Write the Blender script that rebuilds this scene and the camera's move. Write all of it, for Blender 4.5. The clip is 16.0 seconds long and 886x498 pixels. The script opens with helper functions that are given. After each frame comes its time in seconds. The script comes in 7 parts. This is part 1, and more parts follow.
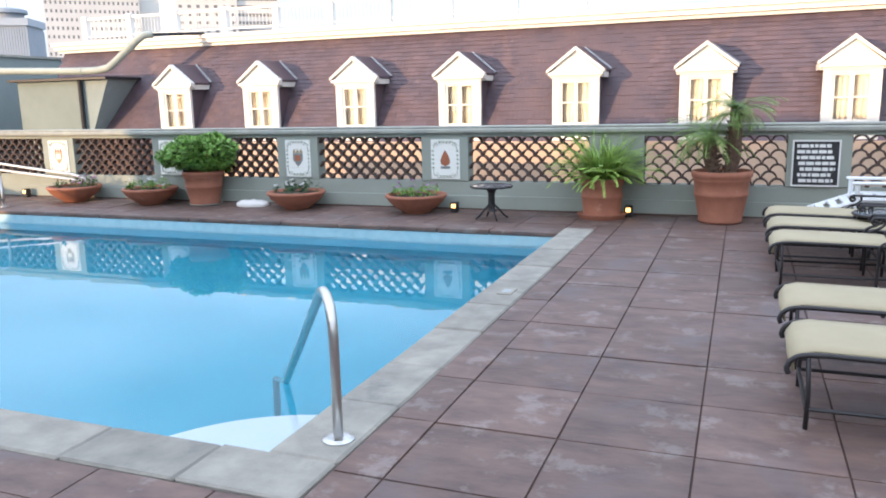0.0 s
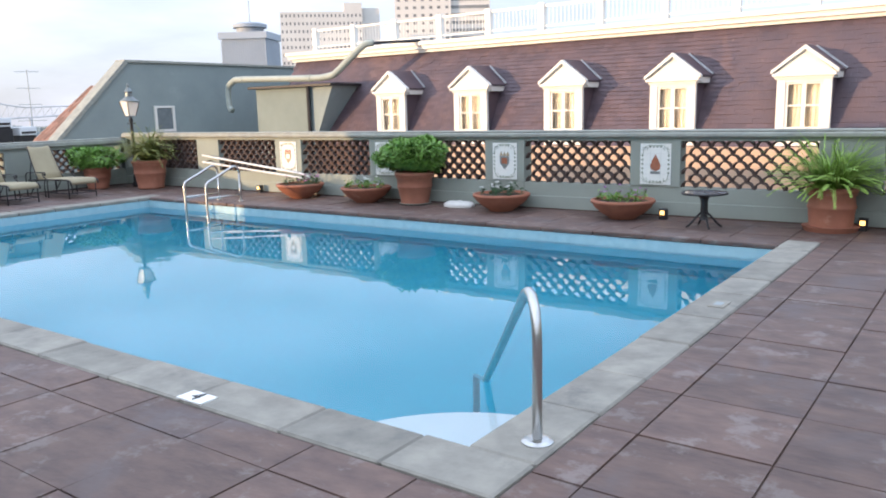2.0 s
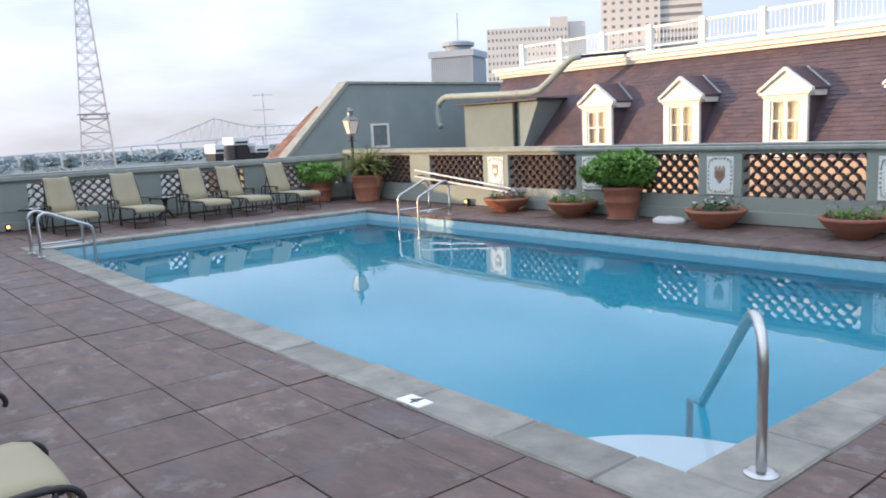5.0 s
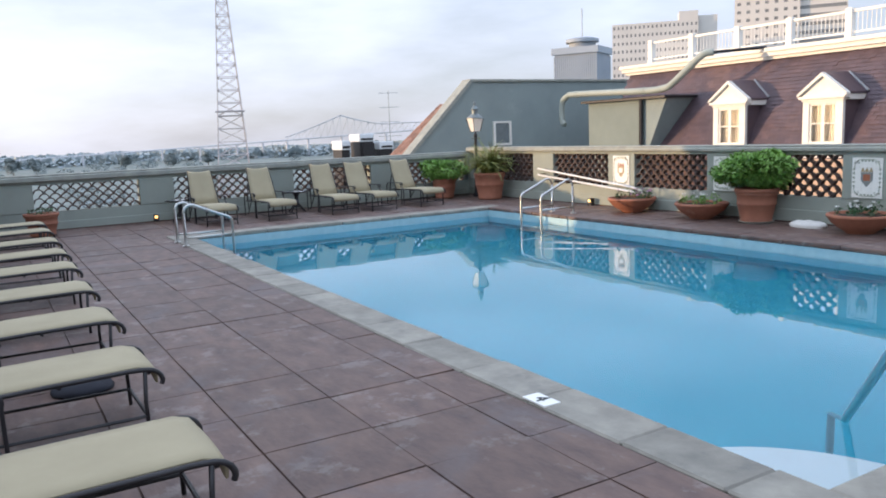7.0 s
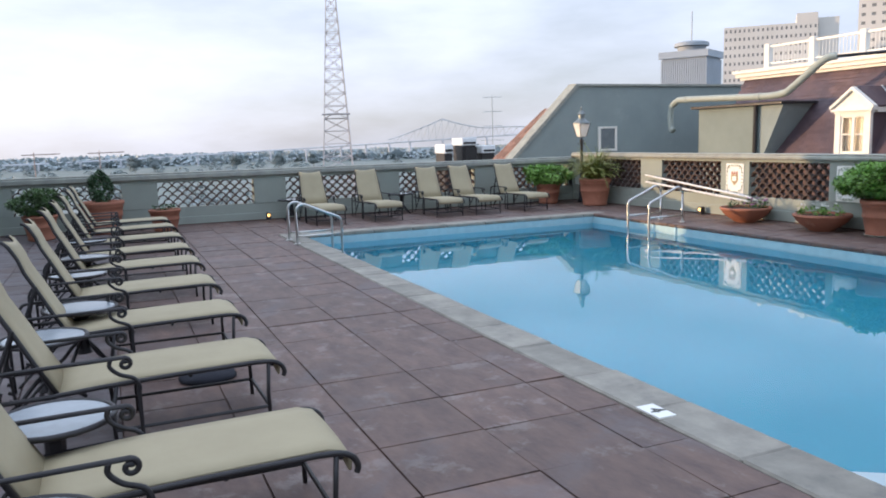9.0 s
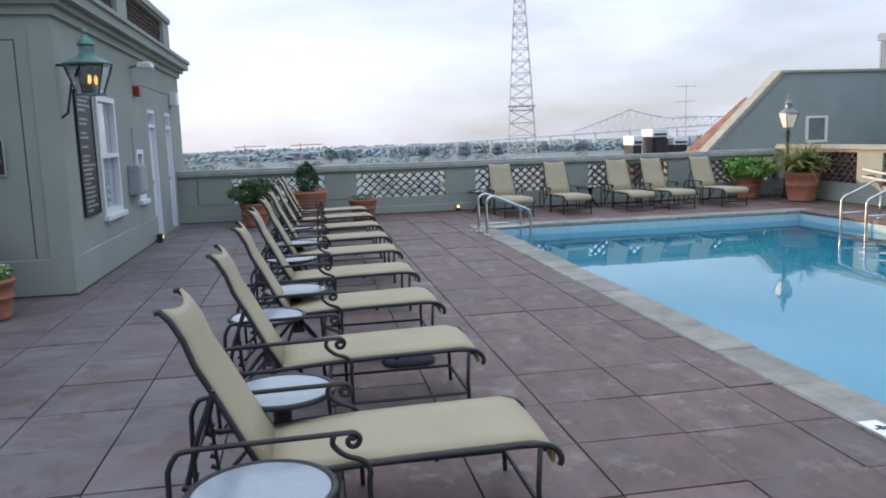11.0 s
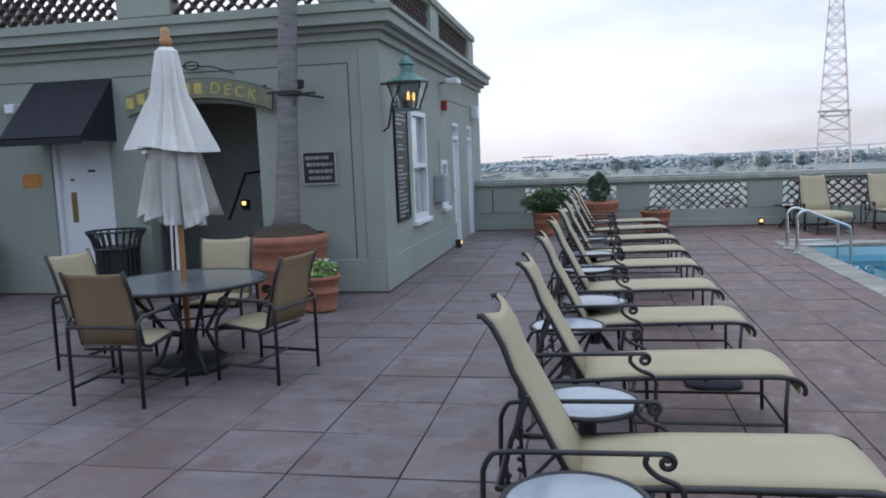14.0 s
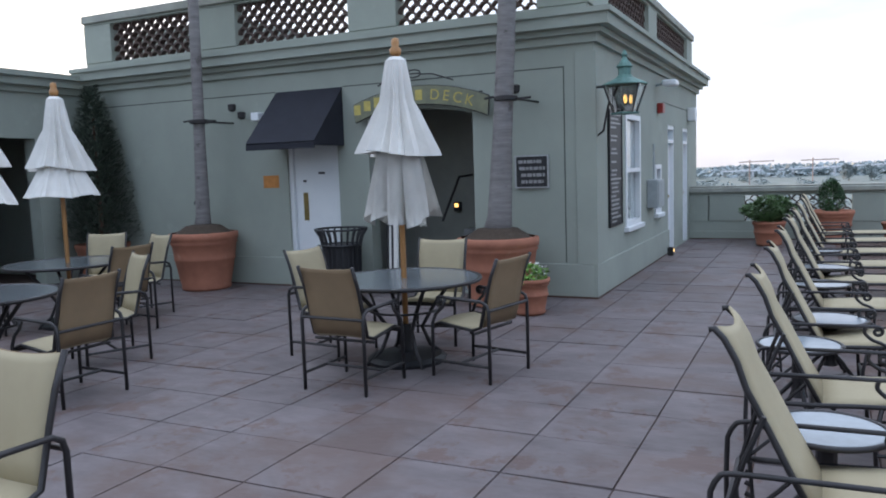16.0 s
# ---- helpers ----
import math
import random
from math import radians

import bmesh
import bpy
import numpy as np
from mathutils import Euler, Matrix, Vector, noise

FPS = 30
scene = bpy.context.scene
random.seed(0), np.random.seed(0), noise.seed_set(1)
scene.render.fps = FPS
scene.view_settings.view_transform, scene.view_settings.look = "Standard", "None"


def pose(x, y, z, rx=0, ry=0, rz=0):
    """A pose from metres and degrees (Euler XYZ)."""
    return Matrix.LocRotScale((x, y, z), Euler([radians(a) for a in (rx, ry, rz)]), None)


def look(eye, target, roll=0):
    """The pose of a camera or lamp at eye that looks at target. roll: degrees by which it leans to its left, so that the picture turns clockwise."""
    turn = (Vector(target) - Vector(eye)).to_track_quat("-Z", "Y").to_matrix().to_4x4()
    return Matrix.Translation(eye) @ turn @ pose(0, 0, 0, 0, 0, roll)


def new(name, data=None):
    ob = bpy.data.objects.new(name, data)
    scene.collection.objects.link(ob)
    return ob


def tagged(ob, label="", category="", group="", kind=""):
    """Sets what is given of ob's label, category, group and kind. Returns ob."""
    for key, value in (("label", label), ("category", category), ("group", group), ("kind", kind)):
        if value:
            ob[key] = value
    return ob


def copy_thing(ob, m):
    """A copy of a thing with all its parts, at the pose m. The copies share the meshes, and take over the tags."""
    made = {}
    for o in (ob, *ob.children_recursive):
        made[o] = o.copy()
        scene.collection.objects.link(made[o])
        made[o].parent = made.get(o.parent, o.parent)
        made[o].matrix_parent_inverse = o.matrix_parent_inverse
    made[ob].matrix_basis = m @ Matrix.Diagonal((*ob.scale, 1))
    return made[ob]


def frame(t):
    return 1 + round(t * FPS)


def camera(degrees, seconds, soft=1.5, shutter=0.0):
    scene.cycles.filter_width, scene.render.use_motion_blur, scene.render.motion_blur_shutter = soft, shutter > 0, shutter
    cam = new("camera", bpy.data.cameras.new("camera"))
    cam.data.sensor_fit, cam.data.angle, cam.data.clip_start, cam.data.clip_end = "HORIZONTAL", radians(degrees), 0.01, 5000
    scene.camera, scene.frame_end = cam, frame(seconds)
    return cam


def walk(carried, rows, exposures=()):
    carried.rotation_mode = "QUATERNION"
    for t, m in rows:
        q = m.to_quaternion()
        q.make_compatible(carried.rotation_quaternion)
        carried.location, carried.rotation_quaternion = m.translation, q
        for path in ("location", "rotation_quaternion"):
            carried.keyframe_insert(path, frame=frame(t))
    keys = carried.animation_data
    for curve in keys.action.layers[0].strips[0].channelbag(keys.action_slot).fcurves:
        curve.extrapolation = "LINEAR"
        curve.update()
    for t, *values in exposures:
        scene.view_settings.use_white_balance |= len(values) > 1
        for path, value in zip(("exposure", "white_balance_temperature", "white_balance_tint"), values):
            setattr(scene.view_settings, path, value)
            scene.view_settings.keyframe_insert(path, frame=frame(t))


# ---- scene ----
cam = camera(59.4, 16.0, soft=1.9)

PATH = [
    (0, (-0.12, 0.211, 1.568), (-0.827, 2.043, 1.19), -1.3),
    (0.5, (-0.14, 0.188, 1.563), (-0.943, 1.98, 1.185), -1.5),
    (1, (-0.164, 0.207, 1.548), (-1.072, 1.949, 1.171), -1.9),
    (1.5, (-0.161, 0.214, 1.552), (-1.193, 1.888, 1.187), -1.7),
    (2, (-0.158, 0.209, 1.553), (-1.315, 1.801, 1.198), -1.5),
    (2.5, (-0.158, 0.203, 1.557), (-1.371, 1.756, 1.212), -1.5),
    (3, (-0.169, 0.21, 1.55), (-1.449, 1.707, 1.206), -1.8),
    (3.5, (-0.161, 0.196, 1.555), (-1.516, 1.626, 1.209), -2.0),
    (6, (-0.185, 0.065, 1.582), (-1.805, 1.202, 1.297), -2.4),
    (6.5, (-0.184, 0.046, 1.583), (-1.845, 1.121, 1.29), -2.2),
    (7, (-0.185, 0.024, 1.591), (-1.89, 1.026, 1.294), -2.3),
    (7.5, (-0.201, 0.003, 1.588), (-1.932, 0.96, 1.293), -1.9),
    (8, (-0.218, -0.02, 1.584), (-1.979, 0.882, 1.295), -1.7),
    (10.5, (-0.194, -0.187, 1.621), (-2.114, 0.299, 1.341), -1.7),
    (11, (-0.206, -0.208, 1.617), (-2.157, 0.128, 1.332), -1.9),
    (11.5, (-0.225, -0.233, 1.613), (-2.195, -0.039, 1.331), -2.4),
    (12, (-0.241, -0.263, 1.613), (-2.221, -0.221, 1.333), -2.1),
    (12.5, (-0.247, -0.288, 1.614), (-2.227, -0.357, 1.337), -2.0),
    (13, (-0.241, -0.308, 1.616), (-2.215, -0.491, 1.349), -2.3),
    (13.5, (-0.227, -0.329, 1.623), (-2.187, -0.631, 1.369), -2.3),
    (14, (-0.232, -0.35, 1.624), (-2.182, -0.727, 1.39), -2.2),
    (14.5, (-0.224, -0.372, 1.627), (-2.155, -0.846, 1.404), -2.4),
    (15, (-0.21, -0.398, 1.63), (-2.099, -1.021, 1.42), -2.6),
    (15.5, (-0.228, -0.424, 1.626), (-2.073, -1.168, 1.424), -2.1),
    (16, (-0.195, -0.44, 1.63), (-1.986, -1.306, 1.424), -1.9),
]
walk(cam, [(t, look(eye, target, roll)) for t, eye, target, roll in PATH],
     exposures=[(0.0, 0.48), (1.5, 0.32), (3.5, 0.16), (7.0, -0.03), (11.0, -0.06), (14.5, -0.03), (16.0, 0.12)])

# ---- light ----
SUN_DIR = Vector((0.50, 0.83, -0.115)).normalized()      # the way the light travels
world = bpy.data.worlds.new("sky")
scene.world = world
world.use_nodes = True
wn, wl = world.node_tree.nodes, world.node_tree.links
wn.clear()
w_out = wn.new("ShaderNodeOutputWorld")
w_bg = wn.new("ShaderNodeBackground")
w_sky = wn.new("ShaderNodeTexSky")
w_sky.sky_type = "NISHITA"
w_sky.sun_disc = False
w_sky.sun_elevation = radians(11)
w_sky.sun_rotation = math.atan2(-SUN_DIR.x, -SUN_DIR.y)
w_co = wn.new("ShaderNodeTexCoord")
w_map = wn.new("ShaderNodeMapping")
w_map.inputs["Scale"].default_value = (1.6, 1.6, 6.0)
w_noise = wn.new("ShaderNodeTexNoise")
w_noise.inputs["Scale"].default_value = 1.7
w_noise.inputs["Detail"].default_value = 7
w_noise.inputs["Roughness"].default_value = 0.55
w_ramp = wn.new("ShaderNodeMapRange")
w_ramp.inputs["From Min"].default_value = 0.32
w_ramp.inputs["From Max"].default_value = 0.66
w_ramp.inputs["To Min"].default_value = 0.62
w_ramp.inputs["To Max"].default_value = 0.92
w_mix = wn.new("ShaderNodeMix")
w_mix.data_type = "RGBA"
SKY_CLOUD = (7.1, 7.8, 9.5, 1)                            # veil of thin cloud
w_mix.inputs["B"].default_value = SKY_CLOUD
wl.new(w_co.outputs["Generated"], w_map.inputs["Vector"])
wl.new(w_map.outputs["Vector"], w_noise.inputs["Vector"])
wl.new(w_noise.outputs["Fac"], w_ramp.inputs["Value"])
wl.new(w_ramp.outputs["Result"], w_mix.inputs["Factor"])
w_hz = wn.new("ShaderNodeSeparateXYZ")
w_el = wn.new("ShaderNodeMapRange")
w_el.inputs["From Min"].default_value = 0.0
w_el.inputs["From Max"].default_value = 0.28
w_tone = wn.new("ShaderNodeMix")
w_tone.data_type = "RGBA"
w_tone.inputs["A"].default_value = (7.8, 7.9, 9.1, 1)     # dusk tint low down
w_tone.inputs["B"].default_value = SKY_CLOUD
wl.new(w_co.outputs["Generated"], w_hz.inputs["Vector"])
wl.new(w_hz.outputs["Z"], w_el.inputs["Value"])
wl.new(w_el.outputs["Result"], w_tone.inputs["Factor"])
wl.new(w_tone.outputs["Result"], w_mix.inputs["B"])
wl.new(w_sky.outputs["Color"], w_mix.inputs["A"])
w_sep = wn.new("ShaderNodeSeparateXYZ")
w_up = wn.new("ShaderNodeMapRange")                       # an overcast sky is brighter overhead
w_up.inputs["From Min"].default_value = 0.0
w_up.inputs["From Max"].default_value = 0.9
w_up.inputs["To Min"].default_value = 1.0
w_up.inputs["To Max"].default_value = 2.05
w_mul = wn.new("ShaderNodeVectorMath")
w_mul.operation = "SCALE"
wl.new(w_co.outputs["Generated"], w_sep.inputs["Vector"])
wl.new(w_sep.outputs["Z"], w_up.inputs["Value"])
wl.new(w_mix.outputs["Result"], w_mul.inputs[0])
w_puff = wn.new("ShaderNodeMapRange")                     # thicker and thinner cloud
w_puff.inputs["From Min"].default_value = 0.34
w_puff.inputs["From Max"].default_value = 0.64
w_puff.inputs["To Min"].default_value = 0.92
w_puff.inputs["To Max"].default_value = 1.05
w_amt = wn.new("ShaderNodeMath")
w_amt.operation = "MULTIPLY"
wl.new(w_noise.outputs["Fac"], w_puff.inputs["Value"])
wl.new(w_puff.outputs["Result"], w_amt.inputs[0])
wl.new(w_up.outputs["Result"], w_amt.inputs[1])
wl.new(w_amt.outputs["Value"], w_mul.inputs["Scale"])
w_dot = wn.new("ShaderNodeVectorMath")                    # thin cloud glows on the sun's side and is bluer away from it
w_dot.operation = "DOT_PRODUCT"
w_dot.inputs[1].default_value = (-SUN_DIR.x, -SUN_DIR.y, 0.0)
w_side = wn.new("ShaderNodeMapRange")
w_side.inputs["From Min"].default_value = -0.95
w_side.inputs["From Max"].default_value = 0.95
w_tint = wn.new("ShaderNodeMix")
w_tint.data_type = "RGBA"
w_tint.inputs["A"].default_value = (0.77, 0.85, 0.93, 1)
w_tint.inputs["B"].default_value = (1.16, 1.15, 1.13, 1)
w_fin = wn.new("ShaderNodeVectorMath")
w_fin.operation = "MULTIPLY"
wl.new(w_co.outputs["Generated"], w_dot.inputs[0])
wl.new(w_dot.outputs["Value"], w_side.inputs["Value"])
wl.new(w_side.outputs["Result"], w_tint.inputs["Factor"])
wl.new(w_mul.outputs["Vector"], w_fin.inputs[0])
wl.new(w_tint.outputs["Result"], w_fin.inputs[1])
wl.new(w_fin.outputs["Vector"], w_bg.inputs["Color"])
w_bg.inputs["Strength"].default_value = 0.118
wl.new(w_bg.outputs["Background"], w_out.inputs["Surface"])

sun = new("sun", bpy.data.lights.new("sun", "SUN"))
sun.data.energy = 4.2
sun.data.color = (1.0, 0.67, 0.40)
sun.data.angle = radians(0.6)
sun.matrix_world = look((0, 0, 30), Vector((0, 0, 30)) + SUN_DIR)


# ---- materials ----
def mat(name, color, rough=0.6, metal=0.0, dark=None, scale=6.0, amount=0.5, bump=0.0, bump_scale=60.0, vary=0.0,
        stain=None, stain_scale=1.3, stain_from=0.55, stain_soft=0.13, coat=0.0, spec=0.5, emit=None, strength=0.0, sub=0.0, island=False, stretch=None, emboss=0.02, patch=None, patch_scale=0.6, patch_from=0.45):
    """A procedural surface: two scales of colour variation, fine relief, and a change from piece to piece."""
    m = bpy.data.materials.new(name)
    m.use_nodes = True
    n, l = m.node_tree.nodes, m.node_tree.links
    b = n["Principled BSDF"]
    b.inputs["Roughness"].default_value = rough
    b.inputs["Metallic"].default_value = metal
    b.inputs["Coat Weight"].default_value = coat
    b.inputs["Specular IOR Level"].default_value = spec
    if emit:
        b.inputs["Emission Color"].default_value = (*emit, 1)
        b.inputs["Emission Strength"].default_value = strength
    co = n.new("ShaderNodeTexCoord")
    geo = n.new("ShaderNodeNewGeometry")
    source = geo.outputs["Position"]
    if stretch:
        mp = n.new("ShaderNodeMapping")
        mp.inputs["Scale"].default_value = stretch
        l.new(source, mp.inputs["Vector"])
        source = mp.outputs["Vector"]
    dark = dark or tuple(c * 0.72 for c in color)
    no = n.new("ShaderNodeTexNoise")
    no.inputs["Scale"].default_value = scale
    no.inputs["Detail"].default_value = 6
    no.inputs["Roughness"].default_value = 0.62
    l.new(source, no.inputs["Vector"])
    mr = n.new("ShaderNodeMapRange")
    mr.inputs["From Min"].default_value = 0.3
    mr.inputs["From Max"].default_value = 0.7
    mr.inputs["To Max"].default_value = amount * 2 if amount < 0.5 else 1.0
    l.new(no.outputs["Fac"], mr.inputs["Value"])
    mx = n.new("ShaderNodeMix")
    mx.data_type = "RGBA"
    mx.inputs["A"].default_value = (*color, 1)
    mx.inputs["B"].default_value = (*dark, 1)
    l.new(mr.outputs["Result"], mx.inputs["Factor"])
    result = mx.outputs["Result"]
    if stain:
        ns = n.new("ShaderNodeTexNoise")
        ns.inputs["Scale"].default_value = stain_scale
        ns.inputs["Detail"].default_value = 8
        ns.inputs["Roughness"].default_value = 0.7
        l.new(geo.outputs["Position"], ns.inputs["Vector"])
        sr = n.new("ShaderNodeMapRange")
        sr.inputs["From Min"].default_value = stain_from
        sr.inputs["From Max"].default_value = stain_from + stain_soft
        sr.inputs["To Max"].default_value = 0.7
        l.new(ns.outputs["Fac"], sr.inputs["Value"])
        ms = n.new("ShaderNodeMix")
        ms.data_type = "RGBA"
        ms.inputs["B"].default_value = (*stain, 1)
        l.new(sr.outputs["Result"], ms.inputs["Factor"])
        l.new(result, ms.inputs["A"])
        result = ms.outputs["Result"]
    if patch:
        np_ = n.new("ShaderNodeTexNoise")
        np_.inputs["Scale"].default_value = patch_scale
        np_.inputs["Detail"].default_value = 5
        np_.inputs["Roughness"].default_value = 0.65
        np_.inputs["Distortion"].default_value = 0.6
        l.new(geo.outputs["Position"], np_.inputs["Vector"])
        pr = n.new("ShaderNodeMapRange")
        pr.inputs["From Min"].default_value = patch_from
        pr.inputs["From Max"].default_value = patch_from + 0.14
        pr.inputs["To Max"].default_value = 0.85
        l.new(np_.outputs["Fac"], pr.inputs["Value"])
        mp_ = n.new("ShaderNodeMix")
        mp_.data_type = "RGBA"
        mp_.inputs["B"].default_value = (*patch, 1)
        l.new(pr.outputs["Result"], mp_.inputs["Factor"])
        l.new(result, mp_.inputs["A"])
        result = mp_.outputs["Result"]
    if vary:
        hs = n.new("ShaderNodeHueSaturation")
        vr = n.new("ShaderNodeMapRange")
        vr.inputs["To Min"].default_value = 1 - vary
        vr.inputs["To Max"].default_value = 1 + vary
        if island:
            l.new(geo.outputs["Random Per Island"], vr.inputs["Value"])
        else:
            oi = n.new("ShaderNodeObjectInfo")
            l.new(oi.outputs["Random"], vr.inputs["Value"])
        l.new(vr.outputs["Result"], hs.inputs["Value"])
        l.new(result, hs.inputs["Color"])
        result = hs.outputs["Color"]
    l.new(result, b.inputs["Base Color"])
    if bump:
        nb = n.new("ShaderNodeTexNoise")
        nb.inputs["Scale"].default_value = bump_scale
        nb.inputs["Detail"].default_value = 4
        l.new(source, nb.inputs["Vector"])
        bp = n.new("ShaderNodeBump")
        bp.inputs["Strength"].default_value = bump
        bp.inputs["Distance"].default_value = emboss
        l.new(nb.outputs["Fac"], bp.inputs["Height"])
        l.new(bp.outputs["Normal"], b.inputs["Normal"])
    return m


def water_mat():
    m = bpy.data.materials.new("pool_water")
    m.use_nodes = True
    n, l = m.node_tree.nodes, m.node_tree.links
    n.clear()
    out = n.new("ShaderNodeOutputMaterial")
    g = n.new("ShaderNodeBsdfGlass")
    g.inputs["IOR"].default_value = 1.333
    g.inputs["Roughness"].default_value = 0.0
    g.inputs["Color"].default_value = (0.95, 0.99, 1.0, 1)
    no = n.new("ShaderNodeTexNoise")
    no.inputs["Scale"].default_value = 2.2
    no.inputs["Detail"].default_value = 2
    geo = n.new("ShaderNodeNewGeometry")
    bp = n.new("ShaderNodeBump")
    bp.inputs["Strength"].default_value = 0.06
    bp.inputs["Distance"].default_value = 0.02
    l.new(geo.outputs["Position"], no.inputs["Vector"])
    l.new(no.outputs["Fac"], bp.inputs["Height"])
    l.new(bp.outputs["Normal"], g.inputs["Normal"])
    l.new(g.outputs["BSDF"], out.inputs["Surface"])
    return m


def glass_mat(name, color=(0.9, 0.95, 0.95), rough=0.0):
    m = bpy.data.materials.new(name)
    m.use_nodes = True
    b = m.node_tree.nodes["Principled BSDF"]
    b.inputs["Base Color"].default_value = (*color, 1)
    b.inputs["Transmission Weight"].default_value = 1
    b.inputs["Roughness"].default_value = rough
    b.inputs["IOR"].default_value = 1.45
    return m


def paver_mat(name, island, grey=False):
    """Stamped concrete pavers: brown by the pool, greyer towards the pool house."""
    if grey:
        return mat(name, (0.180, 0.156, 0.160), 0.62, dark=(0.108, 0.091, 0.093), scale=6.0, bump=0.45, bump_scale=28, vary=0.10, island=island, stretch=(1, 0.45, 1),
                   patch=(0.116, 0.082, 0.074), patch_scale=0.85, patch_from=0.51, stain=(0.108, 0.064, 0.052), stain_scale=2.6, stain_from=0.54, stain_soft=0.05, emboss=0.008)
    return mat(name, (0.172, 0.108, 0.086), 0.60, dark=(0.082, 0.052, 0.046), scale=6.5, bump=0.5, bump_scale=26, vary=0.13, island=island, stretch=(0.5, 1, 1),
               patch=(0.128, 0.100, 0.098), patch_scale=1.3, patch_from=0.53, stain=(0.215, 0.178, 0.162), stain_scale=3.4, stain_from=0.55, stain_soft=0.07, emboss=0.008)


M_PAVER = paver_mat("red_brown_paver", False)
M_PAVER_GREY = paver_mat("grey_mauve_paver", False, True)
M_JOINT = mat("dark_joint_sand", (0.105, 0.066, 0.052), 0.95, scale=9)
M_COPING = mat("grey_stone_coping", (0.335, 0.315, 0.265), 0.8, dark=(0.20, 0.19, 0.165), scale=4, bump=0.7, bump_scale=25, vary=0.12,
               stain=(0.14, 0.14, 0.135), stain_scale=2.2, stain_from=0.585, emboss=0.008)
M_POOLBLUE = mat("blue_pool_plaster", (0.045, 0.44, 0.57), 0.6, dark=(0.036, 0.39, 0.53), scale=1.5)
M_POOLBAND = mat("light_blue_pool_band", (0.42, 0.61, 0.65), 0.5, dark=(0.33, 0.52, 0.58), scale=8)
M_STEPWHITE = mat("white_pool_step", (0.82, 0.86, 0.86), 0.5, scale=3, amount=0.1)
M_WATER = water_mat()
M_STUCCO = mat("sage_grey_stucco", (0.312, 0.344, 0.298), 0.85, dark=(0.268, 0.296, 0.260), scale=1.2, bump=0.25, bump_scale=90,
               stain=(0.365, 0.39, 0.345), stain_scale=1.1, stain_from=0.6, emboss=0.006)
M_STUCCO_CAP = mat("pale_stucco_cap", (0.36, 0.37, 0.32), 0.85, dark=(0.25, 0.26, 0.235), scale=4, bump=0.3, bump_scale=70, emboss=0.006)
M_LATTICE = mat("dark_lattice_clay", (0.10, 0.062, 0.05), 0.8, dark=(0.06, 0.045, 0.04), scale=12, vary=0.15, island=True)
M_SLATE = mat("purple_slate", (0.122, 0.080, 0.086), 0.55, dark=(0.078, 0.060, 0.078), scale=1.2, vary=0.15, bump=0.2, island=True,
              stain=(0.26, 0.19, 0.17), stain_scale=2.6, stain_from=0.665, stain_soft=0.05, patch=(0.16, 0.098, 0.088), patch_scale=0.5, patch_from=0.56)
M_WHITE = mat("cream_white_paint", (0.80, 0.78, 0.72), 0.5, dark=(0.68, 0.66, 0.6), scale=5, amount=0.3, bump=0.1)
M_CURTAIN = mat("cream_curtain", (0.60, 0.54, 0.47), 0.9, dark=(0.50, 0.44, 0.375), scale=9, stretch=(9, 9, 0.3))
M_PANE = glass_mat("window_glass")
M_TERRA = mat("terracotta", (0.38, 0.15, 0.09), 0.8, dark=(0.29, 0.115, 0.07), scale=6, bump=0.15, bump_scale=60, vary=0.12,
              stain=(0.50, 0.28, 0.20), stain_scale=4, stain_from=0.6)
M_STEEL = mat("brushed_steel", (0.62, 0.62, 0.60), 0.28, 1.0, scale=20, amount=0.2)
M_IRON = mat("dark_bronze_iron", (0.035, 0.033, 0.035), 0.45, 0.3, scale=15, bump=0.1)
M_SLING = mat("cream_mesh_sling", (0.40, 0.345, 0.225), 0.78, dark=(0.35, 0.30, 0.195), scale=3, bump=0.25, bump_scale=400, emboss=0.003)
# the same cream mesh, with the rear's shade put into its colour
M_SLING_SHADED = mat("shaded_mesh_sling", (0.25, 0.175, 0.10), 0.8, dark=(0.20, 0.14, 0.08), scale=3, bump=0.25, bump_scale=400, emboss=0.003)
M_CANVAS = mat("white_canvas", (0.78, 0.77, 0.73), 0.9, dark=(0.62, 0.61, 0.58), scale=2.5, bump=0.15, bump_scale=150, emboss=0.004)
M_WOODPOLE = mat("varnished_wood", (0.46, 0.24, 0.09), 0.45, dark=(0.33, 0.16, 0.06), scale=5, stretch=(12, 12, 1))
M_GLASSTOP = mat("frosted_table_glass", (0.27, 0.31, 0.34), 0.22, scale=14, amount=0.25, bump=0.15, bump_scale=160, spec=0.7, emboss=0.002)
M_DARKTOP = mat("smoky_table_glass", (0.16, 0.18, 0.19), 0.15, scale=14, amount=0.3, bump=0.1, bump_scale=160, spec=0.7, emboss=0.002)
M_BLACK = mat("black_paint", (0.02, 0.021, 0.024), 0.5, scale=8)
M_AWNING = mat("black_awning_canvas", (0.018, 0.020, 0.030), 0.9, scale=4, bump=0.2, bump_scale=200)
M_SIGNWHITE = mat("white_lettering", (0.75, 0.75, 0.72), 0.6, scale=9, amount=0.1)
M_DOORWHITE = mat("white_door_paint", (0.74, 0.77, 0.78), 0.45, dark=(0.66, 0.69, 0.71), scale=2, amount=0.3)
M_CONCRETE = mat("grey_concrete", (0.30, 0.31, 0.31), 0.9, scale=3, bump=0.2)
M_SOIL = mat("dark_soil", (0.07, 0.05, 0.035), 0.95, scale=25, bump=0.8, bump_scale=60)
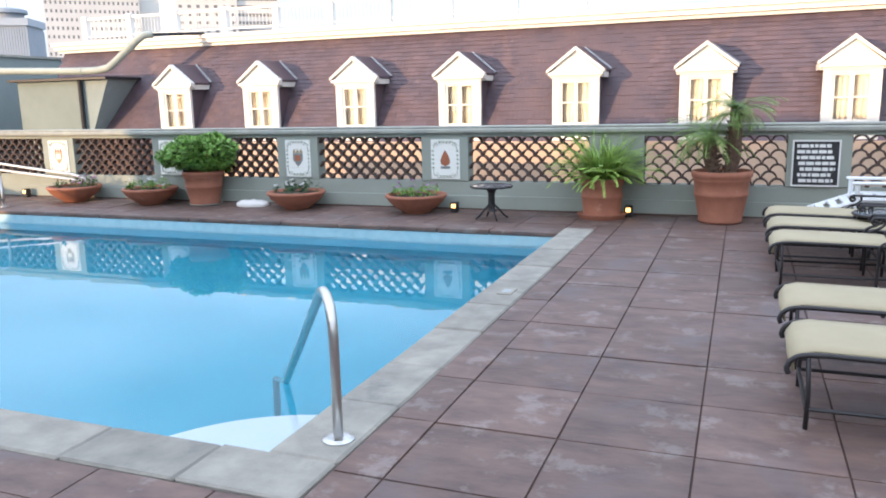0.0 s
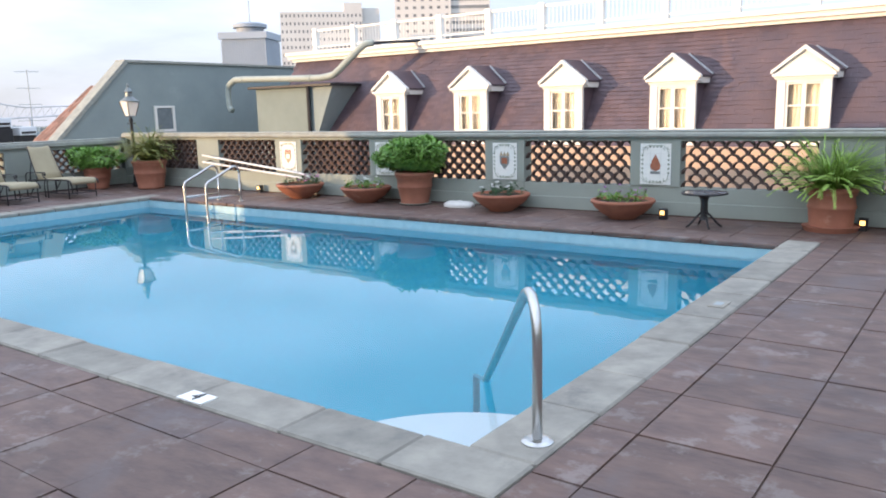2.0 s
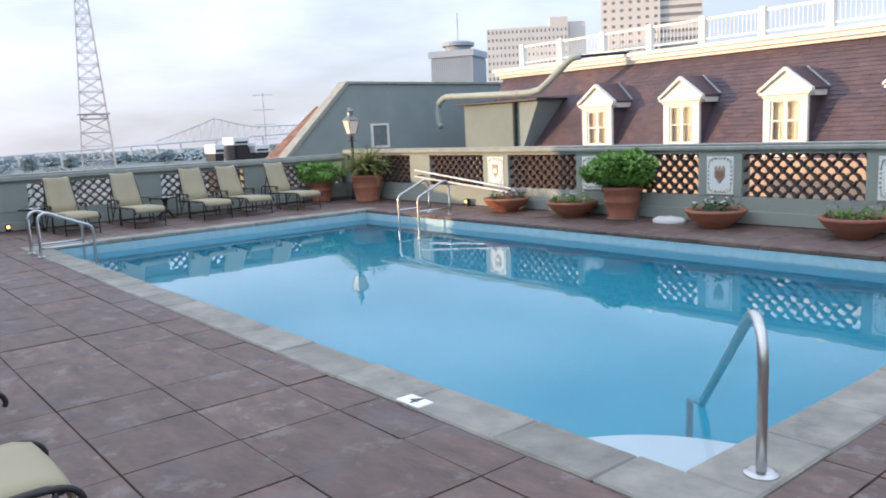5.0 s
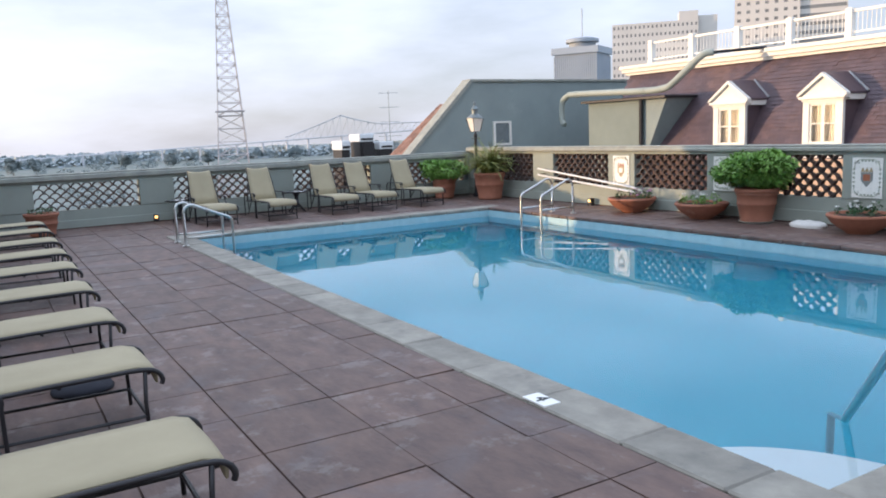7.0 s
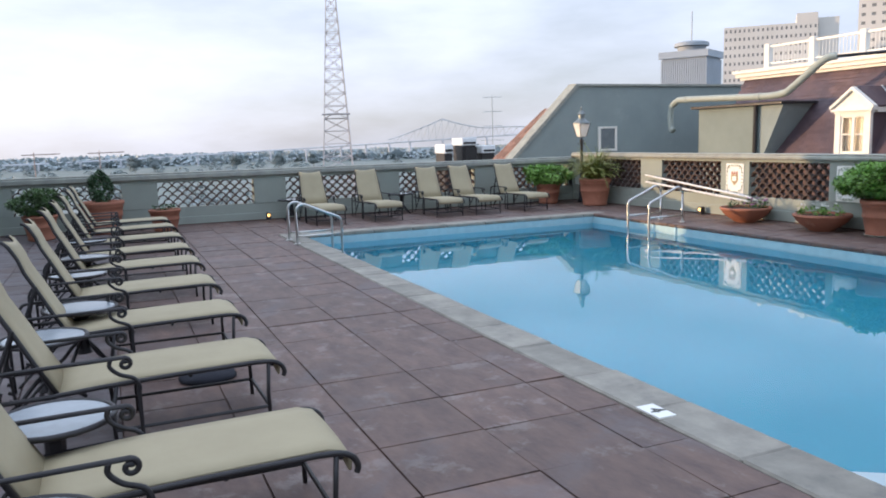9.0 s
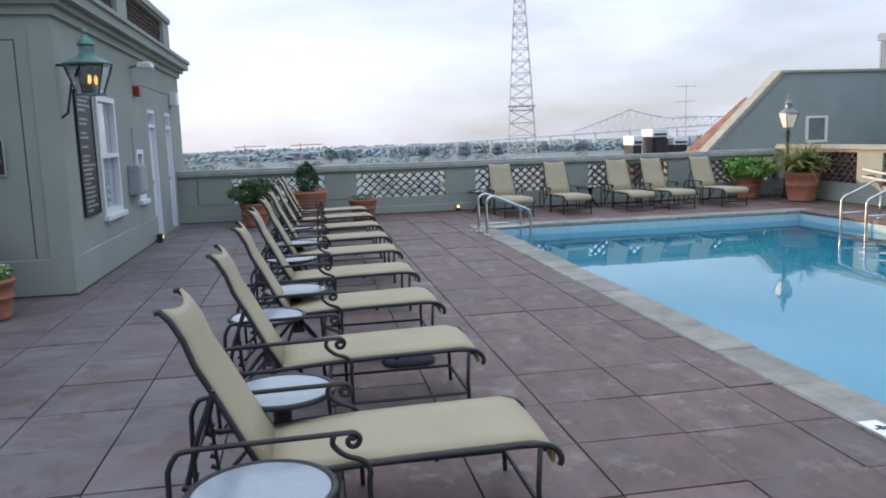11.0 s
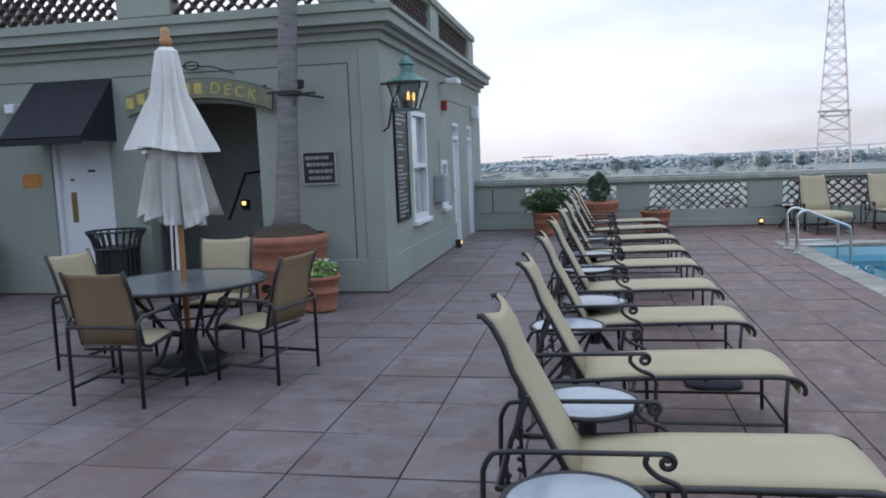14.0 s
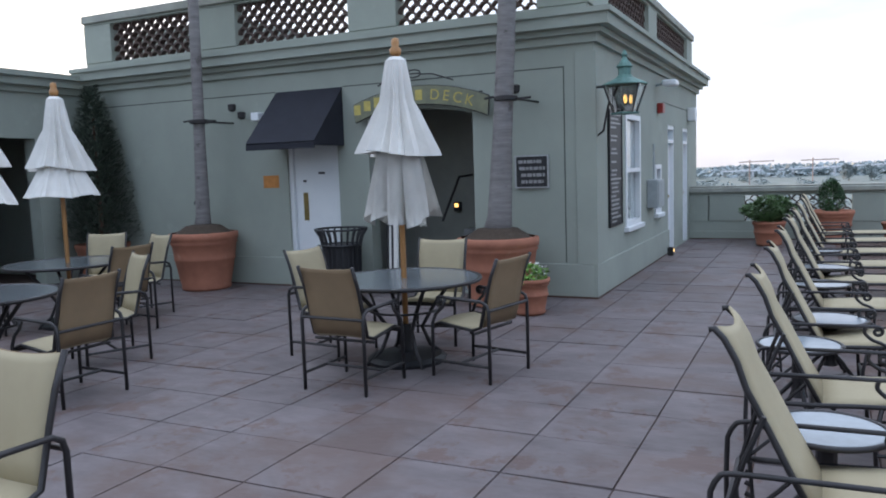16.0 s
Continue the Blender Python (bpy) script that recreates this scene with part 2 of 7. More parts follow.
M_TRUNK = mat("grey_palm_trunk", (0.25, 0.24, 0.235), 0.9, dark=(0.15, 0.14, 0.14), scale=4, stretch=(1, 1, 6), bump=0.7, bump_scale=22,
              stain=(0.07, 0.062, 0.058), stain_scale=4.5, stain_from=0.59, stain_soft=0.06)


# ---- building helpers ----
def mesh_of(bm, name):
    me = bpy.data.meshes.new(name)
    bm.normal_update()
    bm.to_mesh(me)
    bm.free()
    return me


def part(name, bm, material, parent=None, label="", smooth=False):
    """Links a bmesh as one mesh object, under a thing or a part if one is given."""
    me = mesh_of(bm, name) if isinstance(bm, bmesh.types.BMesh) else bm
    if material and not me.materials:
        me.materials.append(material)
    if smooth:
        for p in me.polygons:
            p.use_smooth = True
    ob = new(name, me)
    if parent:
        ob.parent = parent
    if label:
        ob["label"] = label
    return ob


def empty(name, m, label="", category="", group="", kind=""):
    ob = new(name)
    ob.empty_display_size = 0.1
    ob.matrix_basis = m
    return tagged(ob, label, category, group, kind)


def box(bm, x0, x1, y0, y1, z0, z1, bevel=0.0, seg=1):
    vs = [bm.verts.new((x, y, z)) for z in (z0, z1) for y in (y0, y1) for x in (x0, x1)]
    fs = [bm.faces.new([vs[i] for i in q]) for q in ((0, 2, 3, 1), (4, 5, 7, 6), (0, 1, 5, 4), (2, 6, 7, 3), (0, 4, 6, 2), (1, 3, 7, 5))]
    if bevel:
        es = list({e for f in fs for e in f.edges})
        bmesh.ops.bevel(bm, geom=es, offset=bevel, segments=seg, profile=0.5, affect="EDGES")
    return bm


def boxbm(*a, **k):
    return box(bmesh.new(), *a, **k)


def lathe(bm, profile, n=24, cx=0, cy=0, close=True):
    """Turns (radius, height) pairs round the z axis."""
    rings = []
    for r, z in profile:
        rings.append([bm.verts.new((cx + r * math.cos(2 * math.pi * i / n), cy + r * math.sin(2 * math.pi * i / n), z)) for i in range(n)])
    for a, b in zip(rings, rings[1:]):
        for i in range(n):
            bm.faces.new((a[i], a[(i + 1) % n], b[(i + 1) % n], b[i]))
    if close:
        bm.faces.new(list(reversed(rings[0])))
        bm.faces.new(rings[-1])
    return bm


def lathebm(profile, n=24, **k):
    return lathe(bmesh.new(), profile, n, **k)


def tube(bm, pts, r, n=8, flat=1.0):
    """A round bar along a run of points, with mitred joints."""
    pts = [Vector(p) for p in pts]
    rings = []
    up = Vector((0, 0, 1))
    last = None
    for i, p in enumerate(pts):
        d = (pts[min(i + 1, len(pts) - 1)] - pts[max(i - 1, 0)]).normalized()
        ref = up if abs(d.z) < 0.95 else Vector((1, 0, 0))
        if last is not None:
            side = (last - d * last.dot(d))
            side = side.normalized() if side.length > 1e-4 else d.cross(ref).normalized()
        else:
            side = d.cross(ref).normalized()
        last = side
        nor = side.cross(d).normalized()
        rr = r[i] if isinstance(r, (list, tuple)) else r
        rings.append([bm.verts.new(p + side * (rr * math.cos(2 * math.pi * k / n)) + nor * (rr * flat * math.sin(2 * math.pi * k / n))) for k in range(n)])
    for a, b in zip(rings, rings[1:]):
        for k in range(n):
            bm.faces.new((a[k], b[k], b[(k + 1) % n], a[(k + 1) % n]))
    bm.faces.new(rings[0])
    bm.faces.new(list(reversed(rings[-1])))
    return bm


def tubebm(pts, r, n=8, flat=1.0):
    return tube(bmesh.new(), pts, r, n, flat)


def arc(c, r, a0, a1, n, plane="xz"):
    out = []
    for i in range(n + 1):
        a = radians(a0 + (a1 - a0) * i / n)
        u, v = r * math.cos(a), r * math.sin(a)
        out.append((c[0] + u, c[1], c[2] + v) if plane == "xz" else (c[0], c[1] + u, c[2] + v) if plane == "yz" else (c[0] + u, c[1] + v, c[2]))
    return out


def smooth_run(pts, n=4):
    """A run of points rounded off (Catmull-Rom), with n steps from each to the next."""
    p = [Vector(q) for q in pts]
    p = [p[0] * 2 - p[1]] + p + [p[-1] * 2 - p[-2]]
    out = []
    for a, b, c, d in zip(p, p[1:], p[2:], p[3:]):
        for k in range(n):
            t = k / n
            out.append(0.5 * (2 * b + (c - a) * t + (2 * a - 5 * b + 4 * c - d) * t * t + (3 * b - a - 3 * c + d) * t ** 3))
    return out + [p[-2]]


def slab(bm, outline, z0, z1):
    """An upright prism over a flat outline of (x, y)."""
    lo = [bm.verts.new((x, y, z0)) for x, y in outline]
    hi = [bm.verts.new((x, y, z1)) for x, y in outline]
    bm.faces.new(list(reversed(lo)))
    bm.faces.new(hi)
    for i in range(len(lo)):
        j = (i + 1) % len(lo)
        bm.faces.new((lo[i], lo[j], hi[j], hi[i]))
    return bm


def prism(bm, outline, axis, a, b):
    """A prism of an outline of (u, z) drawn out along the x or the y axis."""
    mk = (lambda u, z, t: (t, u, z)) if axis == "x" else (lambda u, z, t: (u, t, z))
    lo = [bm.verts.new(mk(u, z, a)) for u, z in outline]
    hi = [bm.verts.new(mk(u, z, b)) for u, z in outline]
    bm.faces.new(list(reversed(lo)))
    bm.faces.new(hi)
    for i in range(len(lo)):
        j = (i + 1) % len(lo)
        bm.faces.new((lo[i], lo[j], hi[j], hi[i]))
    bmesh.ops.recalc_face_normals(bm, faces=bm.faces[:])
    return bm


# ---- plan ----
POOL = (-13.62, -2.056, 2.98, 9.05)          # inner edges: west, east, south, north
WATER_Z = -0.17
COPE = 0.34
NY = 10.75                                    # north parapet, inner face
WX = -17.0                                    # west parapet, inner face
BX, BY = -9.37, -2.83                         # pool house: east face, north face
SY = -11.35                                   # south wing, north face
EX = 7.0                                      # east end of the deck
PX0, PXP, PY0, PYP = -0.25, 0.613, -0.727, 0.613   # paver grid

# ---- deck, pool ----
deck = empty("floor", pose(0, 0, 0), "roof deck of square red-brown pavers", kind="structure")
bed = bmesh.new()
px0, px1, py0, py1 = POOL
ox0, ox1, oy0, oy1 = px0 - COPE, px1 + COPE, py0 - COPE, py1 + 0.30
for x0, x1, y0, y1 in ((WX - 0.3, EX, -16, py0 - 0.02), (WX - 0.3, EX, py1 + 0.02, NY + 0.3), (WX - 0.3, px0 - 0.02, py0 - 0.02, py1 + 0.02), (px1 + 0.02, EX, py0 - 0.02, py1 + 0.02)):
    box(bed, x0, x1, y0, y1, -0.30, -0.012)
part("bedding", bed, M_JOINT, deck, "dark recessed joints between the pavers")

pool = empty("swimming_pool", pose(0, 0, 0), "rectangular blue-painted swimming pool with stone coping", "pool", kind="structure")
bm = bmesh.new()
D = -1.35
for x0, x1, y0, y1, z0, z1 in ((px0 - 0.25, px1 + 0.25, py0 - 0.25, py1 + 0.25, D - 0.2, D), (px0 - 0.25, px0, py0 - 0.25, py1 + 0.25, D, -0.301),
                               (px1, px1 + 0.25, py0 - 0.25, py1 + 0.25, D, -0.301), (px0, px1, py0 - 0.25, py0, D, -0.301), (px0, px1, py1, py1 + 0.25, D, -0.301)):
    box(bm, x0, x1, y0, y1, z0, z1)
part("basin", bm, M_POOLBLUE, pool)
bm = bmesh.new()
for x0, x1, y0, y1 in ((px0 - 0.2, px0 + 0.004, py0 - 0.2, py1 + 0.2), (px1 - 0.004, px1 + 0.2, py0 - 0.2, py1 + 0.2), (px0 + 0.005, px1 - 0.005, py0 - 0.2, py0 + 0.004), (px0 + 0.005, px1 - 0.005, py1 - 0.004, py1 + 0.2)):
    box(bm, x0, x1, y0, y1, -0.30, -0.05)
part("waterline_band", bm, M_POOLBAND, pool, "pale blue waterline band")
pts = [(px1 - 0.003, py0 + 0.003)] + [(px1 - 0.003 - 1.10 * math.cos(radians(a)), py0 + 0.003 + 1.04 * math.sin(radians(a))) for a in range(0, 91, 6)]
part("corner_step", slab(bmesh.new(), list(reversed(pts)), D, -0.36), M_STEPWHITE, pool, "white rounded corner step under water")
bm = bmesh.new()
vs = [bm.verts.new(p) for p in ((px0, py0, WATER_Z), (px1, py0, WATER_Z), (px1, py1, WATER_Z), (px0, py1, WATER_Z))]
bm.faces.new(vs)
water = tagged(part("water", bm, M_WATER), "still clear blue pool water reflecting the sky", "water", kind="structure")
water.visible_shadow = False

# ---- parapets ----
def pilaster_spans(lo, hi, first, period, width):
    out = []
    k = math.floor((lo - first) / period) - 1
    while first + k * period < hi + width:
        a, b = first + k * period, first + k * period + width
        if b > lo and a < hi:
            out.append((max(a, lo), min(b, hi)))
        k += 1
    return out


def arc_tile(r, thick, deep, axis):
    """One half-round clay tile of a pierced screen."""
    bm = bmesh.new()
    n = 6
    rows = []
    for i in range(n + 1):
        a = math.pi * i / n
        ring = []
        for rr, d in ((r, -deep / 2), (r, deep / 2), (r - thick, deep / 2), (r - thick, -deep / 2)):
            u, v = rr * math.cos(a), rr * math.sin(a)
            ring.append(bm.verts.new((u, d, v) if axis == "x" else (d, u, v)))
        rows.append(ring)
    for a, b in zip(rows, rows[1:]):
        for k in range(4):
            bm.faces.new((a[k], a[(k + 1) % 4], b[(k + 1) % 4], b[k]))
    bm.faces.new(rows[0]), bm.faces.new(rows[-1])
    bmesh.ops.recalc_face_normals(bm, faces=bm.faces[:])
    return mesh_of(bm, "screen_tile")


TILE_X, TILE_Y = arc_tile(0.105, 0.022, 0.10, "x"), arc_tile(0.105, 0.022, 0.10, "y")
TILE_X.materials.append(M_LATTICE), TILE_Y.materials.append(M_LATTICE)


def screen(a, b, z0, z1, at, axis, kind="structure"):
    """A pierced screen of half-round tiles filling a parapet's opening from a to b."""
    th = empty("tile_screen", pose(0, 0, 0), "pierced screen of dark half-round clay tiles", "screen", "parapet screens", kind=kind)
    n = max(3, round((b - a) / 0.185))
    p = (b - a) / n
    rows = round((z1 - z0) / 0.092)
    h = (z1 - z0) / rows
    for j in range(rows):
        off = (j % 2) * p / 2
        for i in range(n + (0 if j % 2 else 0)):
            u = a + p * (i + 0.5) + off
            if u + p / 2 > b + 0.01:
                continue
            ob = new("screen_tile", TILE_X if axis == "x" else TILE_Y)
            ob.parent = th
            ob.location = (u, at, z0 + j * h - 0.004) if axis == "x" else (at, u, z0 + j * h - 0.004)
            ob.scale = (p / 0.2, 1, 1) if axis == "x" else (1, p / 0.2, 1)
    return th


def parapet(name, lo, hi, inner, out, axis, spans, zs, label):
    """A wall with pierced panels: plinth, pilasters and a moulded cap. zs: panel foot, panel head, cap foot, top."""
    zb, zh, zc, zt = zs
    w = empty(name, pose(0, 0, 0), label, "wall", kind="structure")
    s = 1 if out > inner else -1

    def run(a, b, d0, d1, z0, z1, nm, m, bevel=0.0):
        d0, d1 = sorted((d0, d1))
        bm = boxbm(a, b, d0, d1, z0, z1, bevel=bevel) if axis == "x" else boxbm(d0, d1, a, b, z0, z1, bevel=bevel)
        return part(nm, bm, m, w)
    run(lo, hi, inner, out, -0.28, zb, "plinth", M_STUCCO)
    run(lo, hi, inner - s * 0.025, inner, -0.02, zb - 0.20, "skirting", M_STUCCO, 0.008)
    run(lo, hi, inner - s * 0.029, inner, -0.019, 0.02, "foot_seam", M_JOINT)
    run(lo, hi, inner, out, zh, zc, "lintel_course", M_STUCCO)
    run(lo, hi, inner - s * 0.07, out + s * 0.07, zc, zt - 0.03, "cap", M_STUCCO_CAP, 0.02)
    run(lo, hi, inner - s * 0.04, out + s * 0.04, zt - 0.03, zt, "cap_top", M_STUCCO_CAP, 0.01)
    for a, b in spans:
        run(a, b, inner - s * 0.012, out, zb, zh, "pilaster", M_STUCCO, 0.006)
    edges = sorted(spans)
    for (a0, b0), (a1, b1) in zip(edges, edges[1:]):
        if a1 - b0 > 0.2:
            screen(b0, a1, zb, zh, (inner + out) / 2 - s * 0.03, axis)
    return w


NSPANS = pilaster_spans(WX, EX, -2.04, 2.446, 0.72) + [(WX, WX + 0.12), (EX - 0.1, EX)]
parapet("wall_north", WX, EX, NY, NY + 0.22, "x", NSPANS, (0.405, 1.04, 1.085, 1.19), "sage-grey stucco parapet with pierced clay panels")
WSPANS = pilaster_spans(BY, NY - 0.02, 0.17, 2.61, 0.68) + [(NY - 0.12, NY), (BY, BY + 0.37)]
parapet("wall_west", BY, NY, WX, WX - 0.22, "y", WSPANS, (0.37, 0.89, 0.95, 1.09), "sage-grey stucco parapet with pierced clay panels facing the river")

# ---- pool house ----
HW = -18.0                                    # its west end, extended unseen past the parapet to block low sun
house = empty("wall_pool_house", pose(0, 0, 0), "sage-grey stucco pool house with a moulded cornice", "building", kind="structure")


def wall_with_holes(name, axis, lo, hi, inner, out, z0, z1, holes, m, parent):
    """A wall of thickness, with holes (a, b, z0, z1) that go through it."""
    bm = bmesh.new()
    us = sorted({lo, hi, *[h[0] for h in holes], *[h[1] for h in holes]})
    for a, b in zip(us, us[1:]):
        spans, z = [], z0
        for h in sorted((h for h in holes if h[0] <= a + 1e-6 and h[1] >= b - 1e-6), key=lambda q: q[2]):
            if h[2] > z:
                spans.append((z, h[2]))
            z = h[3]
        spans.append((z, z1))
        for p, q in spans:
            d0, d1 = sorted((inner, out))
            box(bm, *((a, b, d0, d1, p, q) if axis == "x" else (d0, d1, a, b, p, q)))
    bmesh.ops.remove_doubles(bm, verts=bm.verts[:], dist=1e-5)
    return part(name, bm, m, parent)


HZ = 3.05
N_HOLES = [(-11.95, -10.97, 0.74, 2.30), (-13.66, -13.14, 0.78, 1.58), (-15.08, -14.40, 0.0, 2.26), (-16.74, -16.08, 0.0, 2.26)]
E_HOLES = [(-7.32, -6.45, 0.0, 2.10), (-5.95, -4.40, 0.0, 2.42)]
wall_with_holes("north_face", "x", HW, BX, BY, BY - 0.22, -0.02, HZ, N_HOLES, M_STUCCO, house)
wall_with_holes("east_face", "y", SY, BY - 0.22, BX, BX - 0.22, -0.02, HZ, E_HOLES, M_STUCCO, house)
part("base_course", boxbm(BX, BX + 0.03, SY, -7.34, -0.02, 0.42, bevel=0.008), M_STUCCO, house)
part("base_course", boxbm(BX, BX + 0.03, -4.38, BY, -0.02, 0.42, bevel=0.008), M_STUCCO, house)
part("base_course", boxbm(-14.38, BX + 0.03, BY, BY + 0.03, -0.02, 0.42, bevel=0.008), M_STUCCO, house)


def cornice(name, axis, lo, hi, face, s, z, parent, steps=((0.05, 0.0, 0.10), (0.12, 0.10, 0.17), (0.22, 0.17, 0.30), (0.26, 0.30, 0.36))):
    bm = bmesh.new()
    for d, a, b in steps:
        d0, d1 = sorted((face - s * 0.2, face + s * d))
        box(bm, *((lo - (d if axis == "x" else 0), hi + d, d0, d1, z + a, z + b) if axis == "x" else (d0, d1, lo, hi, z + a, z + b)))
    return part(name, bm, M_STUCCO, parent)


cornice("cornice", "x", HW, BX, BY, 1, HZ, house)
cornice("cornice", "y", SY, BY - 0.2, BX, 1, HZ, house)
part("roof_slab", boxbm(HW, BX - 0.1, SY, BY - 0.1, HZ + 0.1, HZ + 0.30), M_CONCRETE, house)
part("back_wall", boxbm(HW, HW + 0.15, SY, BY - 0.22, -0.02, HZ), M_STUCCO, house)
part("inner_floor", boxbm(HW + 0.15, BX - 0.22, SY, BY - 0.22, -0.02, 0.012), M_CONCRETE, house)

bm = bmesh.new()
for x0, x1, y0, y1 in ((BX, BX + 0.034, SY, -7.34), (BX, BX + 0.034, -4.38, BY + 0.034), (-14.38, BX, BY, BY + 0.034)):
    box(bm, x0, x1, y0, y1, -0.019, 0.022)
part("foot_seam", bm, M_JOINT, house, "dark seam at the foot of the wall")

# parapet of the pool house roof
RZ = HZ + 0.36
RZS = (RZ + 0.12, RZ + 0.72, RZ + 0.76, RZ + 0.88)


def roof_parapet(name, axis, lo, hi, face, s, spans):
    w = empty(name, pose(0, 0, 0), "stucco roof parapet with pierced clay panels", "wall", kind="structure")
    zb, zh, zc, zt = RZS

    def run(a, b, z0, z1, nm, m, grow=0.0):
        d0, d1 = sorted((face + s * grow, face - s * (0.22 + grow)))
        part(nm, boxbm(*((a, b, d0, d1, z0, z1) if axis == "x" else (d0, d1, a, b, z0, z1)), bevel=0.008), m, w)
    run(lo, hi, RZ, zb, "kerb", M_STUCCO)
    run(lo, hi, zh, zc, "rail_course", M_STUCCO)
    run(lo, hi, zc, zt, "cap", M_STUCCO_CAP, 0.05)
    for a, b in spans:
        run(a, b, zb, zh, "pilaster", M_STUCCO, 0.01)
    for (a0, b0), (a1, b1) in zip(spans, spans[1:]):
        screen(b0, a1, zb, zh, face - s * 0.1, axis)


roof_parapet("wall_roof_parapet", "y", SY, BY - 0.10, BX - 0.10, 1, [(-11.35, -10.75), (-9.0, -8.2), (-6.25, -5.5), (-3.55, -2.90)])
roof_parapet("wall_roof_parapet_north", "x", HW, BX - 0.33, BY - 0.10, 1, [(HW, -17.3), (-13.9, -13.2), (-10.5, BX - 0.33)])

tagged(part("roof_enclosure", boxbm(-12.4, -10.3, -11.2, -8.75, HZ + 0.302, RZ + 0.70), M_STUCCO), "low rendered enclosure on the pool house roof", "enclosure", kind="structure")

# south wing and the walls that close the deck
wing = empty("wall_south_wing", pose(0, 0, 0), "sage-grey stucco wing with a low cornice", "building", kind="structure")
wall_with_holes("north_face", "x", BX, EX + 2, SY, SY - 0.25, -0.02, 3.0, [(-8.4, -6.8, 0.0, 2.3)], M_STUCCO, wing)
bm = bmesh.new()
for d, a, b in ((0.05, 0.0, 0.10), (0.14, 0.10, 0.22), (0.20, 0.22, 0.30)):
    box(bm, BX, EX + 2, SY - 0.25, SY + d, 3.0 + a, 3.0 + b)
part("cornice", bm, M_STUCCO, wing)
part("roof_slab", boxbm(BX, EX + 2, -16, SY - 0.25, 2.8, 3.0), M_CONCRETE, wing)
part("back_wall", boxbm(BX, EX + 2, -16.2, -16, -0.02, 3.0), M_STUCCO, wing)
# unseen end wall, added to keep sun and sky out of the opening
part("end_wall", boxbm(BX - 0.2, BX - 0.002, -16.2, SY - 0.002, -0.02, 3.3), M_STUCCO, wing)
part("end_wall", boxbm(EX + 2, EX + 2.2, -16.2, SY, -0.02, 3.0), M_STUCCO, wing)
tagged(part("wall_east", boxbm(EX, EX + 0.25, SY, NY + 0.2, -0.28, 3.0), M_STUCCO), "plain sage-grey stucco wall", "wall", kind="structure")

# ---- slate-roofed building across the court ----
RX0, RX1 = -23.4, 14.0
RY0, RY1 = 20.95, 22.57
RB, RT = 0.40, 3.53
row_house = empty("slate_roofed_building", pose(0, 0, 0), "long building with a purple slate mansard roof and white dormers", "building")
slope = (RY1 - RY0) / (RT - 0.4)


def roof_y(z):
    return RY0 + (z - 0.4) * slope


bm = bmesh.new()
prism(bm, [(roof_y(RB) + 0.03, RB), (roof_y(RT) + 0.03, RT), (roof_y(RT) + 6, RT), (roof_y(RT) + 6, RB)], "x", RX0 + 0.02, RX1)
part("roof_deck", bm, M_SLATE, row_house)
# the facade is dark brown west of x = -15.6
part("dark_end", boxbm(RX0, -15.6, roof_y(RB) - 0.1, roof_y(RB) + 6, -16, RB), mat("dark_brown_wall", (0.13, 0.07, 0.055), 0.9, dark=(0.08, 0.05, 0.04), scale=3), row_house, "dark brown end of the facade")
part("facade", boxbm(-15.6, RX1, roof_y(RB) - 0.1, roof_y(RB) + 6, -16, RB), mat("peach_facade_stucco", (0.56, 0.40, 0.29), 0.9, dark=(0.47, 0.33, 0.235), scale=1.2), row_house, "ochre stucco street facade")
for d, a, b in ((0.10, 0.0, 0.10), (0.22, 0.10, 0.24), (0.30, 0.24, 0.36)):
    part("eaves_course", boxbm(RX0 - d, RX1, RY1 - d, RY1 + 0.5, RT + a - 0.02, RT + b - 0.02), M_WHITE, row_house, "cream painted cornice course")
part("flat_roof", boxbm(RX0, RX1, RY1 + 0.4, RY1 + 8, RT - 0.1, RT + 0.2), M_CONCRETE, row_house)

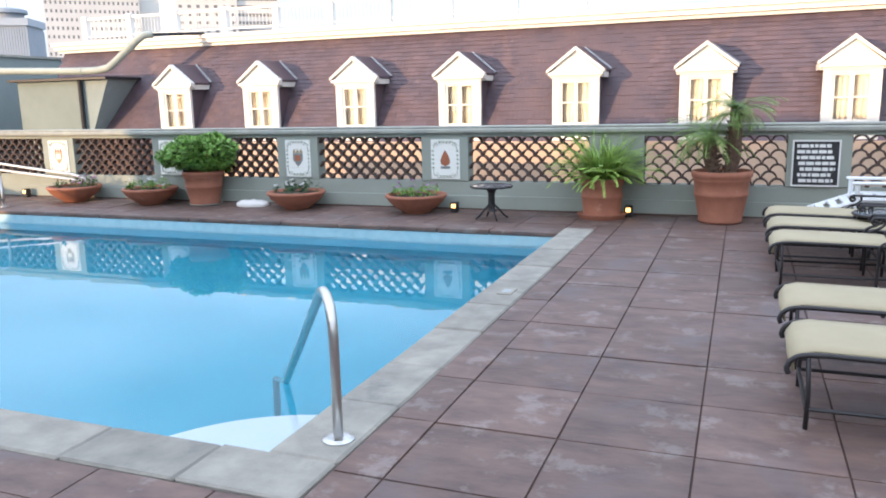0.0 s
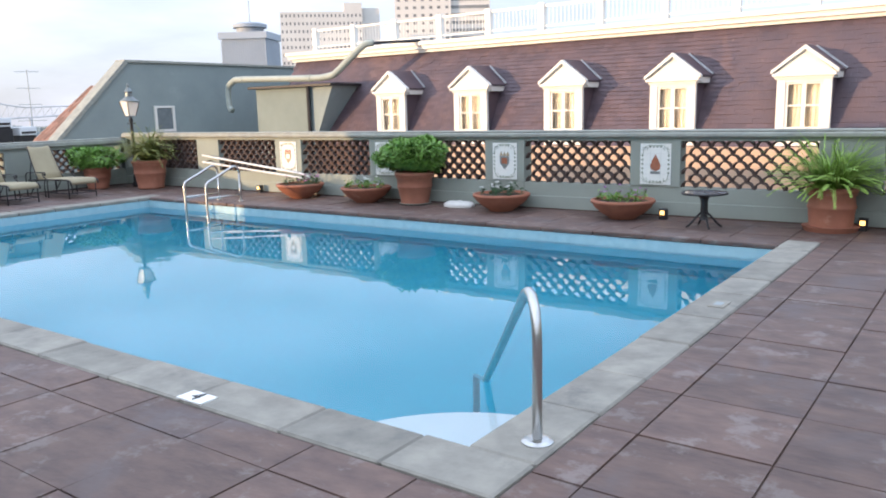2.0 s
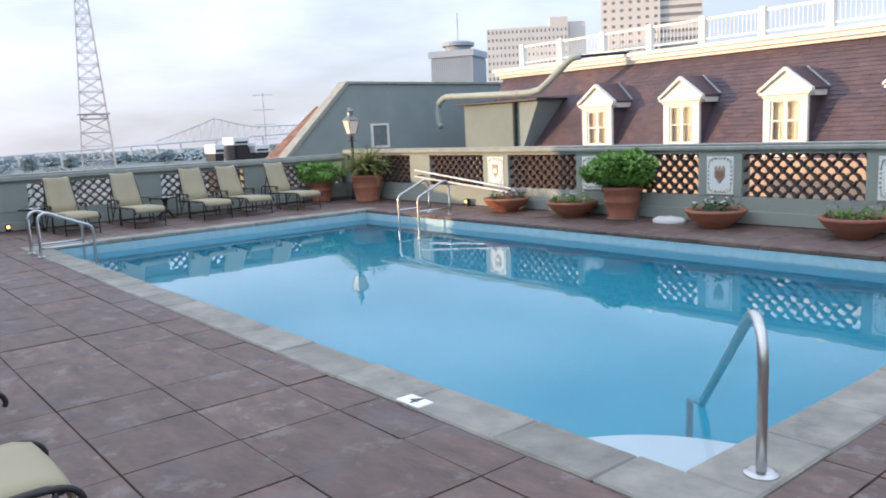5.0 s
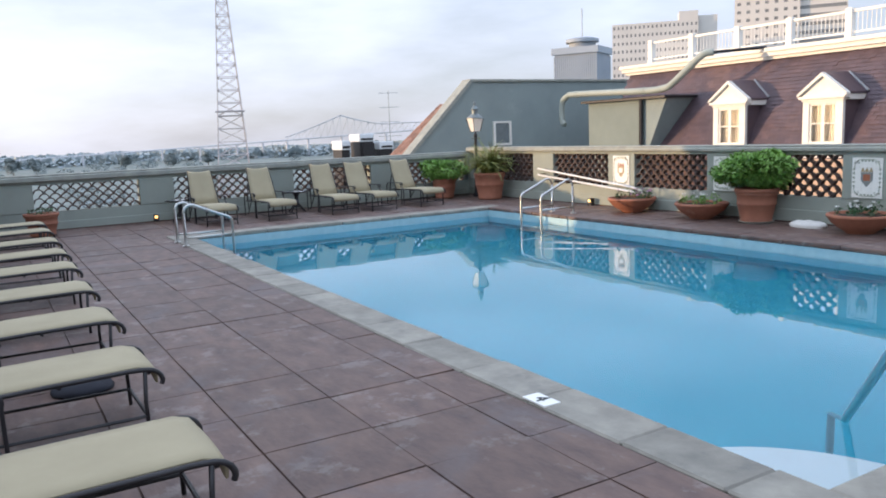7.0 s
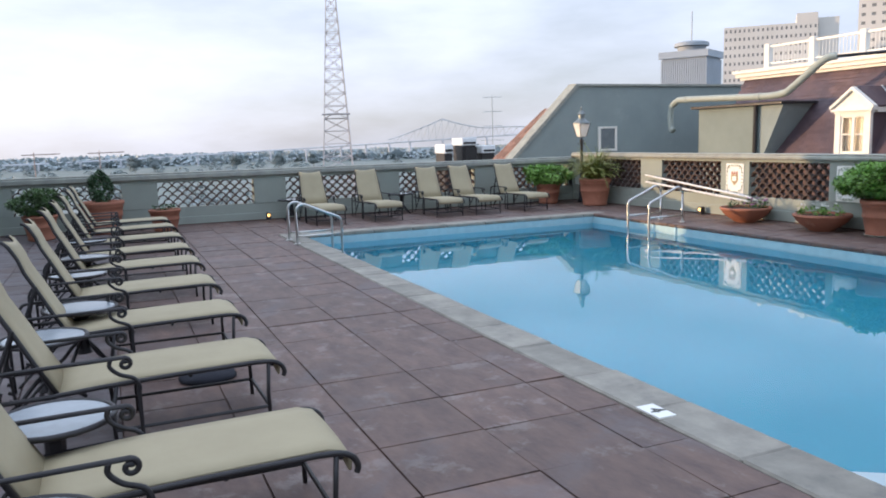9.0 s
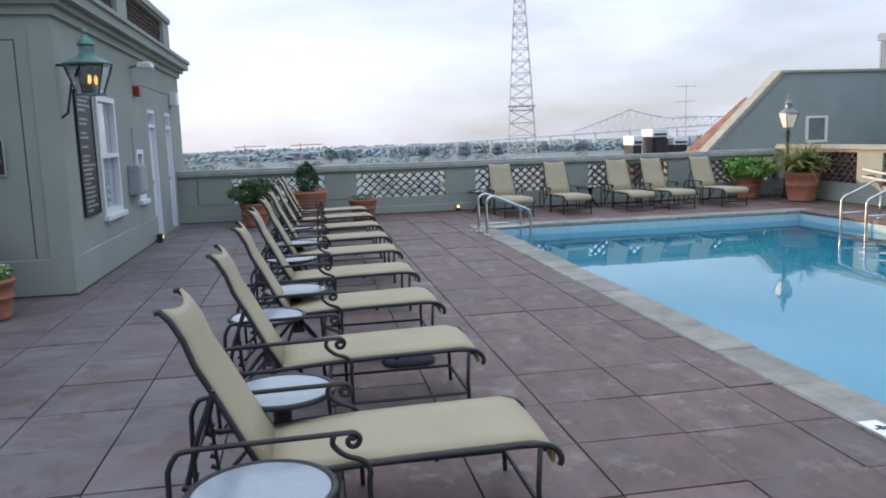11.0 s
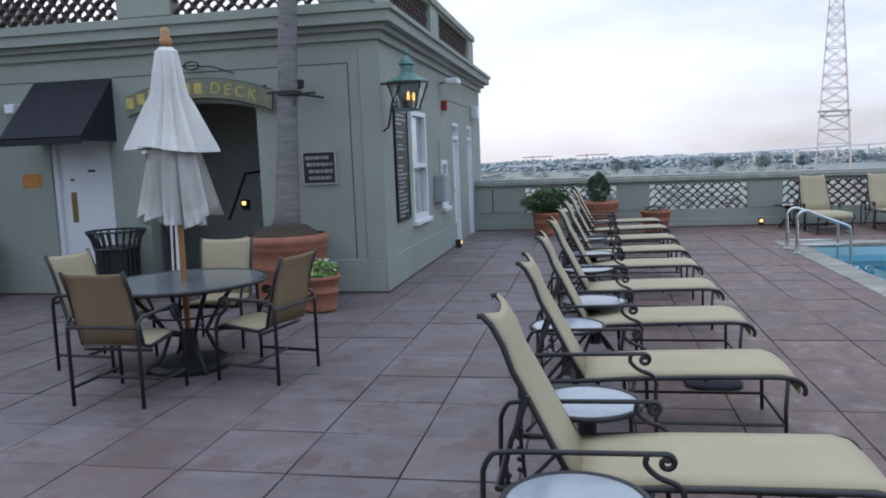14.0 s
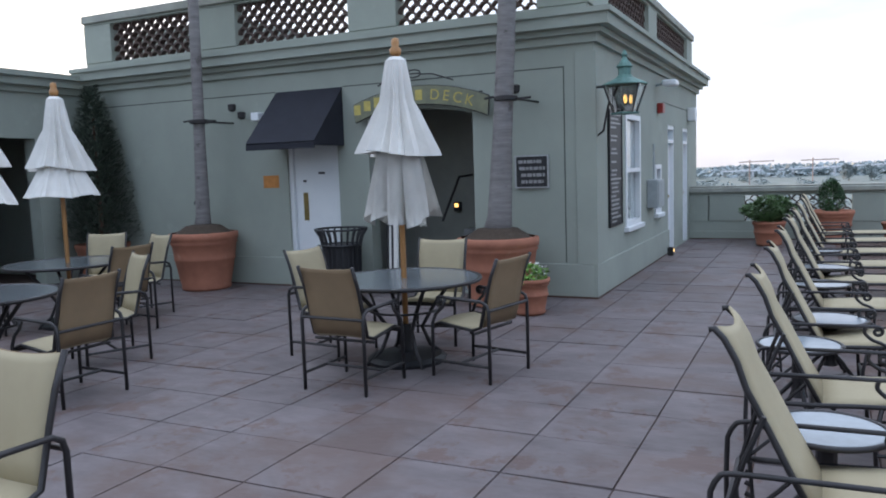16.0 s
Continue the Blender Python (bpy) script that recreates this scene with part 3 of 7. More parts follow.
# ---- dormers and roof details ----
def dormer(x):
    """A white pedimented dormer with a slate cheek roof, set on the mansard slope."""
    th = empty("dormer", pose(x, 0, 0), "white pedimented dormer window with slate cheeks on the mansard roof", "dormer", "dormers on the slate roof")
    w, zb, ze, zp = 0.62, 0.10, 2.16, 2.83
    yf, yb = RY0 - 0.02, roof_y(zp) + 0.15
    bm = bmesh.new()
    prism(bm, [(yf + 0.12, zb - 0.5), (roof_y(zb - 0.5) + 0.3, zb - 0.5), (roof_y(ze) + 0.2, ze), (yf + 0.12, ze)], "x", w - 0.10, w - 0.03)
    part("cheek", bm, M_SLATE, th, "slate cheek")
    bm = bmesh.new()
    prism(bm, [(yf + 0.12, zb - 0.5), (roof_y(zb - 0.5) + 0.3, zb - 0.5), (roof_y(ze) + 0.2, ze), (yf + 0.12, ze)], "x", -w + 0.03, -w + 0.10)
    part("cheek", bm, M_SLATE, th, "slate cheek")
    bm = bmesh.new()
    for s in (-1, 1):
        box(bm, *sorted((s * (w - 0.20), s * w)), yf, yf + 0.12, zb - 0.5, ze - 0.11, bevel=0.006)
    box(bm, -w + 0.2, w - 0.2, yf + 0.01, yf + 0.12, ze - 0.19, ze - 0.11)
    box(bm, -w + 0.2, w - 0.2, yf + 0.01, yf + 0.12, zb - 0.5, zb + 0.75)
    box(bm, -w - 0.03, w + 0.03, yf - 0.03, yf + 0.14, ze - 0.11, ze - 0.05)
    box(bm, -w - 0.10, w + 0.10, yf - 0.09, yf + 0.16, ze - 0.05, ze + 0.03, bevel=0.01)
    part("casing", bm, M_WHITE, th, "white painted pilasters and entablature")
    bm = bmesh.new()
    prism(bm, [(-w - 0.08, ze + 0.03), (w + 0.08, ze + 0.03), (0, zp - 0.08)], "y", yf + 0.02, yf + 0.14)
    part("tympanum", bm, M_WHITE, th)
    for s in (-1, 1):
        bm = bmesh.new()
        prism(bm, [(s * (w + 0.14), ze + 0.02), (s * (w + 0.14), ze + 0.10), (0, zp + 0.02), (0, zp - 0.08)], "y", yf - 0.09, yf + 0.10)
        part("raking_cornice", bm, M_WHITE, th)
        bm = bmesh.new()
        prism(bm, [(s * (w + 0.13), ze + 0.06), (s * (w + 0.13), ze + 0.11), (0, zp + 0.05), (0, zp)], "y", yf + 0.10, yb + 0.35)
        part("dormer_roof", bm, M_SLATE, th, "slate dormer roof")
        bm = bmesh.new()
        box(bm, *sorted((s * (w - 0.02), s * (w + 0.10))), yf + 0.16, roof_y(ze), ze - 0.10, ze + 0.05)
        part("eave_board", bm, M_WHITE, th)
    bm = bmesh.new()
    tube(bm, [(0, yb - 0.2, zp + 0.05), (w + 0.16, roof_y(ze + 0.1) - 0.05, ze + 0.13)], 0.035, 6)
    part("valley_flashing", bm, mat_flash, th, "pale lead flashing")
    zw0, zw1 = zb + 0.75, ze - 0.19
    bm = bmesh.new()
    for a, b in ((-0.42, -0.36), (-0.05, 0.05), (0.36, 0.42)):
        box(bm, a, b, yf + 0.04, yf + 0.10, zw0, zw1)
    for z in (zw0, (zw0 + zw1) / 2 - 0.02, zw1 - 0.05):
        for a, b in ((-0.36, -0.05), (0.05, 0.36)):
            box(bm, a, b, yf + 0.045, yf + 0.095, z, z + 0.045)
    sash = part("sash", bm, M_WHITE, th)
    for a in (-0.36, 0.05):
        part("pane", boxbm(a, a + 0.31, yf + 0.07, yf + 0.076, zw0, zw1), M_PANE, sash).visible_shadow = False
    bm = bmesh.new()
    n = 24
    top = [bm.verts.new((-0.42 + 0.84 * i / n, yf + 0.19 + 0.012 * math.sin(i * 1.9), zw1)) for i in range(n + 1)]
    bot = [bm.verts.new((-0.42 + 0.84 * i / n, yf + 0.19 + 0.016 * math.sin(i * 1.9), zw0)) for i in range(n + 1)]
    for i in range(n):
        bm.faces.new((top[i], top[i + 1], bot[i + 1], bot[i]))
    part("curtain", bm, M_CURTAIN, th, "cream curtains")
    return th


mat_flash = mat("lead_flashing", (0.42, 0.43, 0.44), 0.5, 0.4, scale=7)
first_dormer = dormer(-17.27)
for k in range(1, 9):
    copy_thing(first_dormer, pose(-17.27 + 3.247 * k, 0, 0))

# white balustrade on the flat roof
rail = empty("roof_railing", pose(0, 0, 0), "white painted railing along the roof edge", "railing")
baluster_mesh = mesh_of(boxbm(-0.008, 0.008, -0.008, 0.008, 0.55, 1.10), "baluster")
xs = [-22.45 + 2.0 * k for k in range(18)]
for i, x in enumerate(xs):
    part("post", boxbm(x - 0.11, x + 0.11, RY1 + 0.12, RY1 + 0.34, RT + 0.34, RT + 1.24, bevel=0.012), M_WHITE, rail)
    if i < len(xs) - 1:
        x1 = xs[i + 1]
        bm = bmesh.new()
        box(bm, x + 0.11, x1 - 0.11, RY1 + 0.19, RY1 + 0.27, RT + 1.10, RT + 1.18)
        box(bm, x + 0.11, x1 - 0.11, RY1 + 0.20, RY1 + 0.26, RT + 0.50, RT + 0.55)
        part("handrail", bm, M_WHITE, rail)
        for j in range(1, 13):
            ob = part("baluster", baluster_mesh, M_WHITE, rail)
            ob.location = (x + 0.11 + (x1 - x - 0.22) * j / 13, RY1 + 0.23, RT)

# big vent pipe over the roof
M_PIPE = mat("grey_green_pipe_paint", (0.36, 0.40, 0.36), 0.6, dark=(0.28, 0.32, 0.29), scale=3)
pts = [(-24.75, 20.35, 1.70), (-24.88, 20.35, 1.82), (-24.92, 20.35, 2.30), (-24.84, 20.35, 2.62), (-24.55, 20.35, 2.80), (-24.0, 20.35, 2.85), (-20.4, 20.35, 2.74), (-19.5, 20.38, 2.78), (-19.2, 20.42, 2.90), (-18.50, 20.58, 3.46), (-18.22, 20.66, 3.69), (-18.05, 20.75, 3.79), (-17.88, 20.9, 3.82)]
vent = empty("vent_pipe", pose(0, 0, 0), "fat grey-green vent pipe bent over the roof edge", "pipe")
part("pipe_run", tubebm(smooth_run(pts, 4), 0.115, 14), M_PIPE, vent, smooth=True)
for i in (3, 5, 6, 9):
    p, q = Vector(pts[i]), Vector(pts[i + 1])
    d = (q - p).normalized() * 0.05
    part("collar", tubebm([p - d, p + d], 0.132, 14), M_PIPE, vent)

part("thin_pipe", tubebm([(-17.95, 20.85, 3.81), (-17.5, 21.6, 3.86), (-17.0, 22.35, 3.90)], 0.05, 8), M_IRON, vent)

# grey gable house beyond the corner
M_GREYWALL = mat("blue_grey_stucco", (0.27, 0.32, 0.31), 0.9, dark=(0.23, 0.275, 0.27), scale=0.8, stain=(0.32, 0.36, 0.35), stain_scale=0.7, stain_from=0.6)
gable = empty("gable_house", pose(0, 0, 0), "blue-grey rendered gable wall with an orange tiled slope", "building")
bm = bmesh.new()
prism(bm, [(10.5, -3.0), (17.3, 3.55), (36, 3.55), (36, -14), (10.5, -14)], "x", -27.4, -27.0)
part("gable_wall", bm, M_GREYWALL, gable)
bm = bmesh.new()
prism(bm, [(10.4, -3.05), (17.3, 3.62), (17.42, 3.55), (10.55, -3.1)], "x", -27.5, -26.9)
prism(bm, [(17.3, 3.56), (17.3, 3.65), (36, 3.65), (36, 3.56)], "x", -27.5, -26.92)
part("wall_cap", bm, M_STUCCO_CAP, gable)
M_TILE = mat("orange_roof_tile", (0.36, 0.20, 0.14), 0.85, dark=(0.25, 0.14, 0.10), scale=5, stretch=(3, 1, 1), bump=0.5, bump_scale=12, vary=0.25, island=True)
me_v, me_f = [], []
for i in range(30):
    for j in range(5):
        y0 = 9.9 + i * 0.235
        z0 = -3.0 + (y0 - 10.5) * 0.963 + 0.10 - 0.15 * (y0 - 13.0)
        x0 = -27.5 - (j + 1) * 0.27
        b = len(me_v)
        for dx, up in ((0, 0.0), (0.07, 0.06), (0.19, 0.06), (0.25, 0.0)):
            me_v += [(x0 + dx, y0, z0 + up), (x0 + dx, y0 + 0.26, z0 + 0.19 + up)]
        for k in range(3):
            me_f.append((b + 2 * k, b + 2 * k + 2, b + 2 * k + 3, b + 2 * k + 1))
me = bpy.data.meshes.new("roof_tiles")
me.from_pydata(me_v, [], me_f)
tagged(part("roof_tiles", me, M_TILE, gable, "weathered orange clay roof tiles"), kind="stuff")
bm = bmesh.new()
prism(bm, [(10.0, -3.7), (17.0, 2.25), (17.0, -4.0)], "x", -28.8, -27.45)
part("roof_body", bm, M_TILE, gable)
bm = bmesh.new()
for a, b, c, d in ((18.4, 18.5, 0.95, 1.95), (19.2, 19.3, 0.95, 1.95), (18.5, 19.2, 0.95, 1.05), (18.5, 19.2, 1.87, 1.95)):
    box(bm, -27.0, -26.93, a, b, c, d)
win = part("window", bm, M_WHITE, gable)
part("pane", boxbm(-26.99, -26.97, 18.5, 19.2, 1.05, 1.87), mat("dusty_glass", (0.20, 0.23, 0.24), 0.2, scale=4), win)
annex = empty("roof_annex", pose(0, 0, 0), "grey-green rendered roof annex with a flat lid", "building")
part("annex_wall", boxbm(-23.6, -20.75, 20.6, 23, -10, 2.46), mat("grey_green_render", (0.23, 0.275, 0.255), 0.85, dark=(0.19, 0.23, 0.215), scale=0.9), annex)
part("cheek_wall", prism(bmesh.new(), [(-20.748, 0.30), (-20.68, 0.30), (-19.65, 2.46), (-20.748, 2.46)], "y", 20.64, 22.0), M_GREYWALL, annex, "blue-grey cheek wall against the slates")
part("lid", boxbm(-23.85, -19.5, 20.4, 23, 2.462, 2.55, bevel=0.01), M_IRON, annex, "dark flat roof edge")
part("downpipe", tubebm([(-20.75, 20.53, -4), (-20.75, 20.53, 2.46)], 0.07, 8), M_IRON, annex)

# ---- slates ----
slate_v, slate_f = [], []
SW_, SH_ = 0.25, 0.118
rows = int((RT - RB) / SH_)
rs = random.Random(5)
slate_mesh = mesh_of(box(bmesh.new(), -0.1235, 0.1235, -0.008, 0.008, -0.078, 0.078), "slate")
slate_mesh.materials.append(M_SLATE)
tilt = math.degrees(math.atan(slope))
singles = 0
for j in range(rows):
    z = RB + (j + 0.5) * SH_
    for i in range(int((RX1 - RX0) / SW_)):
        x = RX0 + (i + 0.5 + 0.5 * (j % 2)) * SW_
        if x > RX1 - 0.2:
            continue
        lift = rs.uniform(0, 0.012)
        if -6.2 < x < -2.4 and 1.0 < z < RT and singles < 300:
            singles += 1
            ob = new("slate", slate_mesh)
            ob.parent = row_house
            ob.matrix_basis = pose(x, roof_y(z) - 0.012 - lift, z, -tilt - 2.2, 0, rs.uniform(-0.7, 0.7))
            continue
        b = len(slate_v)
        yo = roof_y(z) - 0.012 - lift
        h = SH_ * 0.56
        for dx in (-0.1235, 0.1235):
            slate_v += [(x + dx, yo - h * slope - 0.016, z - h), (x + dx, yo - h * slope + 0.006, z - h), (x + dx, yo + h * slope + 0.004, z + h)]
        slate_f += [(b, b + 3, b + 5, b + 2), (b, b + 1, b + 4, b + 3), (b, b + 2, b + 1), (b + 3, b + 4, b + 5)]
me = bpy.data.meshes.new("slates")
me.from_pydata(slate_v, [], slate_f)
tagged(part("slates", me, M_SLATE, row_house), kind="stuff")

# ---- painted tile panels and plaques on the north parapet ----
M_TILEWHITE = mat("glazed_white_tile", (0.84, 0.84, 0.79), 0.3, dark=(0.77, 0.78, 0.73), scale=4, amount=0.3, coat=0.3)
M_TILEGREEN = mat("grey_green_tile_paint", (0.36, 0.40, 0.31), 0.3, scale=10)
M_TILERED = mat("red_orange_tile_paint", (0.42, 0.15, 0.08), 0.3, scale=14)
M_TILEGOLD = mat("gold_tile_paint", (0.44, 0.34, 0.20), 0.3, scale=14)
M_TILEBLUE = mat("slate_blue_tile_paint", (0.26, 0.28, 0.27), 0.3, scale=14)


def tile_panel(x, crest):
    th = empty("painted_tile_panel", pose(x, NY - 0.014, 0.72), "white glazed tile panel painted with a crest and scroll border", "tile panel", "painted tile panels on the parapet")
    w, h = 0.22, 0.285
    for i in range(3):
        for j in range(4):
            a, c = -w + i * 2 * w / 3, -h + j * h / 2
            part("tile", boxbm(a + 0.0006, a + 2 * w / 3 - 0.0006, -0.014, 0, c + 0.0006, c + h / 2 - 0.0006, bevel=0.001), M_TILEWHITE, th)
    for sx in (-1, 1):
        for sz in (-1, 1):
            bm = bmesh.new()
            c = (sx * (w - 0.085), -0.017, sz * (h - 0.085))
            pts = [(c[0] + sx * (0.06 - 0.012 * k) * math.cos(k * 0.9), -0.017, c[2] + sz * (0.06 - 0.012 * k) * math.sin(k * 0.9)) for k in range(6)]
            tube(bm, pts, 0.008, 6, 0.3)
            tube(bm, [(sx * (w - 0.03), -0.017, sz * (h - 0.17)), (sx * (w - 0.045), -0.017, sz * (h - 0.09)), (sx * (w - 0.10), -0.017, sz * (h - 0.03)), (sx * (w - 0.18), -0.017, sz * (h - 0.035))], 0.009, 6, 0.3)
            part("scroll", bm, M_TILEGREEN, th)
    for sz in (-1, 1):
        part("border_line", boxbm(-0.10, 0.10, -0.018, -0.014, sz * (h - 0.025) - 0.004, sz * (h - 0.025) + 0.004), M_TILEGREEN, th)
    for sx in (-1, 1):                                     # leafy border between the corner scrolls
        for k in range(5):
            c = -0.12 + 0.06 * k
            part("border_leaf", prism(bmesh.new(), [(sx * (w - 0.035), c - 0.02), (sx * (w - 0.012), c), (sx * (w - 0.035), c + 0.02), (sx * (w - 0.05), c)], "y", -0.018, -0.0135), M_TILEGREEN, th)
    for sz in (-1, 1):
        for k in range(4):
            c = -0.075 + 0.05 * k
            part("border_leaf", prism(bmesh.new(), [(c - 0.018, sz * (h - 0.045)), (c, sz * (h - 0.03)), (c + 0.018, sz * (h - 0.045)), (c, sz * (h - 0.06))], "y", -0.018, -0.0135), M_TILEGREEN, th)
    if crest == "flame":
        bm = bmesh.new()
        lathe(bm, [(0.0, -0.10), (0.065, -0.07), (0.075, -0.02), (0.05, 0.05), (0.02, 0.10), (0.0, 0.14)], 10, close=False)
        bmesh.ops.scale(bm, vec=(1, 0.06, 1), verts=bm.verts)
        bmesh.ops.translate(bm, vec=(0, -0.016, 0), verts=bm.verts)
        part("crest", bm, M_TILERED, th)
        part("crest_foot", boxbm(-0.07, 0.07, -0.02, -0.014, -0.135, -0.10), M_TILEBLUE, th)
    else:
        bm = bmesh.new()
        prism(bm, [(-0.085, 0.08), (-0.085, -0.03), (0, -0.13), (0.085, -0.03), (0.085, 0.08)], "y", -0.02, -0.013)
        part("crest", bm, M_TILEGOLD if crest == "gold" else M_TILEBLUE, th)
        bm = bmesh.new()
        for a in (-0.06, 0, 0.06):
            prism(bm, [(a - 0.03, 0.085), (a + 0.03, 0.085), (a, 0.15)], "y", -0.02, -0.013)
        part("crest_crown", bm, M_TILERED if crest == "gold" else M_TILEGOLD, th)
        part("crest_field", boxbm(-0.05, 0.05, -0.024, -0.02, -0.04, 0.05), M_TILERED if crest == "blue" else M_TILEWHITE, th)
    return th


for k, crest in ((-1, "flame"), (-2, "blue"), (-3, "green"), (-4, "gold")):
    tile_panel(-2.04 + 2.446 * k + 0.376, crest)


def text_mesh(body, size, m, parent, place, name="lettering", depth=0.004, spread=1.0):
    cu = bpy.data.curves.new(name, "FONT")
    cu.body, cu.size, cu.extrude, cu.align_x, cu.align_y = body, size, depth, "CENTER", "CENTER"
    cu.space_character = spread
    tmp = bpy.data.objects.new(name, cu)
    me = bpy.data.meshes.new_from_object(tmp)
    bpy.data.objects.remove(tmp)
    bpy.data.curves.remove(cu)
    me.materials.clear()
    me.materials.append(m)
    ob = new(name, me)
    ob.parent = parent
    ob.matrix_basis = place
    return ob


def plaque(name, w, h, rows, m, label, frame_m=None, fill=0.19, ink=None):
    """A framed dark board with lines of worn lettering, facing -y in its own space."""
    th = empty(name, m, label, "sign")
    part("board", boxbm(-w / 2, w / 2, -0.02, 0.0, -h / 2, h / 2, bevel=0.003), M_BLACK, th)
    t = 0.018
    bm = bmesh.new()
    for a, b, c, d in ((-w / 2 - t, w / 2 + t, h / 2, h / 2 + t), (-w / 2 - t, w / 2 + t, -h / 2 - t, -h / 2), (-w / 2 - t, -w / 2, -h / 2, h / 2), (w / 2, w / 2 + t, -h / 2, h / 2)):
        box(bm, a, b, -0.03, 0.0, c, d)
    part("frame", bm, frame_m or M_SIGNWHITE, th)
    rr = random.Random(len(name) + rows)
    for j in range(rows):
        if rows > 10 and rr.random() < 0.22:
            continue
        z = h / 2 - (j + 0.75) * h / (rows + 0.5)
        x, end = -w * rr.uniform(0.32, 0.44), w * rr.uniform(-0.05 if rows > 10 else 0.32, 0.44)
        bm = bmesh.new()
        while x < end:
            ln = rr.uniform(0.03, 0.09) * (w / 0.5)
            box(bm, x, min(x + ln, end), -0.024, -0.02, z - h / rows * fill, z + h / rows * fill)
            x += ln + 0.012
        part("text_line", bm, ink or M_SIGNWHITE, th)
    return th


plaque("pool_rules_sign", 0.50, 0.53, 7, pose(0.73, NY - 0.014, 0.70), "black framed notice with seven lines of white lettering", None, 0.27)

# ---- pavement pieces: coping stones, then pavers ----
def stones(lo, hi, step, rr):
    out, a = [], lo
    while a < hi - 0.15:
        b = min(a + step * rr.uniform(0.85, 1.2), hi)
        if hi - b < 0.25:
            b = hi
        out.append((a, b))
        a = b
    return out


def coping(x0, x1, y0, y1, rr, m=M_COPING):
    z = rr.uniform(-0.004, 0.006)
    bm = boxbm(x0 + 0.003, x1 - 0.003, y0 + 0.003, y1 - 0.003, -0.05, 0.012 + z, bevel=0.012)
    for v in bm.verts:
        if v.co.z > 0:
            v.co.z += rr.uniform(-0.003, 0.003)
    part("coping_stone", bm, m, pool)


rr = random.Random(3)
for a, b in stones(ox0, ox1, 0.72, rr):
    coping(a, b, oy0, py0 + 0.02, rr)
for a, b in stones(py0 + 0.02, oy1, 0.72, rr):
    coping(px1 - 0.02, ox1, a, b, rr)
    coping(ox0, px0 + 0.02, a, b, rr)
for a, b in stones(px0 + 0.02, px1 - 0.02, 0.72, rr):
    coping(a, b, py1 - 0.02, oy1, rr, M_PAVER)

# ---- loungers ----
def strip(bm, prof, half, thick=0.012, cut=None, cols=6, taper=0.0):
    """A sling stretched along a profile of (y, z): two faces and a hem. cut(u) moves the far edge back across the width."""
    def ring(off):
        g = []
        for i, (y, z) in enumerate(prof):
            a = Vector((0, *prof[max(i - 1, 0)]))
            b = Vector((0, *prof[min(i + 1, len(prof) - 1)]))
            t = (b - a).normalized()
            nrm = Vector((0, -t.z, t.y))
            row = []
            for k in range(cols + 1):
                u = -1 + 2 * k / cols
                p = Vector((u * (half - taper * i / (len(prof) - 1)), y, z)) + nrm * off - nrm * 0.012 * (1 - u * u)
                if cut and i >= len(prof) - 3:
                    p -= t * cut(u) * (i - len(prof) + 4) / 3
                row.append(bm.verts.new(p))
            g.append(row)
        return g
    A, B = ring(0), ring(thick)
    n, m = len(prof), cols
    for i in range(n - 1):
        for k in range(m):
            bm.faces.new((A[i][k], A[i][k + 1], A[i + 1][k + 1], A[i + 1][k]))
            bm.faces.new((B[i][k], B[i + 1][k], B[i + 1][k + 1], B[i][k + 1]))
        bm.faces.new((A[i][0], A[i + 1][0], B[i + 1][0], B[i][0]))
        bm.faces.new((A[i][m], B[i][m], B[i + 1][m], A[i + 1][m]))
    for k in range(m):
        bm.faces.new((A[0][k], B[0][k], B[0][k + 1], A[0][k + 1]))
        bm.faces.new((A[-1][k], A[-1][k + 1], B[-1][k + 1], B[-1][k]))
    bmesh.ops.recalc_face_normals(bm, faces=bm.faces[:])
    return bm


def scroll_pts(x, y, z, r, turns=1.2, n=10, s=1):
    return [(x, y + s * r * (1 - k / (n * 1.3)) * math.sin(2 * math.pi * turns * k / n), z - r + r * (1 - k / (n * 1.3)) * math.cos(2 * math.pi * turns * k / n)) for k in range(n + 1)]


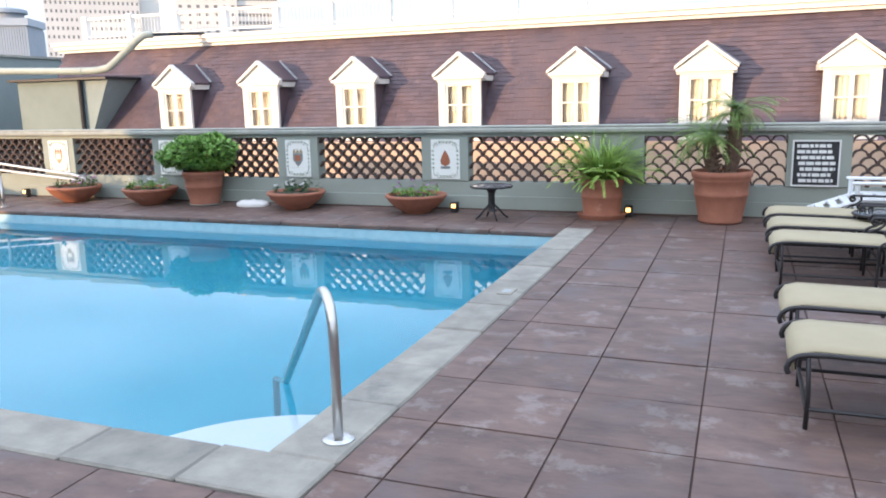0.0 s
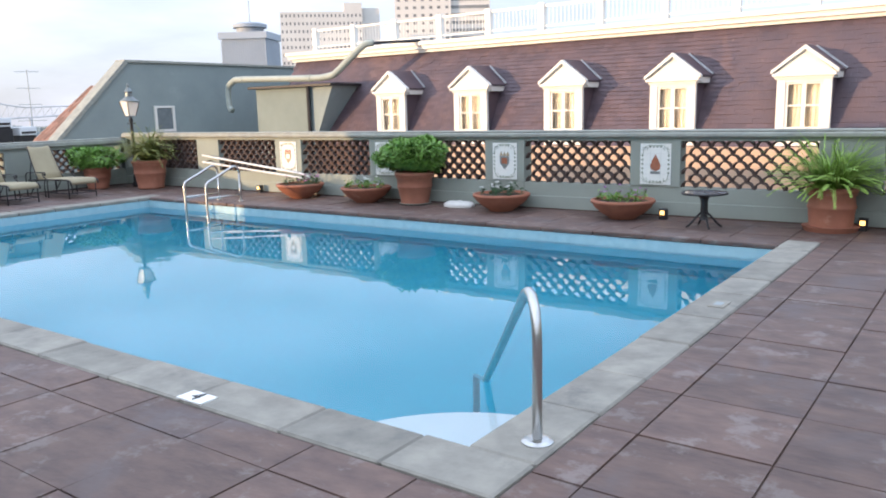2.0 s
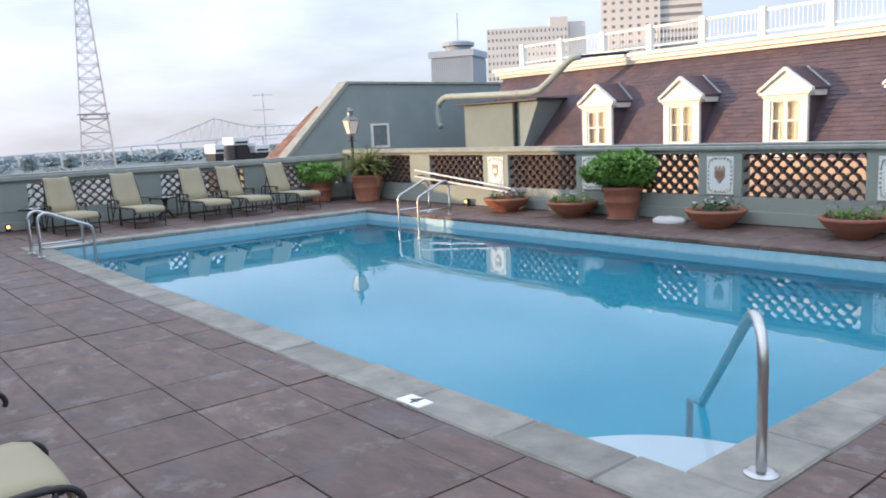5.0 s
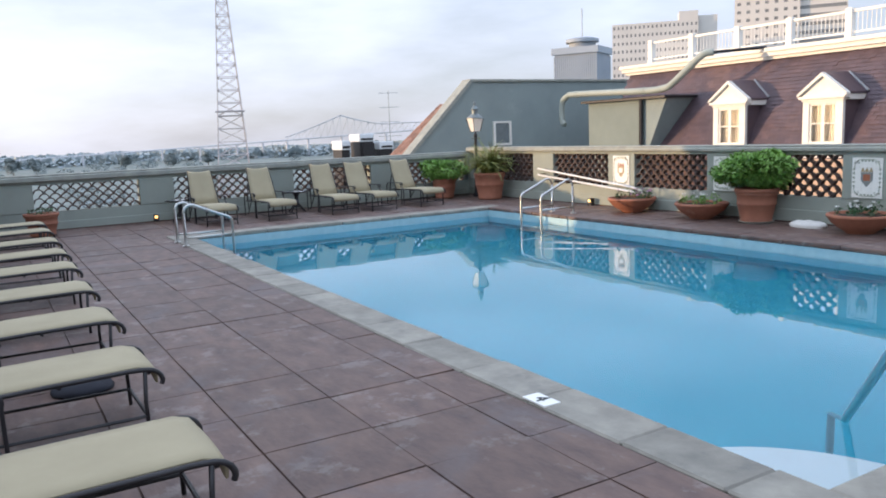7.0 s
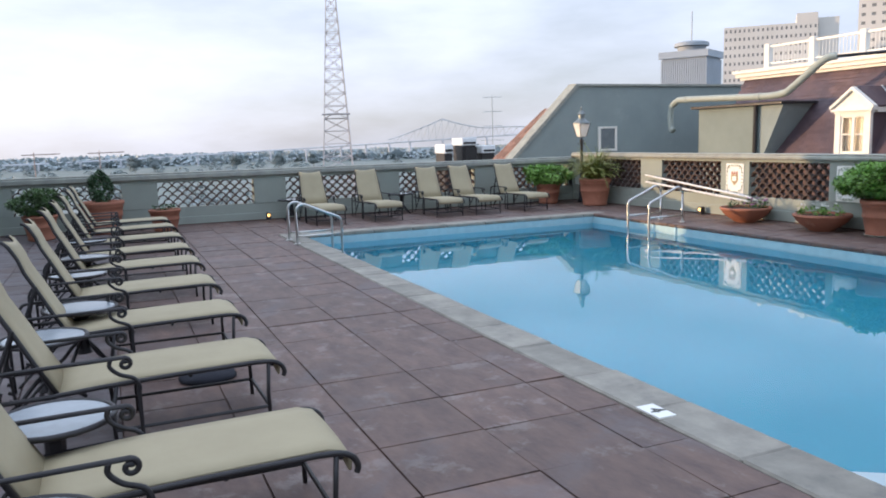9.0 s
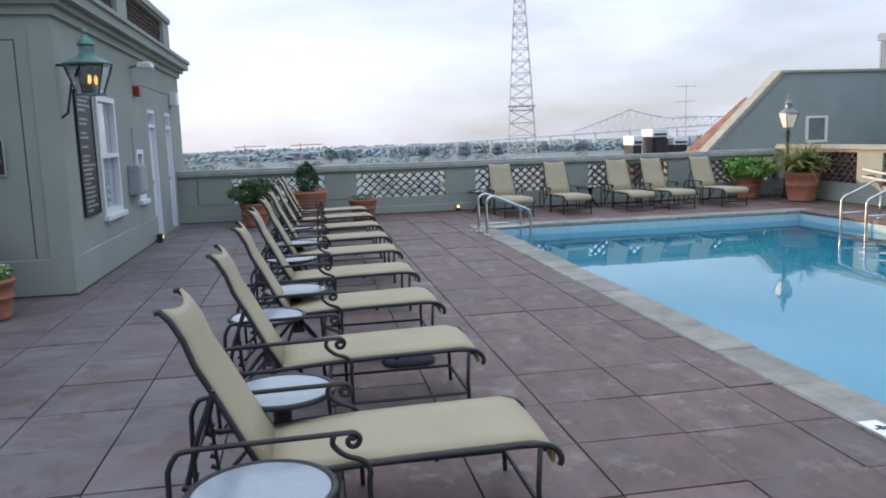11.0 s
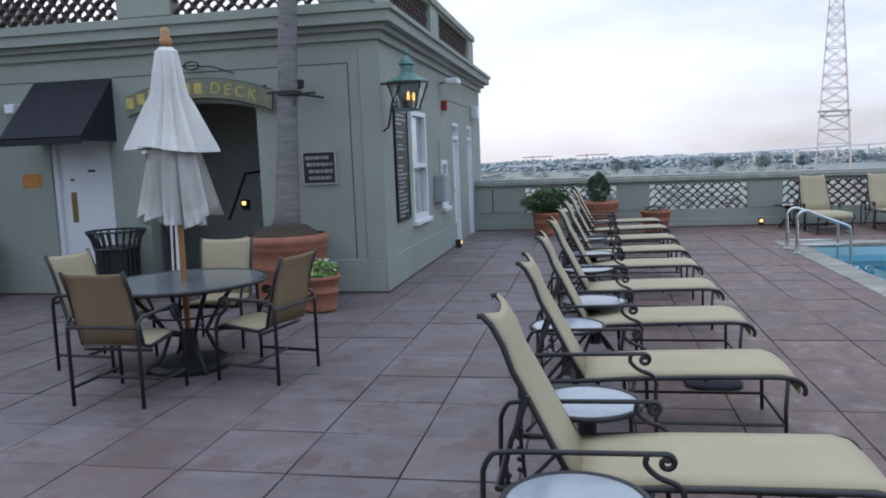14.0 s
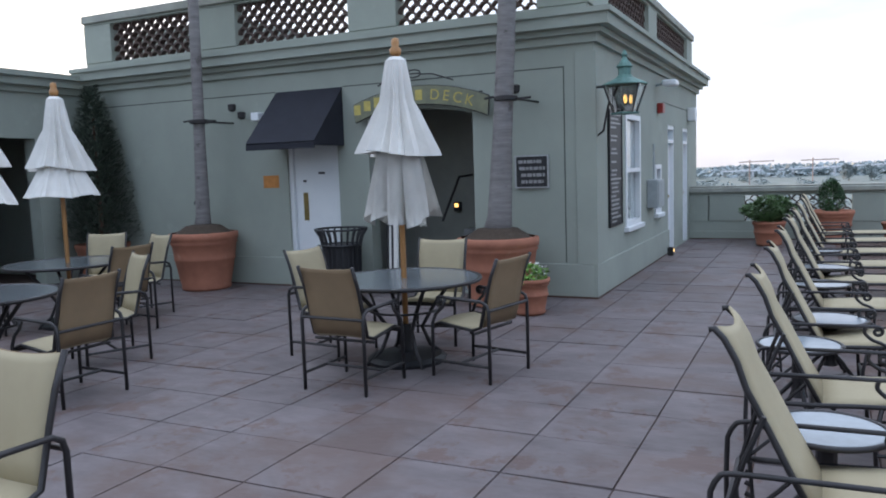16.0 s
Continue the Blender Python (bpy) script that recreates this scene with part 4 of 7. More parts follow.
def lounger(m, label, group):
    """A sling chaise: the foot end at the origin, the head along -y."""
    th = empty("sun_lounger", m, label, "lounger", group)
    H = 0.29
    seat = [(0.045, 0.275), (0.05, 0.32), (0.02, 0.365), (-0.05, 0.385), (-0.25, 0.382), (-0.5, 0.378), (-0.75, 0.372), (-1.0, 0.355), (-1.12, 0.345)]
    part("seat_sling", strip(bmesh.new(), seat, H - 0.015), M_SLING, th, "cream mesh seat", smooth=True)
    back = [(-1.10, 0.345), (-1.185, 0.50), (-1.265, 0.66), (-1.34, 0.80), (-1.375, 0.90), (-1.42, 0.98), (-1.455, 1.015)]
    back = [(y, z) for y, z in back]
    part("back_sling", strip(bmesh.new(), back, H - 0.03, cut=lambda u: 0.05 * (1 - u * u), taper=0.04), M_SLING, th, "cream mesh backrest with a dipped top edge", smooth=True)
    for s in (-1, 1):
        x = s * H
        part("side_rail", tubebm(smooth_run([(x, 0.062, 0.268), (x, 0.070, 0.295), (x, 0.05, 0.335), (x, 0.0, 0.36), (x, -0.1, 0.367)], 4) + [(x, -0.5, 0.362), (x, -0.9, 0.35), (x, -1.15, 0.335), (x, -1.42, 0.33)], 0.0135, 8), M_IRON, th, smooth=True)
        xb = s * (H - 0.025)
        part("back_rail", tubebm([(s * (H - 0.02 - 0.045 * k / 6), y - 0.012, z - 0.01) for k, (y, z) in enumerate(back)] + [(s * (H - 0.065), -1.485, 1.00)], 0.013, 8), M_IRON, th, smooth=True)
        part("leg", tubebm([(x, -0.02, 0.355), (x, -0.03, 0.18), (x, -0.025, 0.0)], 0.0115, 8), M_IRON, th, smooth=True)
        part("leg", tubebm([(x, -0.83, 0.35), (x, -0.86, 0.18), (x, -0.85, 0.0)], 0.0115, 8), M_IRON, th, smooth=True)
        part("lower_rail", tubebm([(x, -0.03, 0.10), (x, -0.85, 0.10)], 0.010, 6), M_IRON, th)
        xo = s * (H + 0.02)
        arm = [(xo, -1.47, 0.0), (xo, -1.475, 0.25)] + smooth_run([(xo, -1.47, 0.41), (xo, -1.445, 0.462), (xo, -1.39, 0.488), (xo, -1.1, 0.495)], 4) + [(xo, -0.78, 0.50)]
        arm += scroll_pts(xo, -0.78, 0.50, 0.034, n=18)
        part("arm", tubebm(arm, 0.0115, 8), M_IRON, th, smooth=True)
        part("arm_strut", tubebm(smooth_run([(xo, -0.85, 0.495), (xo, -0.855, 0.455), (xo, -0.81, 0.41), (xo, -0.74, 0.38), (xo, -0.715, 0.33), (xo, -0.72, 0.28), (xo, -0.715, 0.0)], 4), 0.0115, 8), M_IRON, th, smooth=True)
        part("back_brace", tubebm([(xb, -1.29, 0.70), (xb, -1.36, 0.52), (xb, -1.41, 0.33)], 0.012, 6), M_IRON, th)
        bm = bmesh.new()
        tube(bm, [(xb, -1.36, 0.14), (xb, -1.385, 0.42)], 0.009, 6)
        for k in range(5):
            z = 0.17 + 0.05 * k
            tube(bm, [(xb, -1.365, z), (xb, -1.395, z + 0.012)], 0.011, 5)
        part("ratchet", bm, M_IRON, th)
        part("rear_strut", tubebm([(xb, -1.15, 0.33), (xb, -1.27, 0.20), (xb, -1.45, 0.02)], 0.010, 6), M_IRON, th)
    for y, z, r in ((-0.025, 0.10, 0.012), (-0.85, 0.10, 0.012), (0.0, 0.345, 0.014), (-1.15, 0.325, 0.014), (-1.42, 0.33, 0.011), (-0.45, 0.345, 0.012)):
        part("cross_bar", tubebm([(-H, y, z), (H, y, z)], r, 6), M_IRON, th)
    return th


LL = "cream mesh sling chaise on a scrolled dark iron frame, back raised"
proto = lounger(pose(-3.41, 0.69, 0), LL, "loungers in the long row")
for x, y in ((-4.89, 0.70), (-6.27, 0.71), (-7.66, 0.72), (-9.12, 0.74), (-10.42, 0.76), (-11.8, 0.78), (-13.3, 0.80), (-14.6, 0.80)):
    copy_thing(proto, pose(x, y, 0, 0, 0, random.uniform(-1.2, 1.2)))
for y in (4.38, 5.25, 7.33, 8.14, 8.92):
    tagged(copy_thing(proto, pose(0.195, y - 0.06, 0, 0, 0, 90 + random.uniform(-1, 1))), group="loungers beside the pool end")
for y in (4.00, 5.20, 6.55, 7.45, 8.62):
    tagged(copy_thing(proto, pose(-15.0, y - 0.10, 0, 0, 0, -90 + random.uniform(-3, 3))), group="loungers by the river parapet", label="cream mesh sling chaise with its back raised against the parapet")


def side_table(m, label="small round side table with a frosted glass top", top=None, height=0.46, r=0.25):
    th = empty("side_table", m, label, "side table", "side tables between the loungers")
    part("glass_top", lathebm([(r - 0.02, height - 0.012), (r - 0.012, height - 0.010), (r - 0.012, height + 0.002), (r - 0.02, height + 0.004)], 36), top or M_GLASSTOP, th, smooth=False)
    ring = [(r * math.cos(2 * math.pi * k / 36), r * math.sin(2 * math.pi * k / 36), height - 0.004) for k in range(37)]
    part("rim", tubebm(ring, 0.014, 8), M_IRON, th, smooth=True)
    part("pedestal", lathebm([(0.10, height - 0.03), (0.06, height - 0.06), (0.045, height - 0.10), (0.045, 0.14), (0.06, 0.10)], 12), M_IRON, th)
    for k in range(4):
        a = math.pi / 2 * k + 0.6
        c, s = math.cos(a), math.sin(a)
        part("foot", tubebm([(0.03 * c, 0.03 * s, 0.20), (0.10 * c, 0.10 * s, 0.13), (0.17 * c, 0.17 * s, 0.05), (0.22 * c, 0.22 * s, 0.012)], 0.014, 6), M_IRON, th, smooth=True)
    return th


st = side_table(pose(-2.79, -0.42, 0), height=0.44)
for x, y in ((-3.886, -0.385), (-5.556, -0.527), (-6.46, -0.34), (-8.2, -0.40), (-9.4, -0.36), (-11.1, -0.4)):
    copy_thing(st, pose(x, y, 0, 0, 0, random.uniform(0, 80)))
tb = side_table(pose(-3.17, 9.93, 0), "small round black table with splayed legs", M_DARKTOP, 0.44, 0.27)
copy_thing(tb, pose(1.15, 8.30, 0))
copy_thing(tb, pose(1.25, 6.5, 0))
copy_thing(tb, pose(-16.5, 3.45, 0))
copy_thing(tb, pose(-16.4, 5.9, 0))


# ---- dining sets ----
def chair(m, label="sling armchair of cream mesh, rear coloured for shade, dark iron frame", group="chairs round the umbrella tables"):
    """Faces +y from its own origin."""
    th = empty("dining_chair", m, label, "chair", group)
    H = 0.24
    seat = [(0.25, 0.40), (0.235, 0.425), (0.18, 0.432), (0.0, 0.405), (-0.14, 0.395), (-0.21, 0.43)]
    part("seat_sling", strip(bmesh.new(), seat, H - 0.01), M_SLING, th, smooth=True)
    back = [(-0.205, 0.42), (-0.235, 0.52), (-0.26, 0.66), (-0.29, 0.80), (-0.325, 0.90), (-0.345, 0.94)]
    part("back_sling", strip(bmesh.new(), back, H - 0.01, thick=0.006, cut=lambda u: 0.02 * (1 - u * u)), M_SLING, th, smooth=True)
    # second layer gives the backrest's rear a shaded tan
    part("shaded_back_layer", strip(bmesh.new(), [(y - 0.010, z + 0.001) for y, z in back], H - 0.012, thick=0.006, cut=lambda u: 0.02 * (1 - u * u)), M_SLING_SHADED, th, "rear side of the cream backrest, tan to stand for shade", smooth=True)
    for s in (-1, 1):
        x = s * H
        part("back_post", tubebm([(x, 0.25, 0.40), (x, 0.18, 0.425), (x, -0.12, 0.39), (x, -0.20, 0.42), (x, -0.26, 0.66), (x, -0.30, 0.80), (x, -0.36, 0.95)], 0.014, 8), M_IRON, th, smooth=True)
        xo = s * (H + 0.035)
        part("leg", tubebm([(xo, -0.30, 0.0), (xo, -0.30, 0.55), (xo, -0.285, 0.60), (xo, -0.24, 0.625), (xo, 0.10, 0.635)] + scroll_pts(xo, 0.16, 0.64, 0.03), 0.014, 8), M_IRON, th, smooth=True)
        part("leg", tubebm([(xo, 0.10, 0.63), (xo, 0.13, 0.56), (xo, 0.20, 0.50), (xo, 0.235, 0.42), (xo, 0.24, 0.0)], 0.014, 8), M_IRON, th, smooth=True)
        part("side_stretcher", tubebm([(xo, -0.30, 0.13), (xo, 0.24, 0.13)], 0.012, 6), M_IRON, th)
    for y, z in ((-0.02, 0.13), (0.24, 0.385), (-0.30, 0.56), (-0.15, 0.37)):
        part("cross_bar", tubebm([(-H - 0.03, y, z), (H + 0.03, y, z)], 0.012, 6), M_IRON, th)
    return th


def dining_table(m, label):
    th = empty("umbrella_table", m, label, "table", "umbrella tables")
    R = 0.65
    part("tabletop", lathebm([(0.03, 0.700), (R - 0.02, 0.700), (R - 0.02, 0.714), (0.03, 0.714)], 48), M_DARKTOP, th)
    part("rim", tubebm([(R * math.cos(2 * math.pi * k / 48), R * math.sin(2 * math.pi * k / 48), 0.705) for k in range(49)], 0.016, 8), M_IRON, th, smooth=True)
    part("support_ring", tubebm([(0.30 * math.cos(2 * math.pi * k / 24), 0.30 * math.sin(2 * math.pi * k / 24), 0.45) for k in range(25)], 0.010, 6), M_IRON, th)
    for k in range(4):
        a = math.pi / 2 * k + 0.5
        c, s = math.cos(a), math.sin(a)
        part("leg", tubebm([(0.50 * c, 0.50 * s, 0.69), (0.44 * c, 0.44 * s, 0.66), (0.26 * c, 0.26 * s, 0.45), (0.15 * c, 0.15 * s, 0.28), (0.22 * c, 0.22 * s, 0.12), (0.36 * c, 0.36 * s, 0.0)], 0.018, 8), M_IRON, th, smooth=True)
    return th


def umbrella(m, top=2.56, low=1.19, turn=0.0, label="closed white canvas umbrella with a wooden pole", flared=False):
    th = empty("patio_umbrella", m, label, "umbrella", "closed umbrellas")
    part("pole", lathebm([(0.024, 0.06), (0.024, top)], 14), M_WOODPOLE, th, smooth=True)
    part("finial", lathebm([(0.02, top), (0.045, top + 0.02), (0.05, top + 0.06), (0.03, top + 0.085), (0.035, top + 0.11), (0.03, top + 0.145), (0.0, top + 0.16)], 14), M_WOODPOLE, th, smooth=True)
    part("base", lathebm([(0.33, 0.0), (0.34, 0.03), (0.30, 0.06), (0.08, 0.085), (0.05, 0.10), (0.045, 0.32), (0.03, 0.32)], 32), M_BLACK, th, "round black iron base")

    def canopy(prof, folds, seed, tail):
        rr = random.Random(seed)
        bm = bmesh.new()
        n = folds * 8
        ph = [rr.uniform(-0.25, 0.25) for _ in range(folds)]
        dl = [rr.uniform(-tail, tail) for _ in range(folds)]
        rings = []
        for i, (r, z, depth) in enumerate(prof):
            f = i / (len(prof) - 1)
            ring = []
            for k in range(n):
                a = 2 * math.pi * k / n
                q = k // 8
                w = 1 - 2 * abs(math.sin(folds * a / 2 + 0.3 * ph[q])) ** 0.8
                w2 = math.cos(2 * folds * a + 1.2)
                rad = r * (1 + depth * (0.75 * w + 0.25 * w2) + 0.35 * f * ph[q])
                mixd = dl[q] * (1 - (k % 8) / 8) + dl[(q + 1) % folds] * ((k % 8) / 8)
                ring.append(bm.verts.new((rad * math.cos(a + turn), rad * math.sin(a + turn), z + mixd * f * f)))
            rings.append(ring)
        for a_, b_ in zip(rings, rings[1:]):
            for k in range(n):
                bm.faces.new((a_[k], a_[(k + 1) % n], b_[(k + 1) % n], b_[k]))
        inner = [bm.verts.new(v.co * 1.0) for v in rings[-1]]
        for v in inner:
            v.co.x *= 0.93
            v.co.y *= 0.93
            v.co.z += 0.02
        for k in range(n):
            bm.faces.new((rings[-1][k], rings[-1][(k + 1) % n], inner[(k + 1) % n], inner[k]))
        bmesh.ops.recalc_face_normals(bm, faces=bm.faces[:])
        return bm
    mid = low + 0.42 * (top - low)
    rr = random.Random(6)
    if flared:                                             # the lower tier hangs as a smooth skirt
        part("skirt", canopy([(0.17, mid + 0.10, 0.15), (0.22, mid - 0.02, 0.16), (0.28, mid - 0.14, 0.16), (0.345, mid - 0.27, 0.15), (0.365, mid - 0.31, 0.14)], 9, 3, 0.02), M_CANVAS, th)
    for k in range(0 if flared else 9):                    # loose panels of the lower tier
        a0 = 2 * math.pi * k / 9 + rr.uniform(-0.12, 0.12) + turn
        span, push = rr.uniform(0.75, 1.05), 0.035 * (1 if k % 2 else -1)
        tilt, drop, twist = rr.uniform(-0.09, 0.09), rr.uniform(-0.03, 0.06), rr.uniform(-0.35, 0.35)
        bm = bmesh.new()
        grid = []
        for i in range(7):
            f = i / 6
            row = []
            for q in range(9):
                u = q / 8 - 0.5
                rad = 0.16 + 0.085 * f ** 0.8 + push * f + 0.045 * f * math.cos(6.3 * u + k) + twist * u * 0.30 * f
                ang = a0 + u * span * (1.0 - 0.15 * f)
                z = mid + 0.10 - (mid + 0.10 - low - drop) * f + tilt * u * 2 * f
                row.append(bm.verts.new((rad * math.cos(ang), rad * math.sin(ang), z)))
            grid.append(row)
        for i in range(6):
            for q in range(8):
                bm.faces.new((grid[i][q], grid[i][q + 1], grid[i + 1][q + 1], grid[i + 1][q]))
        bmesh.ops.solidify(bm, geom=bm.faces[:], thickness=0.006)
        part("hanging_flap", bm, M_CANVAS, th, smooth=True)
    part("canopy", canopy([(0.05, top, 0.0), (0.085, top - 0.03, 0.05), (0.102, top - 0.18, 0.20), (0.120, top - 0.36, 0.30), (0.150, mid + 0.36, 0.36), (0.195, mid + 0.24, 0.38), (0.240, mid + 0.13, 0.36), (0.280, mid + 0.05, 0.32), (0.305, mid, 0.28)], 9, 7, 0.035), M_CANVAS, th)
    return th


def face_to(x, y, tx, ty):
    return pose(x, y, 0, 0, 0, math.degrees(math.atan2(-(tx - x), ty - y)))


TABLES = [(-5.95, -3.60), (-4.22, -6.70), (-6.20, -8.05)]
t_one = dining_table(pose(*TABLES[0], 0, 0, 0, 20), "round smoky glass table with a dark iron rim")
u_one = umbrella(pose(*TABLES[0], 0), turn=0.3)
c_one = chair(face_to(-5.20, -3.63, *TABLES[0]))
for x, y, a in ((-6.02, -4.36, 0), (-6.74, -3.72, 0), (-5.80, -2.87, 0)):
    copy_thing(c_one, face_to(x, y, *TABLES[0]))
for (x, y), tl in ((TABLES[1], 75), (TABLES[2], 130)):
    copy_thing(t_one, pose(x, y, 0, 0, 0, tl))
u_two = umbrella(pose(*TABLES[2], 0, 0, 0, 60), turn=0.1, label="closed white canvas umbrella with a smooth flared skirt", flared=True)
copy_thing(u_two, pose(*TABLES[1], 0, 0, 0, 140))
for x, y, q in ((-4.17, -5.57, 1), (-5.12, -6.25, 1), (-3.45, -6.15, 1), (-6.95, -7.82, 2), (-6.10, -7.22, 2), (-7.05, -8.55, 2), (-5.50, -8.6, 2)):
    copy_thing(c_one, face_to(x, y, *TABLES[q]))
copy_thing(c_one, pose(-1.95, -3.42, 0, 0, 0, -90))

bag = empty("folded_cover", pose(-5.66, 0.45, 0), "dark folded cover lying under a chaise", "cover")
bm = bmesh.new()
lathe(bm, [(0.15, 0.0), (0.17, 0.02), (0.155, 0.045), (0.10, 0.06), (0.02, 0.062)], 20, close=False)
for v in bm.verts:
    v.co.y *= 1.15
    v.co.z += 0.012 * math.sin(v.co.x * 23) * math.cos(v.co.y * 19) if v.co.z > 0.01 else 0
part("cloth", bm, M_AWNING, bag, smooth=True)

# ---- pool rails and ladders ----
hr = empty("pool_handrail", pose(-0.064, -0.046, 0), "bent stainless steel handrail at the pool corner", "handrail")
part("rail", tubebm([(-1.756, 3.25, 0.0), (-1.756, 3.25, 0.50), (-1.765, 3.26, 0.58), (-1.79, 3.29, 0.645), (-1.83, 3.335, 0.685), (-1.88, 3.39, 0.69), (-1.93, 3.45, 0.665), (-2.69, 4.26, -0.17), (-2.95, 4.54, -0.46), (-2.97, 4.56, -1.34)], 0.024, 14), M_STEEL, hr, smooth=True)
part("flange", lathebm([(0.075, 0.008), (0.075, 0.022), (0.055, 0.032), (0.030, 0.036)], 24, cx=-1.756, cy=3.25), M_STEEL, hr, smooth=False)


def ladder(m):
    """Runs from the deck at y = -0.3 to the water at y = +0.45."""
    th = empty("pool_ladder", m, "stainless steel pool ladder with two looped rails", "ladder", "pool ladders")
    for x in (-0.30, 0.30):
        pts = [(x, -0.36, 0.0), (x, -0.36, 0.52)] + arc((x, -0.24, 0.52), 0.12, 180, 75, 6, "yz") + [(x, 0.10, 0.50), (x, 0.30, 0.42)] + arc((x, 0.28, 0.32), 0.10, 70, 0, 4, "yz") + [(x, 0.38, -0.3), (x, 0.38, -1.0)]
        part("side_rail", tubebm(pts, 0.021, 12), M_STEEL, th, smooth=True)
        part("flange", lathebm([(0.055, 0.006), (0.055, 0.018), (0.03, 0.028)], 16, cx=x, cy=-0.36), M_STEEL, th)
        part("low_rail", tubebm([(x, -0.36, 0.13), (x, 0.38, 0.13)], 0.016, 8), M_STEEL, th, smooth=True)
    for z in (-0.28, -0.55, -0.82):
        part("tread", boxbm(-0.29, 0.29, 0.33, 0.43, z - 0.015, z + 0.01, bevel=0.006), M_STEEL, th)
    return th


lad1 = ladder(pose(-12.77, 3.00, 0))
copy_thing(lad1, pose(-11.60, 9.02, 0, 0, 0, 180))

# white cross rail of the stepped path at the north parapet
slant = empty("slanting_handrail", pose(0, 0, 0), "pair of white metal rails slanting along the parapet", "handrail")
for dz in (0, -0.14):
    part("rail", tubebm([(-13.9, NY - 0.16, 0.72 + dz), (-11.0, NY - 0.16, 0.42 + dz * 0.6), (-10.75, NY - 0.16, 0.36 + dz * 0.3)], 0.02, 8), M_DOORWHITE, slant, smooth=True)
for x, z in ((-13.8, 0.60), (-12.4, 0.48), (-11.1, 0.34)):
    part("bracket", tubebm([(x, NY, z), (x, NY - 0.16, z)], 0.012, 6), M_IRON, slant)


# ---- plants ----
def leaf_mat(name, c, d, vary=0.35):
    m = mat(name, c, 0.55, dark=d, scale=9, vary=vary, island=True)
    m.node_tree.nodes["Principled BSDF"].inputs["Subsurface Weight"].default_value = 0.0
    return m


M_LEAF = leaf_mat("bright_green_leaf", (0.20, 0.37, 0.07), (0.10, 0.22, 0.035))
M_LEAF_DARK = leaf_mat("dark_green_leaf", (0.04, 0.10, 0.03), (0.02, 0.06, 0.02))
M_FERN = leaf_mat("fern_green", (0.36, 0.52, 0.10), (0.20, 0.34, 0.06))
M_PALM = leaf_mat("palm_green", (0.25, 0.38, 0.10), (0.14, 0.24, 0.06))
M_YELLOW = leaf_mat("yellow_green_frond", (0.26, 0.29, 0.08), (0.14, 0.18, 0.05))
M_FLOWER_P = leaf_mat("lilac_petal", (0.42, 0.22, 0.42), (0.3, 0.12, 0.3))
M_FLOWER_W = leaf_mat("white_petal", (0.8, 0.8, 0.78), (0.7, 0.7, 0.66), 0.1)
M_BARK = mat("brown_bark", (0.15, 0.09, 0.06), 0.9, dark=(0.07, 0.045, 0.03), scale=20, bump=0.8, bump_scale=30)


class Soup:
    def __init__(self):
        self.v, self.f = [], []

    def leaf(self, p, d, n, ln, w):
        """One folded leaf from p along d, its upper side towards n."""
        d = d.normalized()
        s = d.cross(n)
        s = s.normalized() if s.length > 1e-4 else Vector((1, 0, 0))
        up = s.cross(d)
        b = len(self.v)
        self.v += [tuple(p), tuple(p + d * ln * 0.5 + s * w + up * w * 0.25), tuple(p + d * ln - up * ln * 0.12), tuple(p + d * ln * 0.5 - s * w + up * w * 0.25), tuple(p + d * ln * 0.52)]
        self.f += [(b, b + 1, b + 4), (b + 1, b + 2, b + 4), (b, b + 4, b + 3), (b + 4, b + 2, b + 3)]

    def obj(self, name, m, parent, label=""):
        me = bpy.data.meshes.new(name)
        me.from_pydata(self.v, [], self.f)
        return part(name, me, m, parent, label)


def bush(rx, rz, zc, n, size, seed, lump=0.25, flat=1.0):
    """Leaves over a lumpy mound."""
    rr = random.Random(seed)
    s = Soup()
    lumps = [(Vector((rr.gauss(0, 1), rr.gauss(0, 1), rr.gauss(0.3, 0.8))).normalized(), rr.uniform(0.5, 1)) for _ in range(14)]
    for _ in range(n):
        d = Vector((rr.gauss(0, 1), rr.gauss(0, 1), rr.gauss(0.25, 0.9))).normalized()
        k = 1 - lump + lump * max(max(0, d.dot(l)) ** 6 * q for l, q in lumps) * 1.6
        k *= rr.uniform(0.55, 1.04) if rr.random() < 0.35 else rr.uniform(0.86, 1.05)
        p = Vector((d.x * rx * k, d.y * rx * k, zc + d.z * rz * k))
        out = (d + Vector((rr.uniform(-1, 1), rr.uniform(-1, 1), rr.uniform(-0.9, 0.6))) * 0.8)
        s.leaf(p, out, d + Vector((0, 0, 0.6)), size * rr.uniform(0.7, 1.3), size * 0.33 * rr.uniform(0.8, 1.2))
    return s


def frond(s, p, az, rise, ln, leaflets, lw, droop, rr, spread=1.0, ll=0.16):
    """An arching frond with paired leaflets."""
    c, si = math.cos(az), math.sin(az)
    last = Vector(p)
    side = Vector((-si, c, 0))
    for i in range(1, leaflets + 1):
        f = i / leaflets
        a = rise - droop * f
        step = ln / leaflets
        last = last + Vector((c * math.cos(a), si * math.cos(a), math.sin(a))) * step
        fwd = Vector((c * math.cos(a), si * math.cos(a), math.sin(a)))
        if f > 0.12:
            for sg in (-1, 1):
                d = side * sg * spread + fwd * 0.75 + Vector((0, 0, -0.25 * f))
                s.leaf(last, d, Vector((0, 0, 1)), ll * (1.1 - 0.65 * f) * rr.uniform(0.85, 1.15), lw)
        b = len(s.v)
        q = last - fwd * step
        s.v += [tuple(q + side * 0.005), tuple(q - side * 0.005), tuple(last - side * 0.004), tuple(last + side * 0.004)]
        s.f.append((b, b + 1, b + 2, b + 3))


